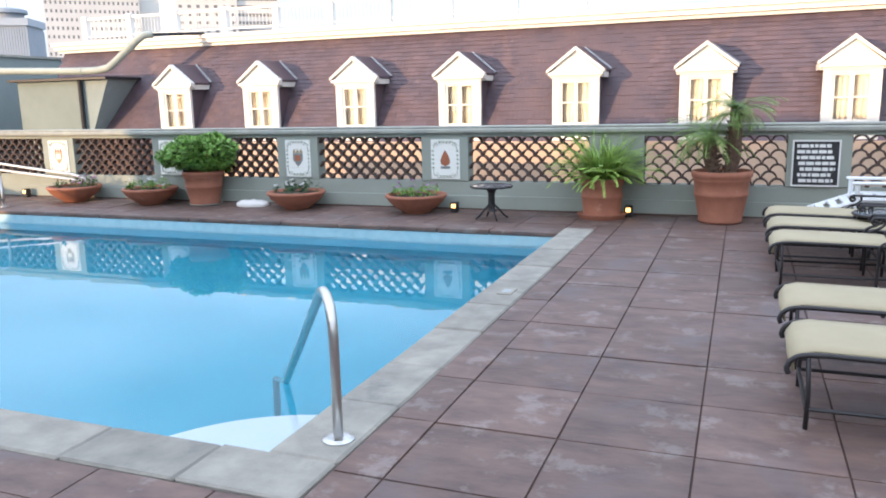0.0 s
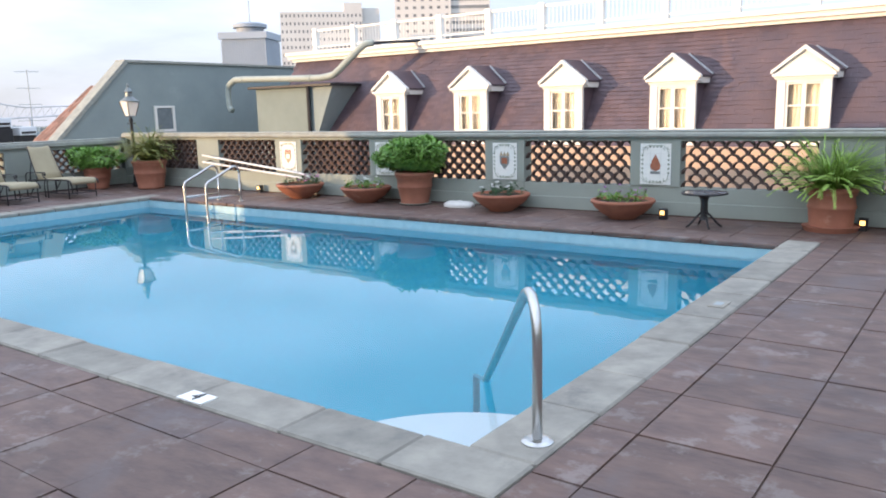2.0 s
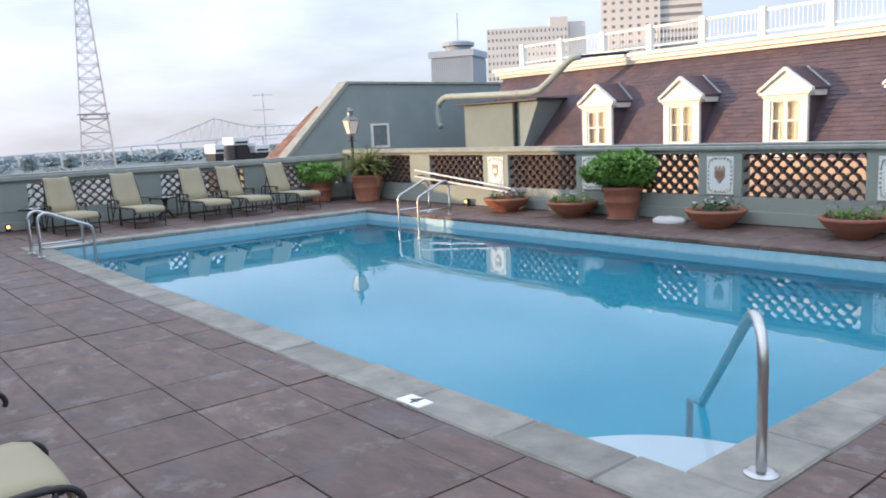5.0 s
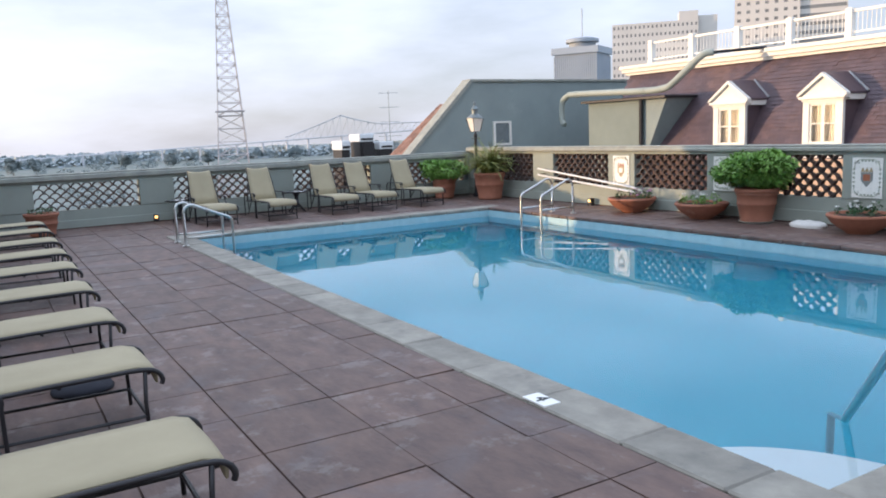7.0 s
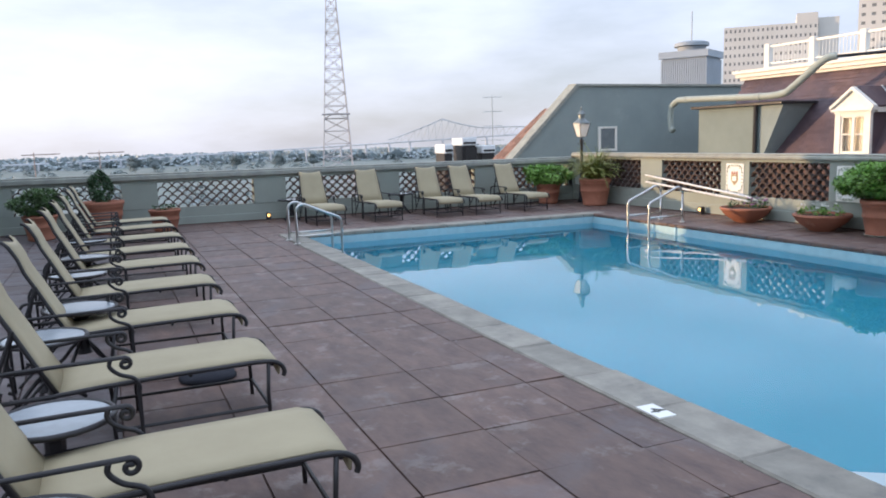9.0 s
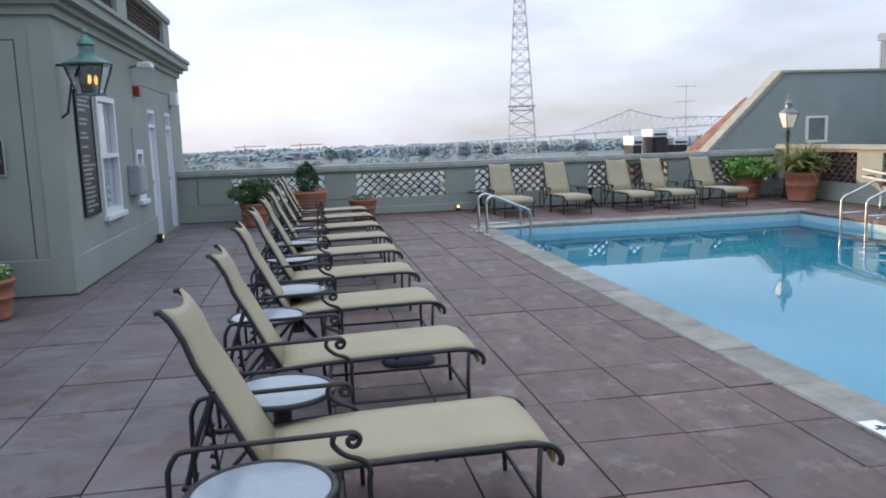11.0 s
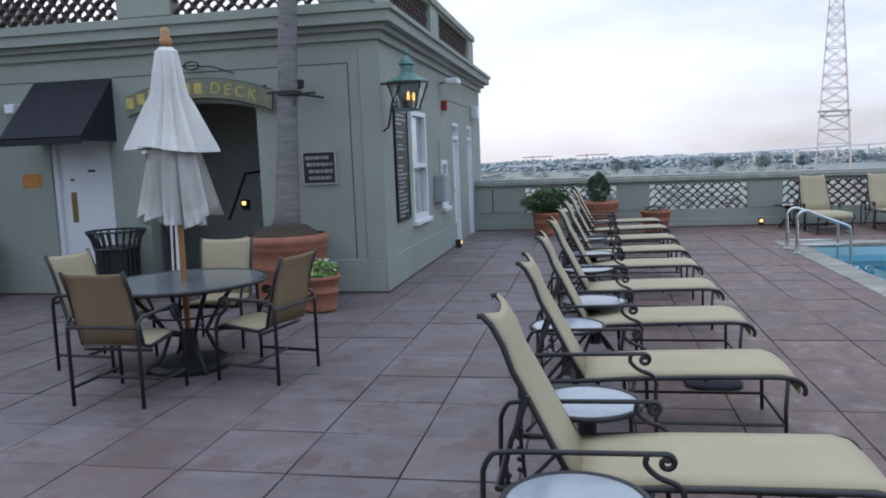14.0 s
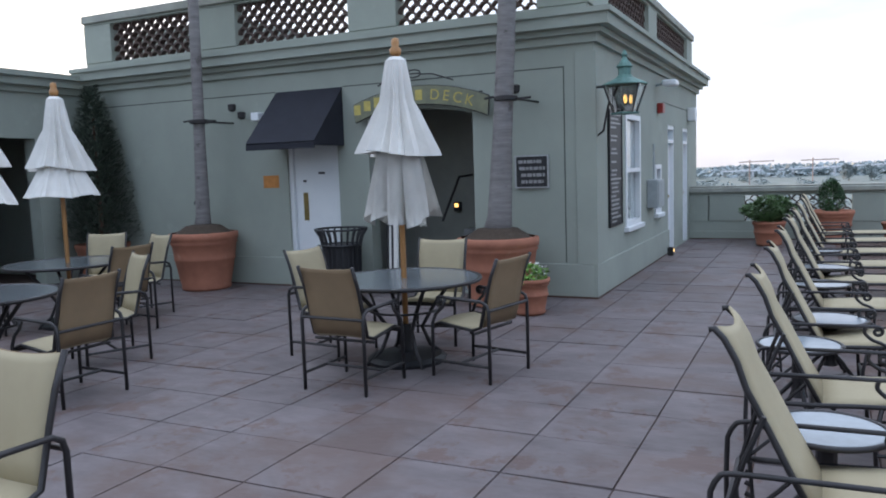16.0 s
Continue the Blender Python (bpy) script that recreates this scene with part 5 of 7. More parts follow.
def pot(m, r_rim, r_foot, h, label, name="terracotta_pot", group="terracotta pots", bands=True, soil=0.05):
    th = empty(name, m, label, "plant pot", group)
    t = 0.03
    prof = [(r_foot - 0.02, 0.0), (r_foot, 0.015), (r_foot + 0.012, 0.03), (r_foot + 0.002, 0.05)]
    k = 0.62
    prof += [(r_foot + (r_rim - r_foot) * 0.5 * k * 1.7, h * 0.52)]
    if bands:
        prof += [(r_foot + (r_rim - r_foot) * 0.56 + 0.012, h * 0.55), (r_foot + (r_rim - r_foot) * 0.58, h * 0.58)]
    prof += [(r_rim - 0.035, h * 0.80), (r_rim - 0.012, h * 0.83), (r_rim - 0.03, h * 0.86), (r_rim - 0.004, h * 0.89), (r_rim, h * 0.94), (r_rim - 0.004, h), (r_rim - t, h), (r_rim - t - 0.02, h - soil - 0.03)]
    part("pot_body", lathebm(prof, 32, close=False), M_TERRA, th, smooth=True)
    part("soil", lathebm([(0.01, h - soil + (0.10 if soil < 0 else 0.015)), (r_rim * 0.5, h - soil + (0.065 if soil < 0 else 0.01)), (r_rim - t - 0.005, h - abs(soil))], 20, close=False), M_SOIL, th)
    return th


def bowl(m, seed, label, blooms=M_FLOWER_P):
    th = empty("terracotta_bowl", m, label, "plant bowl", "flower bowls along the parapet")
    R, h = 0.43, 0.27
    part("bowl_body", lathebm([(0.17, 0.0), (0.19, 0.012), (0.20, 0.03), (0.30, 0.09), (0.38, 0.16), (0.415, 0.215), (R, 0.225), (R + 0.012, 0.245), (R, h), (R - 0.035, h), (R - 0.05, h - 0.06)], 36, close=False), M_TERRA, th, smooth=True)
    part("soil", lathebm([(0.01, h - 0.02), (0.2, h - 0.025), (R - 0.045, h - 0.04)], 20, close=False), M_SOIL, th)
    rr = random.Random(seed)
    s, fl = Soup(), Soup()
    for _ in range(26):
        a, q = rr.uniform(0, 6.28), R * 0.85 * math.sqrt(rr.random())
        hh = rr.uniform(0.04, 0.16)
        base = Vector((q * math.cos(a), q * math.sin(a), h - 0.03))
        for _ in range(11):
            d = Vector((rr.uniform(-1, 1), rr.uniform(-1, 1), rr.uniform(0.1, 1.1)))
            s.leaf(base + Vector((rr.uniform(-0.04, 0.04), rr.uniform(-0.04, 0.04), hh * rr.random())), d, Vector((0, 0, 1)), 0.055, 0.016)
        if rr.random() < 0.4:
            for _ in range(7):
                fl.leaf(base + Vector((rr.uniform(-0.02, 0.02), rr.uniform(-0.02, 0.02), hh + 0.03)), Vector((rr.uniform(-1, 1), rr.uniform(-1, 1), 0.6)), Vector((0, 0, 1)), 0.035, 0.014)
    s.obj("foliage", M_LEAF_DARK if seed % 2 else M_LEAF, th)
    tagged(fl.obj("flowers", blooms, th), kind="stuff")
    return th


bowl(pose(-10.70, 10.28, 0), 1, "wide terracotta bowl of lilac bedding flowers")
bowl(pose(-9.08, 10.27, 0), 2, "wide terracotta bowl with sparse green plants", M_FLOWER_W)
bowl(pose(-6.35, 10.28, 0), 3, "wide terracotta bowl with low pale flowers", M_FLOWER_W)
bowl(pose(-4.39, 10.27, 0), 4, "wide terracotta bowl with lilac and green bedding plants")

# rounded geranium pot
p = pot(pose(-8.12, 10.41, 0), 0.33, 0.23, 0.54, "terracotta pot overflowing with a rounded bright green shrub")
bush(0.60, 0.34, 0.78, 6500, 0.07, 11, 0.5).obj("foliage", M_LEAF, p)
part("saucer", lathebm([(0.24, 0.0), (0.27, 0.03), (0.25, 0.03)], 28), M_STUCCO_CAP, p)
# fern pot
p = pot(pose(-1.80, 10.38, 0.0), 0.285, 0.235, 0.52, "straight terracotta pot on a saucer holding a bushy foxtail fern", bands=True)
part("saucer", lathebm([(0.29, 0.0), (0.32, 0.06), (0.30, 0.06)], 28), M_TERRA, p)
s, rr = Soup(), random.Random(21)
for k in range(300):
    frond(s, (rr.uniform(-0.15, 0.15), rr.uniform(-0.14, 0.14), 0.48), rr.uniform(0, 6.28), rr.uniform(0.45, 1.4), rr.uniform(0.52, 0.82), 40, 0.0065, rr.uniform(0.3, 1.3), rr, 1.1, 0.05)
s.obj("fern_fronds", M_FERN, p)
# young date palm pot
p = pot(pose(-0.335, 10.31, 0), 0.36, 0.255, 0.64, "large ringed terracotta pot with a small twin-trunked date palm")
s, rr = Soup(), random.Random(31)
for tx, top in ((-0.16, 1.04), (0.14, 1.34)):
    pts = [(tx * 0.6, 0, 0.60), (tx * 0.9, 0.01, 0.8), (tx, 0.02, top)]
    part("trunk", tubebm(pts, [0.075, 0.085, 0.075], 12), M_BARK, p)
    bm = bmesh.new()
    for k in range(46):
        a, f = k * 2.4, k / 46
        z = 0.62 + (top - 0.62) * f
        c = Vector((tx * (0.6 + 0.4 * f), 0.02 * f, z))
        o = Vector((math.cos(a), math.sin(a), 0))
        tube(bm, [c + o * 0.06, c + o * 0.105 + Vector((0, 0, 0.03))], [0.022, 0.008], 5)
    part("leaf_scars", bm, M_BARK, p)
    for k in range(58):
        frond(s, (tx, 0.02, top), rr.uniform(0, 6.28), rr.uniform(-0.1, 1.2), rr.uniform(0.36, 0.66), 30, 0.0035, rr.uniform(0.8, 1.8), rr, 1.3, 0.12)
s.obj("palm_fronds", M_PALM, p)
# corner pots
p = pot(pose(-15.35, 10.28, 0), 0.37, 0.27, 0.62, "ringed terracotta pot of yellow-green arching grass palm")
s, rr = Soup(), random.Random(41)
for k in range(280):
    frond(s, (rr.uniform(-0.14, 0.14), rr.uniform(-0.14, 0.14), 0.60), rr.uniform(0, 6.28), rr.uniform(0.85, 1.57), rr.uniform(0.45, 0.98), 30, 0.006, rr.uniform(0.5, 2.0), rr, 0.8, 0.085)
s.obj("arching_fronds", M_YELLOW, p)
p = pot(pose(-16.55, 9.75, 0), 0.31, 0.22, 0.48, "terracotta pot with a low round green shrub")
bush(0.55, 0.26, 0.66, 2600, 0.08, 12, 0.3).obj("foliage", M_LEAF, p)
# river-side pots
p = pot(pose(-16.35, -0.20, 0), 0.40, 0.28, 0.62, "terracotta pot with a small clipped conifer")
bush(0.21, 0.33, 0.86, 1700, 0.05, 13, 0.2).obj("foliage", M_LEAF_DARK, p)
p = pot(pose(-16.1, 0.90, 0), 0.30, 0.21, 0.42, "small terracotta pot with sparse dry stems")
bush(0.20, 0.06, 0.44, 150, 0.05, 14).obj("foliage", M_LEAF_DARK, p)
p = pot(pose(-15.9, -1.24, 0), 0.30, 0.22, 0.45, "terracotta pot with a green fern shrub")
bush(0.45, 0.25, 0.64, 4500, 0.05, 15, 0.45).obj("foliage", leaf_mat("deep_fern_green", (0.085, 0.16, 0.05), (0.05, 0.10, 0.03)), p)
# big palms by the pool house
for x, y, r, h, top, lean, g in ((-8.73, -3.84, 0.49, 0.80, 4.9, (0.0, 0.26), 1.0), (-8.84, -8.48, 0.49, 0.82, 5.2, (0.0, 0.10), 0.72)):
    p = pot(pose(x, y, 0), r, r * 0.70, h, "very large terracotta pot holding a tall grey palm trunk", soil=-0.04)
    pts = [(0, -0.02, h - 0.05), (lean[0] * 0.15, lean[1] * 0.12, h + 0.25), (lean[0] * 0.4, lean[1] * 0.35, h + 1.2), (lean[0] * 0.7, lean[1] * 0.65, h + 2.4), (lean[0], lean[1], top)]
    part("trunk", tubebm(pts, [0.19 * g, 0.145 * g, 0.115 * g, 0.105 * g, 0.10 * g], 16), M_TRUNK, p, "grey ringed palm trunk", smooth=True)
    s, rr = Soup(), random.Random(int(x * 100))
    for k in range(22):
        frond(s, (lean[0], lean[1], top), rr.uniform(0, 6.28), rr.uniform(0.2, 1.4), rr.uniform(0.9, 1.3), 26, 0.012, rr.uniform(0.9, 1.8), rr, 0.9, 0.32)
    s.obj("crown", M_PALM, p)
    collar = part("guy_collar", lathebm([(0.125, 2.38), (0.14, 2.39), (0.14, 2.43), (0.125, 2.44)], 16, cx=lean[0] * 0.6, cy=lean[1] * 0.55), M_IRON, p)
    part("guy_arm", tubebm([(lean[0] * 0.6 - 0.7, lean[1] * 0.55 + 0.18, 2.40), (lean[0] * 0.6, lean[1] * 0.55 + 0.10, 2.40), (lean[0] * 0.6 + 0.05, lean[1] * 0.55 + 0.32, 2.40)], 0.014, 6), M_IRON, p)
    part("guy_arm", tubebm([(lean[0] * 0.6 - 0.7, lean[1] * 0.55 - 0.18, 2.46), (lean[0] * 0.6, lean[1] * 0.55 - 0.13, 2.44), (lean[0] * 0.6 + 0.05, lean[1] * 0.55 - 0.25, 2.42)], 0.014, 6), M_IRON, p)
p = pot(pose(-8.24, -3.29, 0), 0.235, 0.17, 0.40, "small terracotta pot of white bedding flowers")
bush(0.21, 0.10, 0.43, 420, 0.05, 17).obj("foliage", M_LEAF, p)
bush(0.20, 0.10, 0.47, 90, 0.035, 18).obj("flowers", M_FLOWER_W, p)
# dark conifer in the corner
p = pot(pose(-9.0, -10.75, 0), 0.42, 0.30, 0.62, "terracotta tub with a tall dark conifer in the corner")
rr, s = random.Random(55), Soup()
for _ in range(6500):
    f = rr.random() ** 0.7
    z = 0.65 + 2.45 * (1 - f)
    rad = (0.06 + 0.60 * f * (1.25 - f * 0.45)) * rr.uniform(0.4, 1.12)
    a = rr.uniform(0, 6.28)
    d = Vector((math.cos(a), math.sin(a), rr.uniform(0.1, 1.2)))
    s.leaf(Vector((rad * math.cos(a), rad * math.sin(a), z)), d, Vector((0, 0, 1)), 0.10, 0.018)
s.obj("foliage", leaf_mat("dull_conifer_green", (0.10, 0.13, 0.10), (0.065, 0.09, 0.07)), p)
part("trunk", tubebm([(0, 0, 0.5), (0, 0, 2.6)], [0.04, 0.015], 8), M_BARK, p)

# ---- small things on the deck ----
tw = empty("folded_towel", pose(-7.22, 10.40, 0.0), "crumpled white towel on the paving", "towel")
bm = bmesh.new()
lathe(bm, [(0.02, 0.09), (0.16, 0.085), (0.23, 0.06), (0.25, 0.03), (0.24, 0.0)], 24, close=False)
for v in bm.verts:
    v.co.x *= 1.15
    v.co.y *= 0.7
    v.co.z += 0.015 * math.sin(v.co.x * 31) * math.cos(v.co.y * 23) if v.co.z > 0.01 else 0
part("cloth", bm, M_CANVAS, tw, smooth=True)
lc = empty("white_deck_chair", pose(1.05, 9.75, 0), "white slatted folding deck chair", "chair")
for s_ in (-0.28, 0.28):
    part("side_rail", tubebm([(-0.75, s_, 0.12), (0.05, s_, 0.42), (0.45, s_, 0.42)], 0.03, 6), M_DOORWHITE, lc)
    part("back_post", tubebm([(0.35, s_, 0.10), (0.42, s_, 0.42), (0.62, s_, 1.05)], 0.035, 6), M_DOORWHITE, lc)
    part("arm", boxbm(-0.05, 0.55, s_ - 0.05, s_ + 0.05, 0.58, 0.61, bevel=0.01), M_DOORWHITE, lc)
    part("leg", tubebm([(0.0, s_, 0.58), (0.0, s_, 0.0)], 0.028, 6), M_DOORWHITE, lc)
for k in range(9):
    part("slat", boxbm(-0.72 + 0.12 * k, -0.64 + 0.12 * k, -0.30, 0.30, 0.14 + 0.045 * min(k, 6), 0.16 + 0.045 * min(k, 6)), M_DOORWHITE, lc)
for k in range(5):
    part("slat", boxbm(0.44 + 0.035 * k, 0.47 + 0.035 * k, -0.27, 0.27, 0.50 + 0.11 * k, 0.59 + 0.11 * k), M_DOORWHITE, lc)


M_LAMPGLOW = mat("warm_lamp_glow", (1.0, 0.75, 0.35), 0.4, emit=(1.0, 0.56, 0.16), strength=2.6)


def step_light(m):
    th = empty("deck_light", m, "small glowing deck light at the foot of a wall", "light", "deck lights")
    part("housing", boxbm(-0.05, 0.05, -0.05, 0.05, 0.0, 0.15, bevel=0.01), M_IRON, th)
    part("lens", boxbm(-0.030, 0.030, -0.057, -0.05, 0.07, 0.125, bevel=0.003), M_LAMPGLOW, th, "lit warm yellow lens")
    return th


sl = step_light(pose(-12.2, 10.62, 0))
copy_thing(sl, pose(-3.86, 10.40, 0))
copy_thing(sl, pose(-1.47, 10.50, 0))
copy_thing(sl, pose(-17.0, 3.05, 0, 0, 0, 90))
copy_thing(sl, pose(-13.95, BY + 0.12, 0, 0, 0, 180))

# ---- lamp post at the corner ----
M_LAMPGLASS = glass_mat("lantern_glass", (0.98, 0.98, 0.97), 0.0)
M_LAMPGLASS.node_tree.nodes["Principled BSDF"].inputs["IOR"].default_value = 1.12



def lantern(parent, c, m, s=1.0, lit=True, glass=None, bars=None, flare=1.0):
    """A four-sided tapered street lantern round a centre at its foot."""
    x, y, z = c
    lo, hi, h = 0.085 * s * flare, 0.155 * s * flare, 0.32 * s
    for i in range(4):
        a = math.pi / 4 + math.pi / 2 * i
        part("corner_bar", tubebm([(x + lo * 1.41 * math.cos(a), y + lo * 1.41 * math.sin(a), z), (x + hi * 1.41 * math.cos(a), y + hi * 1.41 * math.sin(a), z + h)], 0.010 * s, 6), bars or m, parent)
        b = a + math.pi / 2
        bm = bmesh.new()
        bm.faces.new([bm.verts.new(q) for q in ((x + lo * 1.38 * math.cos(a), y + lo * 1.38 * math.sin(a), z), (x + lo * 1.38 * math.cos(b), y + lo * 1.38 * math.sin(b), z),
                                                (x + hi * 1.38 * math.cos(b), y + hi * 1.38 * math.sin(b), z + h), (x + hi * 1.38 * math.cos(a), y + hi * 1.38 * math.sin(a), z + h))])
        bmesh.ops.solidify(bm, geom=bm.faces[:], thickness=0.003)
        part("glass", bm, glass or M_LAMPGLASS, parent).visible_shadow = False
    part("base_plate", lathebm([(lo * 1.5, z - 0.02), (lo * 1.5, z), (0.02, z + 0.01)], 4, cx=x, cy=y), m, parent)
    hi /= flare
    part("hood", lathebm([(hi * 1.30 * flare, z + h), (hi * 1.30 * flare, z + h + 0.012 * s), (hi * 0.72, z + h + 0.085 * s), (hi * 0.50, z + h + 0.12 * s), (hi * 0.50, z + h + 0.20 * s), (hi * 0.66, z + h + 0.22 * s), (hi * 0.30, z + h + 0.29 * s), (hi * 0.16, z + h + 0.33 * s), (hi * 0.24, z + h + 0.36 * s), (0.005, z + h + 0.42 * s)], 12, cx=x, cy=y), m, parent, smooth=False)
    if lit:
        part("flame", lathebm([(0.004, z + 0.10 * s), (0.02 * s, z + 0.13 * s), (0.022 * s, z + 0.16 * s), (0.004, z + 0.21 * s)], 10, cx=x, cy=y), M_LAMPGLOW, parent, "glowing lamp")


lp = empty("lamp_post", pose(-16.2, 10.48, 0), "black iron post with a glazed street lantern", "lamp post")
part("post", lathebm([(0.10, 0.0), (0.10, 0.05), (0.07, 0.12), (0.055, 0.5), (0.04, 0.55), (0.035, 1.2), (0.03, 1.44), (0.05, 1.46), (0.05, 1.49), (0.02, 1.54), (0.02, 1.58)], 14), M_IRON, lp, smooth=True)
part("ladder_bar", tubebm([(-0.16, 0, 1.41), (0.16, 0, 1.41)], 0.012, 6), M_IRON, lp)
M_PEWTER = mat("weathered_pewter_grey", (0.22, 0.25, 0.25), 0.4, 0.4, dark=(0.13, 0.15, 0.15), scale=12)
M_FROST = glass_mat("frosted_lantern_glass", (0.62, 0.67, 0.72), 0.5)
M_FROST.node_tree.nodes["Principled BSDF"].inputs["Transmission Weight"].default_value = 0.35
lantern(lp, (0, 0, 1.58), M_PEWTER, 0.98, False, M_FROST, M_IRON)

# ---- pool house details ----
M_COPPER = mat("verdigris_copper", (0.15, 0.29, 0.26), 0.6, 0.3, dark=(0.08, 0.15, 0.135), scale=12)
gl = empty("gas_lantern", pose(-9.20, -2.43, -0.09), "verdigris copper gas lantern with lit flames on an iron bracket", "lantern")
lantern(gl, (0, 0, 2.29), M_COPPER, 0.95, bars=M_IRON, flare=1.35)
part("flame", lathebm([(0.004, 2.38), (0.018, 2.41), (0.02, 2.44), (0.004, 2.48)], 10, cx=-0.05, cy=0.05), M_LAMPGLOW, gl, "glowing lamp")
part("bracket", tubebm([(-0.22, -0.45, 2.62), (-0.1, -0.2, 2.60), (0.0, 0.0, 2.63)], 0.016, 6), M_IRON, gl)
part("bracket", tubebm([(-0.22, -0.42, 2.02), (-0.2, -0.30, 2.10), (-0.13, -0.22, 2.40), (-0.05, -0.1, 2.58)], 0.013, 6), M_IRON, gl)

door_a = empty("door_1", pose(0, 0, 0), "white flush door with a brass push plate and small vent", "door", kind="structure")
part("door_leaf", boxbm(BX - 0.16, BX - 0.10, -7.26, -6.51, 0.01, 2.06, bevel=0.004), M_DOORWHITE, door_a)
bm = bmesh.new()
for a, b, c, d in ((-7.32, -7.26, 0.0, 2.10), (-6.51, -6.45, 0.0, 2.10), (-7.26, -6.51, 2.06, 2.10)):
    box(bm, BX - 0.18, BX - 0.04, a, b, c, d)
part("door_frame", bm, M_DOORWHITE, door_a)
M_BRASS = mat("aged_brass", (0.36, 0.27, 0.11), 0.4, 0.8, scale=9)
part("push_plate", boxbm(BX - 0.10, BX - 0.085, -7.13, -7.05, 0.95, 1.35, bevel=0.004), M_BRASS, door_a)
part("keyhole", boxbm(BX - 0.10, BX - 0.09, -7.12, -7.07, 1.50, 1.53), M_BLACK, door_a)
part("vent", boxbm(BX - 0.10, BX - 0.088, -6.85, -6.75, 1.61, 1.64), M_BLACK, door_a)
aw = empty("door_awning", pose(0, 0, 0), "black canvas awning over the door", "awning")
bm = bmesh.new()
prism(bm, [(BX + 0.002, 2.775), (BX + 0.715, 2.035), (BX + 0.73, 2.05), (BX + 0.002, 2.79)], "y", -7.45, -6.33)
part("canvas", bm, M_AWNING, aw)
for y0 in (-7.447, -6.345):
    bm = bmesh.new()
    prism(bm, [(BX + 0.003, 1.99), (BX + 0.715, 1.99), (BX + 0.715, 2.03), (BX + 0.003, 2.77)], "y", y0, y0 + 0.012)
    part("side_panel", bm, M_AWNING, aw)
part("valance", boxbm(BX + 0.717, BX + 0.731, -7.45, -6.33, 1.955, 2.033), M_AWNING, aw)
part("front_bar", tubebm([(BX + 0.705, -7.43, 2.0), (BX + 0.705, -6.35, 2.0)], 0.012, 6), M_IRON, aw)

arch = empty("door_2", pose(0, 0, 0), "arched entrance passage with a dim stair behind", "doorway", kind="structure")
bm = bmesh.new()
n = 14
ring = []
for i in range(n + 1):
    y = -5.95 + 1.55 * i / n
    z = 2.42 - 0.10 * ((y + 5.175) / 0.775) ** 2
    ring.append((y, z))
prism(bm, [(-5.949, 2.419)] + [(y, z) for y, z in ring] + [(-4.401, 2.419)], "x", BX - 0.22, BX - 0.003)
part("arch_head", bm, M_STUCCO, arch)
M_DIM = mat("olive_grey_plaster", (0.30, 0.31, 0.28), 0.9, dark=(0.24, 0.25, 0.23), scale=2)
part("passage_back", boxbm(BX - 1.9, BX - 1.8, -6.6, -3.9, 0.0, 2.9), M_DIM, arch)
part("passage_side", boxbm(BX - 1.8, BX - 0.22, -6.70, -6.60, 0.0, 2.9), M_DIM, arch)
part("passage_side", boxbm(BX - 1.8, BX - 0.22, -4.0, -3.9, 0.0, 2.9), M_DIM, arch)
part("passage_ceiling", boxbm(BX - 1.8, BX - 0.22, -6.6, -4.0, 2.80, 2.9), M_DIM, arch)
for k in range(4):
    part("stair_step", boxbm(BX - 1.8, BX - 0.55 - 0.28 * k, -5.2, -4.0, 0.18 * k + 0.012, 0.18 * (k + 1), bevel=0.01), M_CONCRETE, arch)
part("stair_rail", tubebm([(BX - 0.7, -5.2, 0.9), (BX - 1.3, -5.2, 1.50), (BX - 1.78, -5.2, 1.52)], 0.02, 8), M_IRON, arch)
part("gate_bar", tubebm([(BX - 0.25, -5.75, 0.02), (BX - 0.25, -5.75, 1.1)], 0.02, 8), M_IRON, arch)
copy_thing(sl, pose(BX - 1.745, -5.44, 0.963, 0, 0, 90))

M_SIGNYELLOW = mat("weathered_olive_sign", (0.20, 0.21, 0.13), 0.7, dark=(0.13, 0.14, 0.10), scale=8)
sg = empty("arched_entrance_sign", pose(0, 0, 0), "weathered arched sign with yellow letters over the entrance", "sign")
bm = bmesh.new()
top, bot = [], []
for i in range(n + 1):
    u = -1 + 2 * i / n
    top.append((-5.10 + 0.98 * u, 2.70 - 0.19 * u * u))
    bot.append((-5.10 + 0.96 * u, 2.47 - 0.19 * u * u))
prism(bm, top + list(reversed(bot)), "x", BX + 0.10, BX + 0.13)
part("sign_board", bm, M_SIGNYELLOW, sg)
for line in (top, bot):
    part("iron_edge", tubebm([(BX + 0.115, y, z) for y, z in line], 0.012, 6), M_IRON, sg)
for i in (0, n):
    part("iron_edge", tubebm([(BX + 0.115, *top[i]), (BX + 0.115, *bot[i])], 0.012, 6), M_IRON, sg)
for i in (1, n - 1):
    part("hanger", tubebm([(BX + 0.0, top[i][0], top[i][1] + 0.02), (BX + 0.12, top[i][0], top[i][1])], 0.012, 6), M_IRON, sg)
part("iron_scroll", tubebm([(BX + 0.115, -5.7, 2.74), (BX + 0.115, -5.45, 2.86)] + [(BX + 0.115, -5.16 + 0.10 * math.cos(a * 0.6), 2.86 + 0.05 * math.sin(a * 0.6)) for a in range(0, 11)] + [(BX + 0.115, -4.9, 2.84), (BX + 0.115, -4.6, 2.74)], 0.010, 6), M_IRON, sg)
M_SIGNLETTER = mat("faded_yellow_letter_paint", (0.52, 0.43, 0.12), 0.7, scale=12)
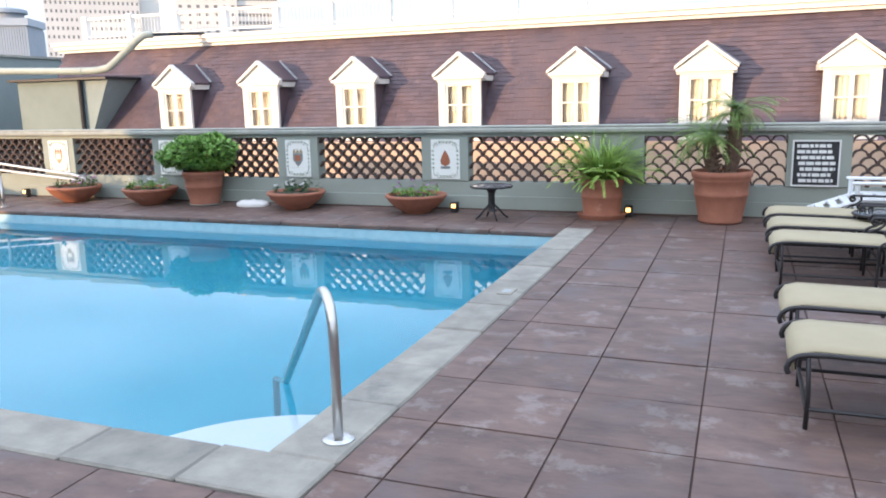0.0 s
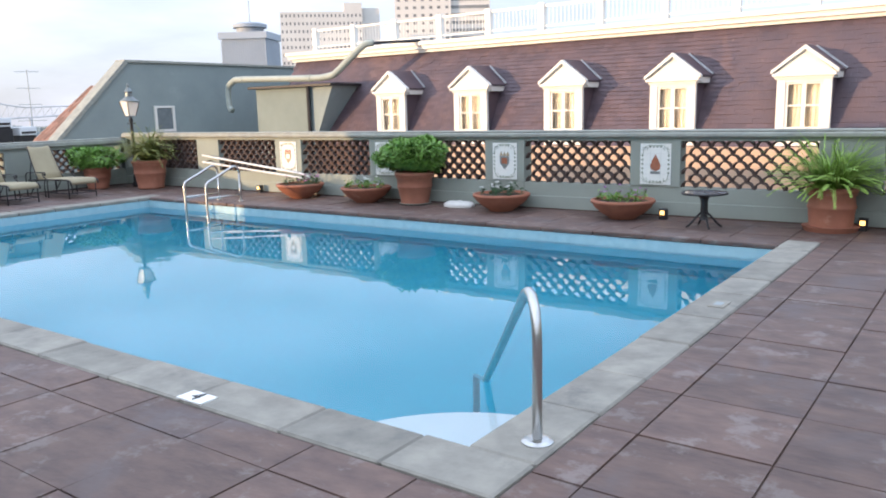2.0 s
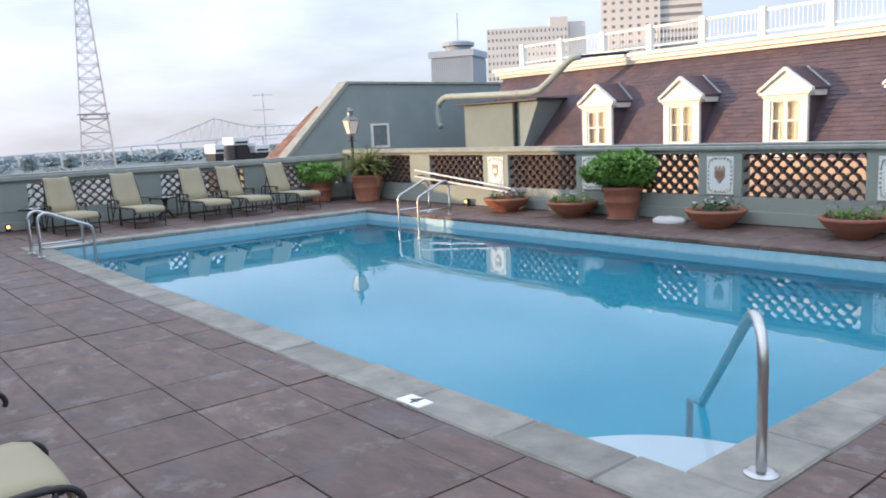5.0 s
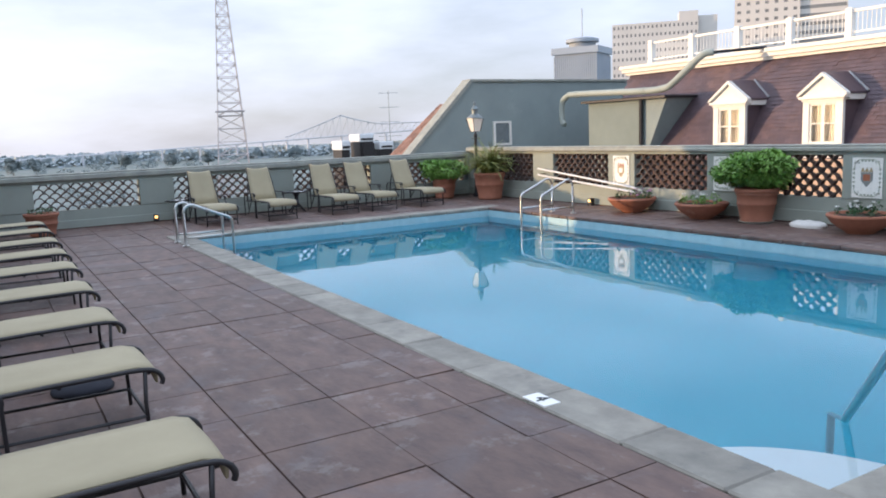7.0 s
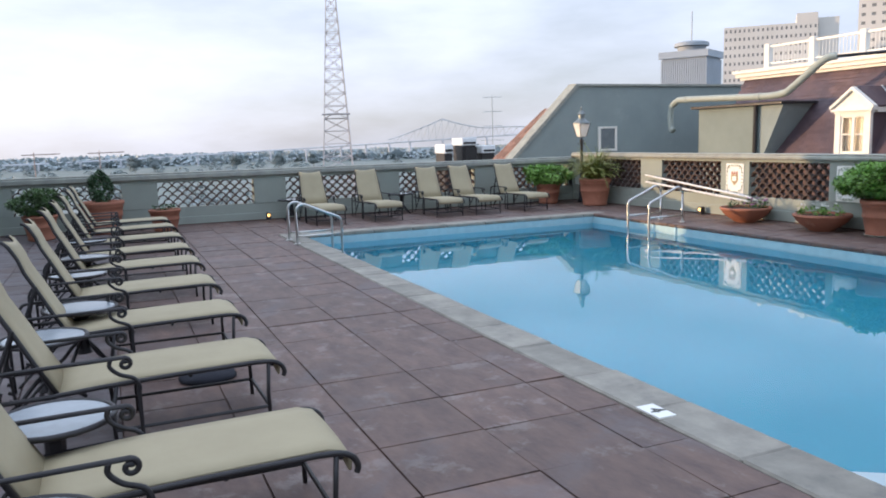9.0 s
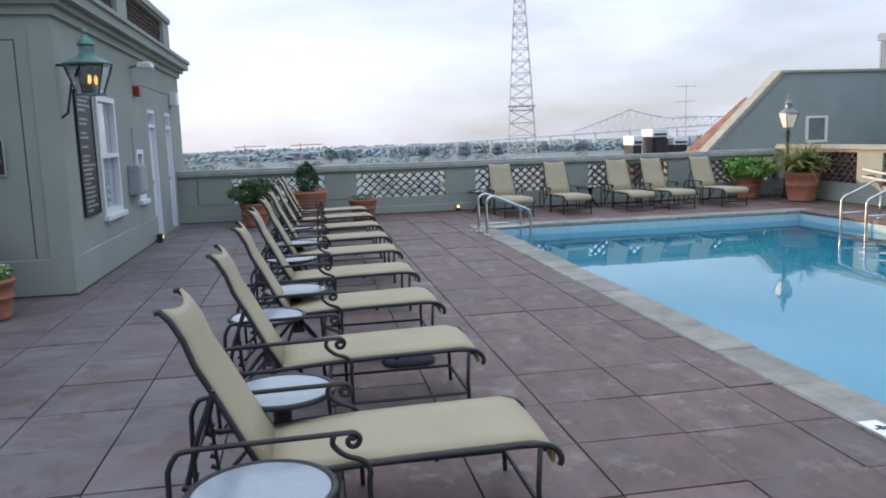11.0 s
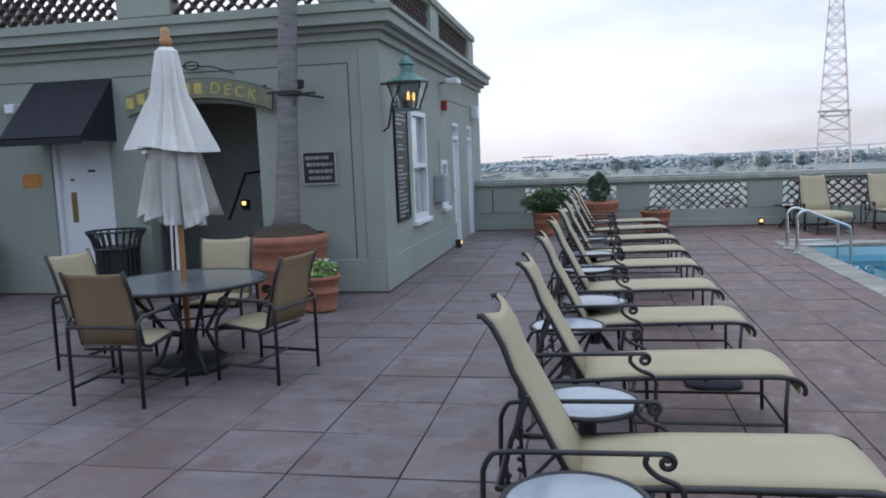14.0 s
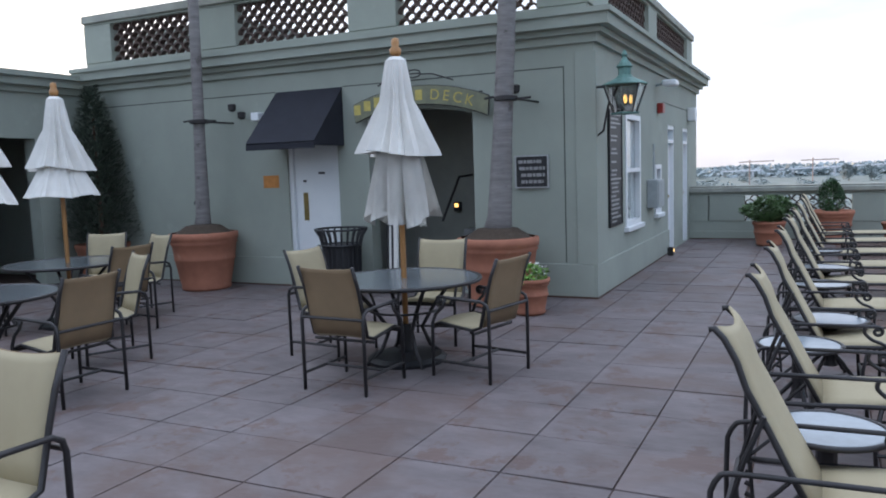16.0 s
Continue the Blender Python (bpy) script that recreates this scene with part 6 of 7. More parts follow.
for k, ch in enumerate("DECK"):
    y = -4.86 + 0.16 * k
    u = (y + 5.16) / 1.0
    text_mesh(ch, 0.19, M_SIGNLETTER, sg, pose(BX + 0.134, y, 2.585 - 0.19 * u * u, 90, 0, 90) @ pose(0, 0, 0, 0, 0, -math.degrees(0.4 * u) * 0.9), depth=0.002)
for k in range(7):
    y = -6.02 + 0.155 * k
    u = (y + 5.16) / 1.0
    z = 2.585 - 0.19 * u * u
    part("letter_bar", boxbm(BX + 0.130, BX + 0.134, y - 0.05, y + 0.05, z - 0.065, z + 0.065), M_SIGNLETTER, sg)

M_FRAMEGREY = mat("worn_grey_frame", (0.40, 0.41, 0.41), 0.6, scale=9)
M_FADED = mat("faded_grey_lettering", (0.34, 0.34, 0.335), 0.6, scale=9)
plaque("door_plaque", 0.40, 0.37, 4, pose(BX + 0.002, -3.615, 1.555, 0, 0, 90), "black wall plaque with four lines of pale lettering", M_FRAMEGREY, 0.22, M_FADED)
plaque("menu_board", 0.66, 1.46, 26, pose(-10.34, BY + 0.004, 1.56, 0, 0, 180), "tall black menu board with many lines of white lettering", M_BLACK, 0.21, M_FRAMEGREY)
nb = empty("orange_notice", pose(BX, -7.62, 1.52), "small faded orange paper notice on the wall", "notice")
part("paper", boxbm(0.001, 0.006, -0.14, 0.14, -0.09, 0.09), mat("orange_paper", (0.52, 0.22, 0.06), 0.8, scale=12), nb)


def house_window(name, a, b, z0, z1, label):
    w = empty(name, pose(0, 0, 0), label, "window", kind="structure")
    y = BY - 0.05
    bm = bmesh.new()
    t = 0.07
    for p_, q_, c, d in ((a, a + t, z0, z1), (b - t, b, z0, z1), (a + t, b - t, z0, z0 + t), (a + t, b - t, z1 - t, z1), (a + t, b - t, (z0 + z1) / 2 - 0.03, (z0 + z1) / 2 + 0.03)):
        box(bm, p_, q_, y - 0.05, y + 0.07, c, d)
    part("window_frame", bm, M_DOORWHITE, w)
    part("blind", boxbm(a + t, b - t, y - 0.04, y - 0.02, z0 + t, z1 - t), M_DOORWHITE, w, "white closed blind")
    part("pane", boxbm(a + t, b - t, y - 0.005, y + 0.001, z0 + t, z1 - t), M_PANE, w).visible_shadow = False
    part("window_sill", boxbm(a - 0.06, b + 0.06, y, BY + 0.07, z0 - 0.07, z0 - 0.002, bevel=0.008), M_DOORWHITE, w)
    return w


house_window("window_1", -11.95, -10.97, 0.74, 2.30, "tall white sash window with a closed blind")
house_window("window_2", -13.66, -13.14, 0.78, 1.58, "small white hatch window")
for i, (a, b) in enumerate(((-15.08, -14.40), (-16.74, -16.08))):
    d = empty("door_%d" % (i + 3), pose(0, 0, 0), "white panelled door with a transom light", "door", kind="structure")
    y = BY - 0.10
    bm = bmesh.new()
    for p_, q_, c, e in ((a, a + 0.06, 0.0, 2.26), (b - 0.06, b, 0.0, 2.26), (a + 0.06, b - 0.06, 2.20, 2.26), (a + 0.06, b - 0.06, 1.95, 2.01)):
        box(bm, p_, q_, y - 0.06, y + 0.09, c, e)
    part("door_frame", bm, M_DOORWHITE, d)
    leaf = part("door_leaf", boxbm(a + 0.06, b - 0.06, y - 0.02, y + 0.02, 0.01, 1.95, bevel=0.003), M_DOORWHITE, d)
    for c, e in ((0.15, 0.85), (1.0, 1.82)):
        part("door_panel", boxbm(a + 0.15, b - 0.15, y + 0.02, y + 0.032, c, e, bevel=0.006), M_DOORWHITE, d)
    part("transom_glass", boxbm(a + 0.06, b - 0.06, y - 0.005, y + 0.005, 2.01, 2.20), mat("pale_transom_glass", (0.5, 0.55, 0.58), 0.15, scale=5), d)
    part("door_handle", lathebm([(0.012, 0.0), (0.012, 0.04), (0.03, 0.05), (0.03, 0.07), (0.01, 0.08)], 12), M_BRASS, leaf).matrix_basis = pose(b - 0.12, y + 0.02, 1.0, -90, 0, 0)

M_METALBOX = mat("grey_enamel_box", (0.38, 0.42, 0.43), 0.5, 0.1, scale=5)
eb = empty("electrical_box", pose(-12.75, BY, 1.15), "grey enamelled electrical box with conduit", "electrical box")
part("cabinet", boxbm(-0.26, 0.26, 0.002, 0.17, -0.24, 0.20, bevel=0.012), M_METALBOX, eb)
part("cabinet_door", boxbm(-0.23, 0.23, 0.17, 0.182, -0.21, 0.17, bevel=0.005), M_METALBOX, eb)
part("conduit", tubebm([(0.0, 0.06, 0.20), (0.0, 0.06, 0.75)], 0.015, 8), M_METALBOX, eb)
fa = empty("fire_alarm", pose(-13.45, BY, 2.55), "red fire alarm bell with a white strobe", "alarm")
part("alarm_box", boxbm(-0.09, 0.09, 0.002, 0.10, -0.13, 0.03, bevel=0.01), mat("red_enamel", (0.34, 0.03, 0.025), 0.4, scale=8), fa)
fl_ = empty("flood_light", pose(-13.3, BY, 2.86), "pale twin flood light under the cornice", "light fixture")
part("arm", tubebm([(0, 0, 0), (0, 0.14, 0.02)], 0.02, 8), M_METALBOX, fl_)
part("lamp_head", boxbm(-0.16, 0.16, 0.12, 0.34, -0.03, 0.07, bevel=0.02), M_DOORWHITE, fl_)
wb = empty("wall_speaker", pose(-16.8, BY, 2.55), "small white wall speaker", "speaker")
part("speaker_box", boxbm(-0.12, 0.12, 0.002, 0.16, -0.13, 0.13, bevel=0.015), M_DOORWHITE, wb)
for y, z in ((-3.85, 2.55), (-8.22, 2.60), (-8.05, 2.48)):
    sp = empty("wall_spotlight", pose(BX, y, z), "small black adjustable wall spotlight", "light fixture", "wall spotlights")
    part("arm", tubebm([(0, 0, 0.0), (0.10, 0.02, 0.0), (0.16, 0.08, 0.05)], 0.013, 6), M_IRON, sp)
    part("lamp_head", lathebm([(0.02, -0.05), (0.055, -0.03), (0.06, 0.05), (0.04, 0.06)], 12, cx=0.18, cy=0.10), M_IRON, sp)
cm = empty("security_camera", pose(BX, -7.74, 2.46), "small white box camera beside the awning", "camera")
part("camera_body", boxbm(0.002, 0.16, -0.07, 0.07, -0.06, 0.06, bevel=0.012), M_DOORWHITE, cm)
tp = empty("wall_tap", pose(BX, -9.0, 1.25), "dark outdoor tap and bracket on the wall", "tap")
part("tap_body", tubebm([(0, 0, 0), (0.10, 0, 0), (0.12, 0, -0.04)], 0.018, 8), M_IRON, tp)
part("tap_plate", boxbm(0.0, 0.015, -0.09, 0.09, -0.03, 0.03), M_IRON, tp)
# dark strips whose colour stands for the shade in the wall's grooves
M_REVEAL = mat("shadowed_reveal", (0.09, 0.10, 0.09), 0.9, scale=6)
for y0, y1 in ((-11.3, -7.46), (-6.32, -3.2)):
    part("groove_shade_strip", boxbm(BX - 0.01, BX + 0.003, y0, y1, 2.785, 2.80), M_REVEAL, house)
part("groove_shade_strip", boxbm(-16.9, -13.9, BY - 0.01, BY + 0.003, 2.62, 2.635), M_REVEAL, house)
part("groove_shade_strip", boxbm(BX - 0.01, BX + 0.003, -3.205, -3.19, 0.43, 2.80), M_REVEAL, house)
part("corner_pier", boxbm(BX, BX + 0.03, -3.05, BY + 0.03, 0.42, HZ - 0.1, bevel=0.004), M_STUCCO, house)
part("corner_pier", boxbm(-9.85, BX, BY, BY + 0.03, 0.42, HZ - 0.1, bevel=0.004), M_STUCCO, house)

# waste bin
bn = empty("waste_bin", pose(-8.95, -6.18, 0), "black slatted steel waste bin with a flared top", "bin")
part("liner", lathebm([(0.22, 0.03), (0.23, 0.66)], 20), M_BLACK, bn)
for k in range(22):
    a = 2 * math.pi * k / 22
    c, s_ = math.cos(a), math.sin(a)
    part("slat", tubebm([(0.24 * c, 0.24 * s_, 0.03), (0.25 * c, 0.25 * s_, 0.62), (0.29 * c, 0.29 * s_, 0.78), (0.34 * c, 0.34 * s_, 0.86)], 0.016, 4, 0.4), M_BLACK, bn)
for r, z in ((0.25, 0.04), (0.265, 0.66), (0.345, 0.87)):
    part("hoop", tubebm([(r * math.cos(2 * math.pi * k / 28), r * math.sin(2 * math.pi * k / 28), z) for k in range(29)], 0.016, 6), M_BLACK, bn)
gp = empty("folded_parasol", pose(-9.1, -5.55, 0), "folded black and white striped parasol leaning by the doorway", "parasol")
for k in range(4):
    part("fold", tubebm([(0.03 * k, 0.05 * k, 0.03), (-0.08 + 0.03 * k, 0.05 * k, 1.35)], 0.035, 8), M_CANVAS if k % 2 else M_BLACK, gp)

# depth marks set in the coping
for x, y, ch, rz in ((-3.68, 2.705, "4", 0), (-1.86, 6.15, "", 90)):
    dm = empty("depth_marker", pose(x, y, 0.022, 0, 0, rz), "white ceramic depth marker tile in the coping", "depth marker")
    part("tile", boxbm(-0.105, 0.105, -0.06, 0.06, -0.012, 0.0, bevel=0.002), M_TILEWHITE if ch else M_COPING, dm)
    if ch:
        text_mesh(ch, 0.14, M_BLACK, dm, pose(0.0, 0.0, 0.002), depth=0.001)
    else:
        part("mark", boxbm(-0.05, 0.05, -0.03, 0.03, 0.0, 0.002), M_METALBOX, dm)

# ---- the city beyond ----
GZ = -42.0
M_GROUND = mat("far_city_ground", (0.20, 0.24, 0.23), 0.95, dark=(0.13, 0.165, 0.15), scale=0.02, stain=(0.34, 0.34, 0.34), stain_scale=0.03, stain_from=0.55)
bm = bmesh.new()
bm.faces.new([bm.verts.new(p) for p in ((-4800, -4800, GZ), (4800, -4800, GZ), (4800, 4800, GZ), (-4800, 4800, GZ))])
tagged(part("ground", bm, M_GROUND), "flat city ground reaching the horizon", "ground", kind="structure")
bm = bmesh.new()
for x0, x1, y0, y1 in ((WX - 0.22, EX, SY, NY + 0.22),):
    box(bm, x0, x1, y0, y1, GZ, -1.6)
tagged(part("wall_hotel_block", bm, M_CONCRETE), "plain block of the building under the roof deck", "building", kind="structure")
M_RIVER = mat("grey_river_water", (0.30, 0.34, 0.37), 0.25, scale=0.01)
bm = bmesh.new()
bm.faces.new([bm.verts.new(p) for p in ((-420, -900, GZ + 0.3), (-230, -900, GZ + 0.3), (-260, 300, GZ + 0.3), (-700, 1500, GZ + 0.3), (-1100, 1500, GZ + 0.3), (-560, 300, GZ + 0.3))])
tagged(part("water_river", bm, M_RIVER), "wide grey river", "river", kind="structure")


def at_az(az, dist, z=0.0):
    a = radians(az)
    return Vector((dist * math.sin(a), dist * math.cos(a), z))


# low roofs and far trees
rr = random.Random(77)
# roof colour kept grey-blue and even to stand for haze
M_ROOFS = mat("hazed_city_roofs", (0.27, 0.295, 0.31), 0.8, dark=(0.23, 0.25, 0.26), scale=0.05, vary=0.25, island=True)
v, f = [], []
for _ in range(900):
    az, d = rr.uniform(-112, -52), 220 + 2300 * rr.random() ** 1.6
    c = at_az(az, d)
    w, l, h = rr.uniform(4, 11) * (1 + d / 500), rr.uniform(5, 14) * (1 + d / 500), rr.uniform(4, 11)
    if d < 130:
        h = rr.uniform(4, 9)
    b = len(v)
    v += [(c.x + sx * w, c.y + sy * l, GZ + z) for z in (0, h) for sy in (-1, 1) for sx in (-1, 1)]
    v += [(c.x - w, c.y, GZ + h + w * 0.10), (c.x + w, c.y, GZ + h + w * 0.10)]
    f += [(b + i for i in q) for q in ((0, 1, 5, 4), (2, 6, 7, 3), (0, 4, 8, 6, 2), (1, 3, 7, 9, 5), (4, 5, 9, 8), (6, 8, 9, 7))]
me = bpy.data.meshes.new("city_roofs")
me.from_pydata(v, [], [tuple(q) for q in f])
tagged(part("city_roofs", me, M_ROOFS), "low roofs of the riverside town, greyed for haze", "houses", kind="stuff")
# leaf green lifted towards grey, the haze of distance put into the colour
M_FARLEAF = leaf_mat("haze_greyed_tree_green", (0.29, 0.34, 0.34), (0.25, 0.30, 0.30), 0.10)


def grove(name, spots, leaves, m, label, cat="trees"):
    s = Soup()
    for c, r, h in spots:
        for _ in range(leaves):
            d = Vector((rr.gauss(0, 1), rr.gauss(0, 1), rr.gauss(0, 0.8))).normalized() * rr.uniform(0.5, 1.0)
            p = Vector((c.x + d.x * r, c.y + d.y * r, c.z + h * 0.6 + d.z * h * 0.42))
            s.leaf(p, d + Vector((0, 0, rr.uniform(-0.3, 0.6))), Vector((rr.uniform(-0.4, 0.4), rr.uniform(-0.4, 0.4), 1.0)), r * 0.28, r * 0.14)
        s.leaf(Vector((c.x, c.y, c.z)), Vector((0, 0, 1)), Vector((0, 1, 0)), h * 0.6, r * 0.06)
    me = bpy.data.meshes.new(name)
    me.from_pydata(s.v, [], s.f)
    return tagged(part(name, me, m), label, cat, kind="stuff")


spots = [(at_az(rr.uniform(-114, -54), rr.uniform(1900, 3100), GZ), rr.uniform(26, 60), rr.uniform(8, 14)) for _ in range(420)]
# these woods carry their haze as a pale blue-grey leaf colour
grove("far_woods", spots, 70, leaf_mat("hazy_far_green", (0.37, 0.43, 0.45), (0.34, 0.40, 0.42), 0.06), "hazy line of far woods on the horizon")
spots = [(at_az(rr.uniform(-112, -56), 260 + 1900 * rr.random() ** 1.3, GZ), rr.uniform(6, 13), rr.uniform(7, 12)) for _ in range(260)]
grove("town_trees", spots, 110, M_FARLEAF, "haze-greyed trees among the riverside roofs")
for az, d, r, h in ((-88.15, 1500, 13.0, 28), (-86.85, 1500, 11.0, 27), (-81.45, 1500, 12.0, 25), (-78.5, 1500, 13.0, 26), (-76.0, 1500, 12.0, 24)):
    th = empty("tall_tree", Matrix.Translation(at_az(az, d, GZ)), "rounded haze-greyed tree standing above the riverside roofs", "tree", "tall riverside trees")
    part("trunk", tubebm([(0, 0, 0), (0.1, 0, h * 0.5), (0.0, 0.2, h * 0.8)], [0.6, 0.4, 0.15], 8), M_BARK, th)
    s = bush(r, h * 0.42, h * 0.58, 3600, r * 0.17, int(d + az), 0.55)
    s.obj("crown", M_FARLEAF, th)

# lattice mast
# the mast's paint is paled to stand for haze
M_MAST = mat("hazed_grey_red_mast_steel", (0.62, 0.57, 0.57), 0.6, 0.1, scale=0.4)
mast = empty("lattice_mast", Matrix.Translation(at_az(-74.28, 240, GZ)) @ pose(0, 0, 0, 0, 0, 75), "tall steel lattice transmission mast", "mast")
TOPZ, LEV = 106.0, 30


def half_w(z):
    return 6.6 - 0.0605 * z


lev = [TOPZ * (1 - (1 - k / LEV) ** 1.15) for k in range(LEV + 1)]
for i in range(4):
    sx, sy = ((-1, -1), (1, -1), (1, 1), (-1, 1))[i]
    part("corner_leg", tubebm([(sx * half_w(z), sy * half_w(z), z) for z in lev], 0.17, 6), M_MAST, mast)
    bm = bmesh.new()
    ex, ey = ((1, -1), (1, 1), (-1, 1), (-1, -1))[i]
    for a, b in zip(lev, lev[1:]):
        wa, wb = half_w(a), half_w(b)
        tube(bm, [(sx * wa, sy * wa, a), (ex * wb, ey * wb, b)], 0.075, 4)
        tube(bm, [(ex * wa, ey * wa, a), (sx * wb, sy * wb, b)], 0.075, 4)
        tube(bm, [(sx * wb, sy * wb, b), (ex * wb, ey * wb, b)], 0.10, 4)
    tagged(part("bracing", bm, M_MAST, mast), kind="stuff")
bm = bmesh.new()
for z in (52,):
    w = half_w(z) + 0.7
    box(bm, -w, w, -w, w, z, z + 0.25)
part("platform_deck", bm, M_MAST, mast)

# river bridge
# steel colour lightened in place of haze over the river
M_BRIDGE = mat("haze_paled_bridge_steel", (0.66, 0.67, 0.70), 0.8, 0.0, scale=0.05)
BD = 1900.0
bridge = empty("river_bridge", pose(0, 0, 0), "long steel cantilever bridge over the river", "bridge")


def bpt(az, el, off=0.0):
    return at_az(az, BD + off, 1.5 + BD * math.tan(radians(el)))


def deck_el(az):
    u = (az + 95) / 35.0
    return -0.86 + 1.14 * min(max(u, 0), 1.2) ** 1.25 if az < -60 else 0.30


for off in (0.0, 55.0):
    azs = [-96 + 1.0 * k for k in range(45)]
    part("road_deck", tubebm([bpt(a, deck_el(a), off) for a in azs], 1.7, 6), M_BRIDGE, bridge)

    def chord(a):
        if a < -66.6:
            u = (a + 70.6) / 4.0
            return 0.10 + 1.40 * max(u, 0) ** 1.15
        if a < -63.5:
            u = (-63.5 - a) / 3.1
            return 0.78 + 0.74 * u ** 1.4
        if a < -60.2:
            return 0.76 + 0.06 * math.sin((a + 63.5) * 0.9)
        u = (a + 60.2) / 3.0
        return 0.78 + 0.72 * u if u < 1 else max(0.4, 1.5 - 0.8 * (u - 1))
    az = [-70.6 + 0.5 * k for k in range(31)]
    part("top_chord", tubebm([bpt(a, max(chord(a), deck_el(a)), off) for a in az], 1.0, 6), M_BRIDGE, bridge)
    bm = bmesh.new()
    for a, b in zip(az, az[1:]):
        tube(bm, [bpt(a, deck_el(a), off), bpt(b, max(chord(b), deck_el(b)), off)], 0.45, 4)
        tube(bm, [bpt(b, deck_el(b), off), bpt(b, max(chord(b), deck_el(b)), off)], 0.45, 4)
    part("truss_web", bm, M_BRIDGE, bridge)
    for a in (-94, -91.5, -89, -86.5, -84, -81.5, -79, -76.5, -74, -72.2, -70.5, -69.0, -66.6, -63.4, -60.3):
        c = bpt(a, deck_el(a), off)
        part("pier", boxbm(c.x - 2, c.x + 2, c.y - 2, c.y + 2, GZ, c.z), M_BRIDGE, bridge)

# cranes on the far bank
M_CRANE = mat("rusty_crane_steel", (0.40, 0.30, 0.27), 0.7, scale=0.1)
for az in (-94.2, -90.3):
    c = at_az(az, 1100, GZ)
    th = empty("tower_crane", Matrix.Translation(c) @ pose(0, 0, 0, 0, 0, 80), "distant tower crane on the far bank", "crane", "far cranes")
    part("crane_tower", tubebm([(0, 0, 0), (0, 0, 42)], 0.6, 4), M_CRANE, th)
    part("jib", tubebm([(-14, 0, 39.0), (30, 0, 39.6)], 0.65, 4), M_CRANE, th)

# aerial and plant on a near roof
nr = empty("neighbour_roof", pose(0, 0, 0), "low neighbouring roof seen past the parapet", "building")
part("roof_slab", boxbm(-60, -30, 2, 40, GZ, -3.2), M_CONCRETE, nr)
ae = empty("aerial_mast", Matrix.Translation((-40, 20.25, -3.2)), "thin aerial mast with cross arms", "aerial")
part("mast", tubebm([(0, 0, 0), (0, 0, 7.2)], 0.022, 6), M_METALBOX, ae)
for z, w in ((7.1, 0.5), (6.3, 0.5), (5.5, 0.5), (4.7, 0.6)):
    part("cross_arm", tubebm([(-w * 0.4, -w, z), (w * 0.4, w, z)], 0.014, 5), M_METALBOX, ae)
for y, z, w, h, l in ((17.2, 1.35, 0.26, 0.5, "pale"), (18.45, 1.75, 0.45, 0.42, "pale"), (19.65, 1.3, 0.42, 0.42, "pale"), (18.55, 0.95, 0.36, 0.7, "dark")):
    ac = empty("rooftop_unit", pose(-40, y, z - 0.5), "sunlit boxy ventilation unit on the next roof", "ventilation unit", "rooftop units")
    part("casing", boxbm(-0.7, 0.7, -w, w, 0, h, bevel=0.03), M_DOORWHITE if l == "pale" else M_IRON, ac)
    part("louvre", boxbm(0.70, 0.72, -w * 0.8, w * 0.8, 0.08, h * 0.45), M_IRON, ac)
    part("stand", boxbm(-0.6, 0.6, -w * 0.9, w * 0.9, -3.2 - z + 0.5, 0), M_IRON, ac)

# ---- tower blocks ----
M_TOWER = mat("cream_tower_concrete", (0.72, 0.68, 0.62), 0.8, dark=(0.62, 0.58, 0.53), scale=0.03)
M_TOWERB = mat("grey_blue_tower_cladding", (0.36, 0.41, 0.46), 0.6, dark=(0.30, 0.35, 0.40), scale=0.05)
M_TOWERGLASS = mat("dark_tower_glass", (0.27, 0.27, 0.26), 0.2, scale=0.1)


def tower(az0, az1, el_top, dist, floors, bays, label, m, turn=0.0, extra=0):
    """A block across a span of bearings, with a grid of recessed windows on its two seen faces."""
    a, b = at_az(az0, dist), at_az(az1, dist)
    mid = (a + b) / 2
    w = (b - a).length
    h = 1.5 + dist * math.tan(radians(el_top)) - GZ
    ang = math.degrees(math.atan2((b - a).y, (b - a).x)) + turn
    th = empty("tower_block", Matrix.Translation((mid.x, mid.y, GZ)) @ pose(0, 0, 0, 0, 0, ang), label, "building")
    dep = w * 0.45
    part("tower_wall", boxbm(-w / 2, w / 2, 0.5, dep, 0, h), m, th)
    part("glass_face", boxbm(-w / 2 + 0.3, w / 2 - 0.3, 0.25, 0.5, 0, h - 0.5), M_TOWERGLASS, th)
    fh, bw = h / floors, w / bays
    for j in range(floors + 1):
        part("floor_band", boxbm(-w / 2, w / 2, 0, 0.3, max(0, j * fh - fh * 0.31), min(h, j * fh + fh * 0.31)), m, th)
    for i in range(bays + 1):
        x = -w / 2 + i * bw
        part("mullion", boxbm(max(-w / 2, x - bw * 0.30), min(w / 2, x + bw * 0.30), 0.02, 0.31, 0, h), m, th)
    for j in range(floors):
        part("side_window", boxbm(w / 2, w / 2 + 0.1, 1, dep - 1, j * fh + fh * 0.3, j * fh + fh * 0.75), M_TOWERGLASS, th)
    return th, w, h, dep


th, w, h, dep = tower(-47.03, -41.3, 6.9, 420, 24, 20, "cream concrete hotel tower with a grid of windows", M_TOWER)
part("plant_room", boxbm(w * 0.28, w * 0.5, 1, dep, h, h + 4.5), M_TOWER, th)
part("wing", boxbm(w * 0.5, w * 0.72, 3, dep, 0, h + 2), M_TOWER, th)
th, w, h, dep = tower(-39.0, -35.0, 12.5, 460, 34, 7, "pale tower block with dark window bands", M_TOWER)
part("wing", boxbm(w * 0.5, w * 1.2, 2, dep, 0, h - 24), M_TOWER, th)
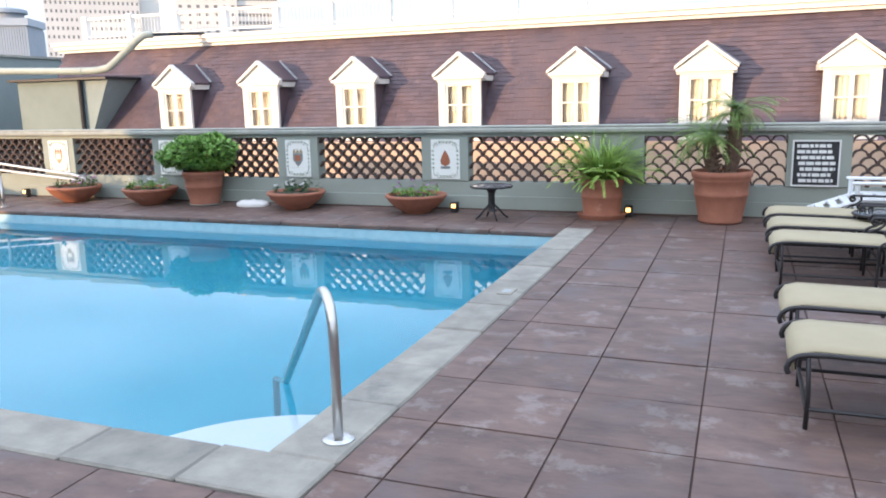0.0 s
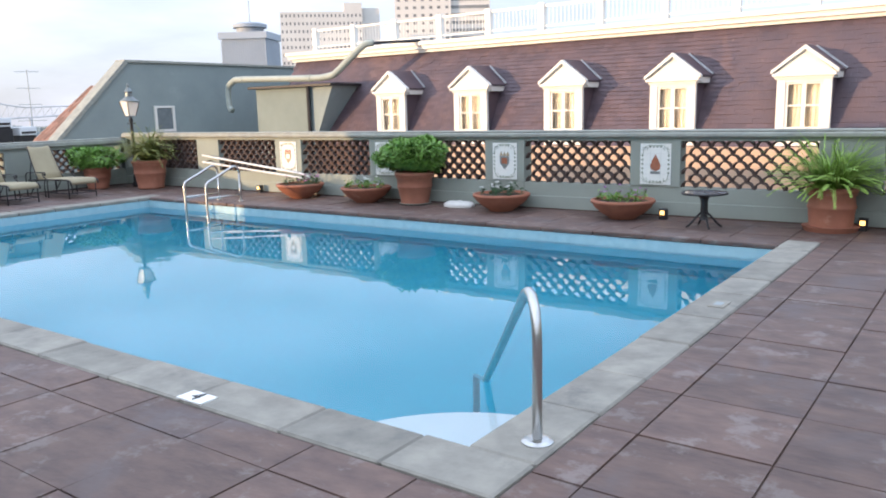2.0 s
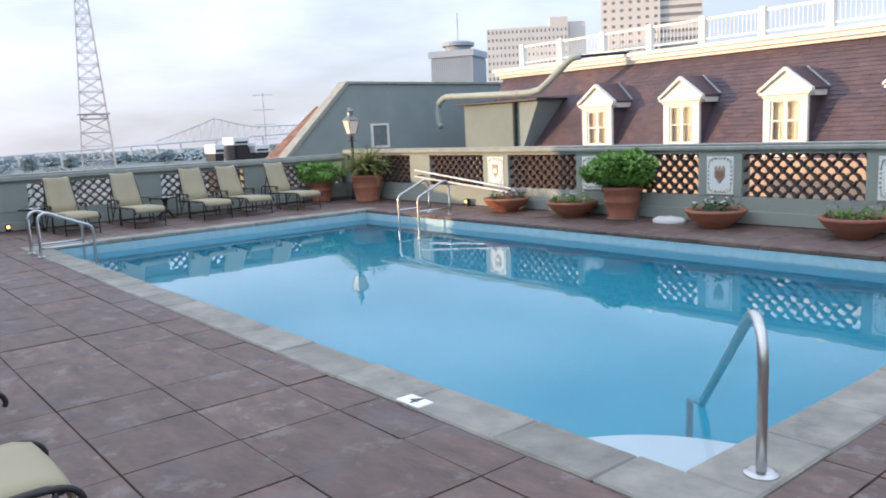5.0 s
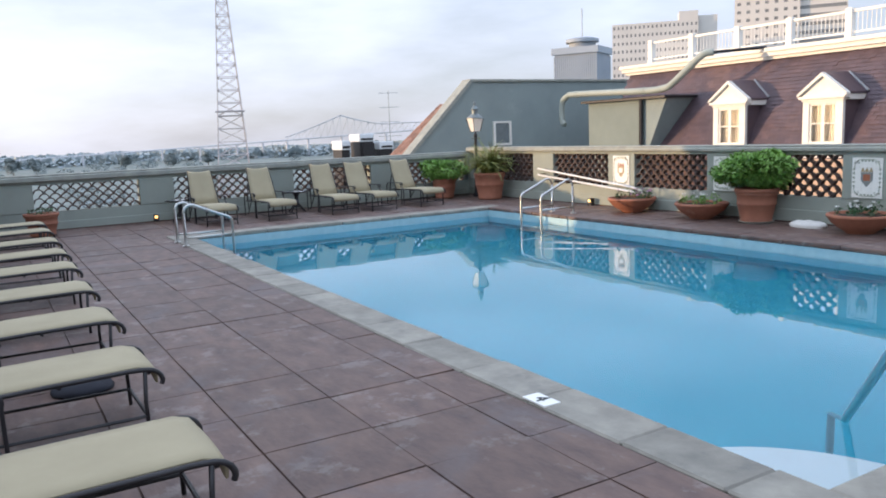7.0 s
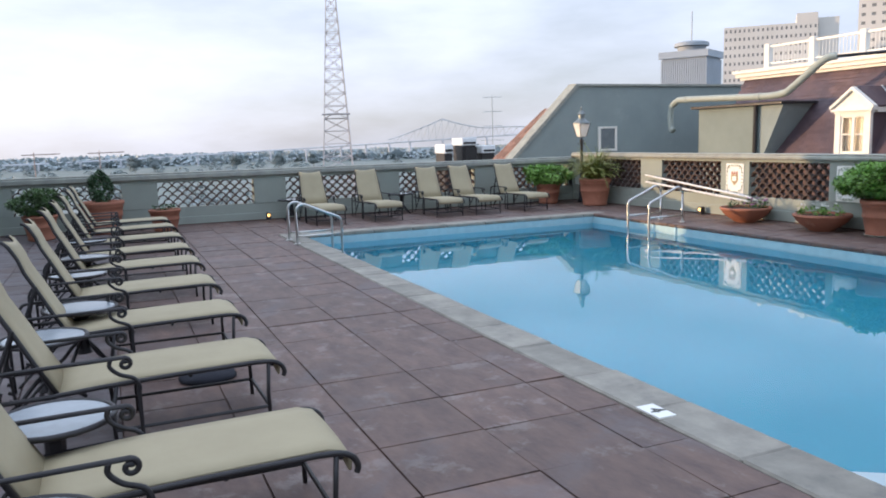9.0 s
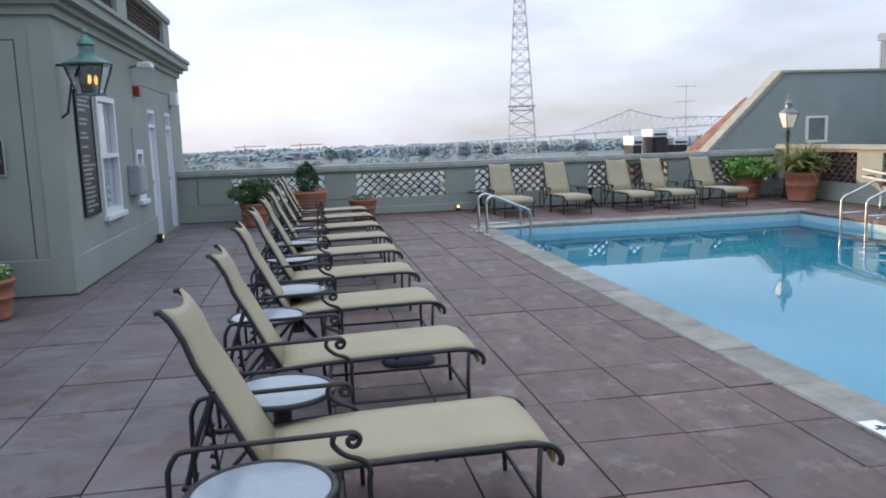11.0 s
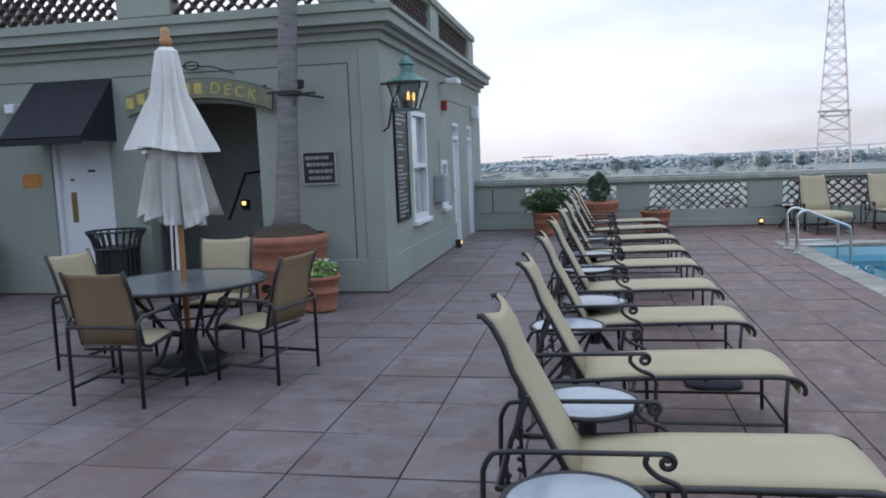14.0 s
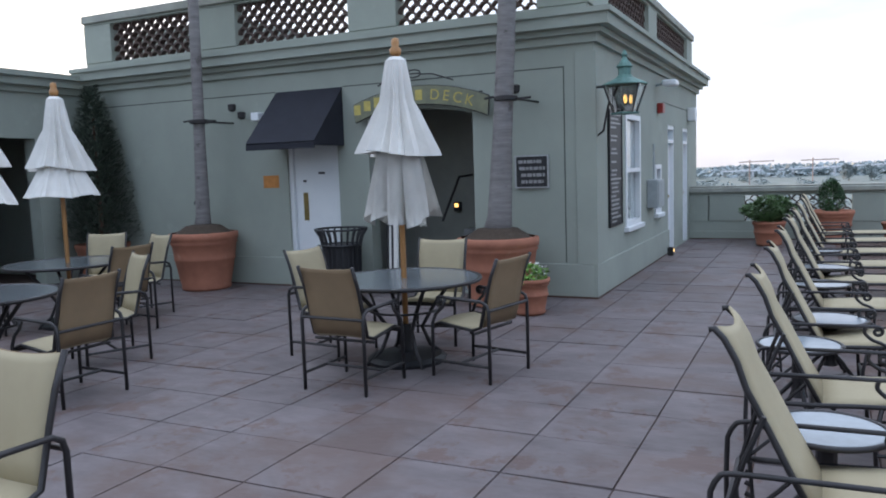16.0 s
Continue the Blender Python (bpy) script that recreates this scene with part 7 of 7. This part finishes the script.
for j in range(26):
    part("window_band", boxbm(w * 0.5, w * 1.18, 1.8, 2.0, j * h / 34 + 1.5, j * h / 34 + 3.2), M_TOWERGLASS, th)

rt = empty("round_topped_tower", Matrix.Translation(at_az(-49.1, 520, GZ)) @ pose(0, 0, 0, 0, 0, 30), "grey-blue tower with ribbed walls and a round crown", "building")
hh = 1.5 + 520 * math.tan(radians(5.44)) - GZ
part("shaft", boxbm(-13.6, 13.6, -13.6, 13.6, 0, hh), M_TOWERB, rt)
bm = bmesh.new()
for k in range(21):
    u = -13.6 + 27.2 * k / 20
    for s_ in (-1, 1):
        box(bm, u - 0.45, u + 0.45, *sorted((s_ * 13.6, s_ * 14.2)), 0, hh - 5)
        box(bm, *sorted((s_ * 13.6, s_ * 14.2)), u - 0.45, u + 0.45, 0, hh - 5)
part("ribs", bm, M_TOWERB, rt)
part("cornice", boxbm(-15.3, 15.3, -15.3, 15.3, hh - 4, hh), M_TOWERB, rt)
part("crown", lathebm([(8.5, hh), (8.5, hh + 3.2), (10.5, hh + 3.6), (10.5, hh + 5.6), (7.5, hh + 6.6)], 28), M_TOWERB, rt)
part("spire", tubebm([(0, 0, hh + 6), (0, 0, hh + 25)], 0.3, 6), M_METALBOX, rt)

# ---- pavers ----
rr = random.Random(9)
paver_shapes = []
for k in range(5):
    bm = boxbm(-0.5, 0.5, -0.5, 0.5, -0.045, 0.0)
    top = [v_ for v_ in bm.verts if v_.co.z > -0.01]
    for v_ in top:
        v_.co.x *= 0.993
        v_.co.y *= 0.993
        v_.co.z += rr.uniform(-0.002, 0.002)
    for m in (M_PAVER, M_PAVER_GREY):
        paver_shapes.append(mesh_of(bm.copy(), "paver"))
        paver_shapes[-1].materials.append(m)
    bm.free()
cells = []
gx = [PX0 + PXP * k for k in range(-30, 14)]
gy = [PY0 + PYP * k for k in range(-19, 20)]


def cut_cells():
    for xa, xb in zip(gx, gx[1:]):
        for ya, yb in zip(gy, gy[1:]):
            xa_, xb_, ya_, yb_ = max(xa, WX), min(xb, EX), max(ya, SY), min(yb, NY)
            if xb_ - xa_ < 0.05 or yb_ - ya_ < 0.05:
                continue
            if xb_ <= BX + 0.01 and yb_ <= BY + 0.01:
                continue
            pieces = [(xa_, xb_, ya_, yb_)]
            out = []
            for x0, x1, y0, y1 in pieces:
                if x0 >= ox1 or x1 <= ox0 or y0 >= oy1 or y1 <= oy0:
                    out.append((x0, x1, y0, y1))
                    continue
                if x0 < ox0:
                    out.append((x0, ox0, y0, y1))
                if x1 > ox1:
                    out.append((ox1, x1, y0, y1))
                cx0, cx1 = max(x0, ox0), min(x1, ox1)
                if y0 < oy0:
                    out.append((cx0, cx1, y0, oy0))
                if y1 > oy1:
                    out.append((cx0, cx1, oy1, y1))
            for q in out:
                if q[1] - q[0] > 0.04 and q[3] - q[2] > 0.04:
                    yield q


count = 0
field = {False: ([], []), True: ([], [])}
GREY_Y = -0.2                                 # the pavers south of this line are grey
for x0, x1, y0, y1 in cut_cells():
    cx, cy = (x0 + x1) / 2, (y0 + y1) / 2
    z = rr.uniform(-0.003, 0.003)
    wx, wy = x1 - x0 - 0.006, y1 - y0 - 0.006
    near = (-9.0 < cx < 1.0 and 0.5 < cy < 6.0) or (-7.6 < cx < -2.0 and -5.5 < cy <= 0.5)
    if near and count < 300:
        count += 1
        ob = new("paver", paver_shapes[2 * rr.randrange(5) + (cy < GREY_Y)])
        ob.parent = deck
        ob.matrix_basis = Matrix.Translation((cx, cy, z)) @ Matrix.Diagonal((wx, wy, 1, 1))
    else:
        fv, ff = field[cy < GREY_Y]
        b = len(fv)
        a_, b_, c_, d_ = cx - wx / 2, cx + wx / 2, cy - wy / 2, cy + wy / 2
        e = 0.004
        fv += [(a_, c_, -0.04), (b_, c_, -0.04), (b_, d_, -0.04), (a_, d_, -0.04)] + [(a_ + e, c_ + e, z), (b_ - e, c_ + e, z), (b_ - e, d_ - e, z), (a_ + e, d_ - e, z)]
        ff += [(b + 4, b + 5, b + 6, b + 7), (b, b + 1, b + 5, b + 4), (b + 1, b + 2, b + 6, b + 5), (b + 2, b + 3, b + 7, b + 6), (b + 3, b, b + 4, b + 7)]
for grey, (fv, ff) in field.items():
    me = bpy.data.meshes.new("pavers")
    me.from_pydata(fv, [], ff)
    tagged(part("pavers", me, paver_mat("paver_field", True, grey), deck), kind="stuff")
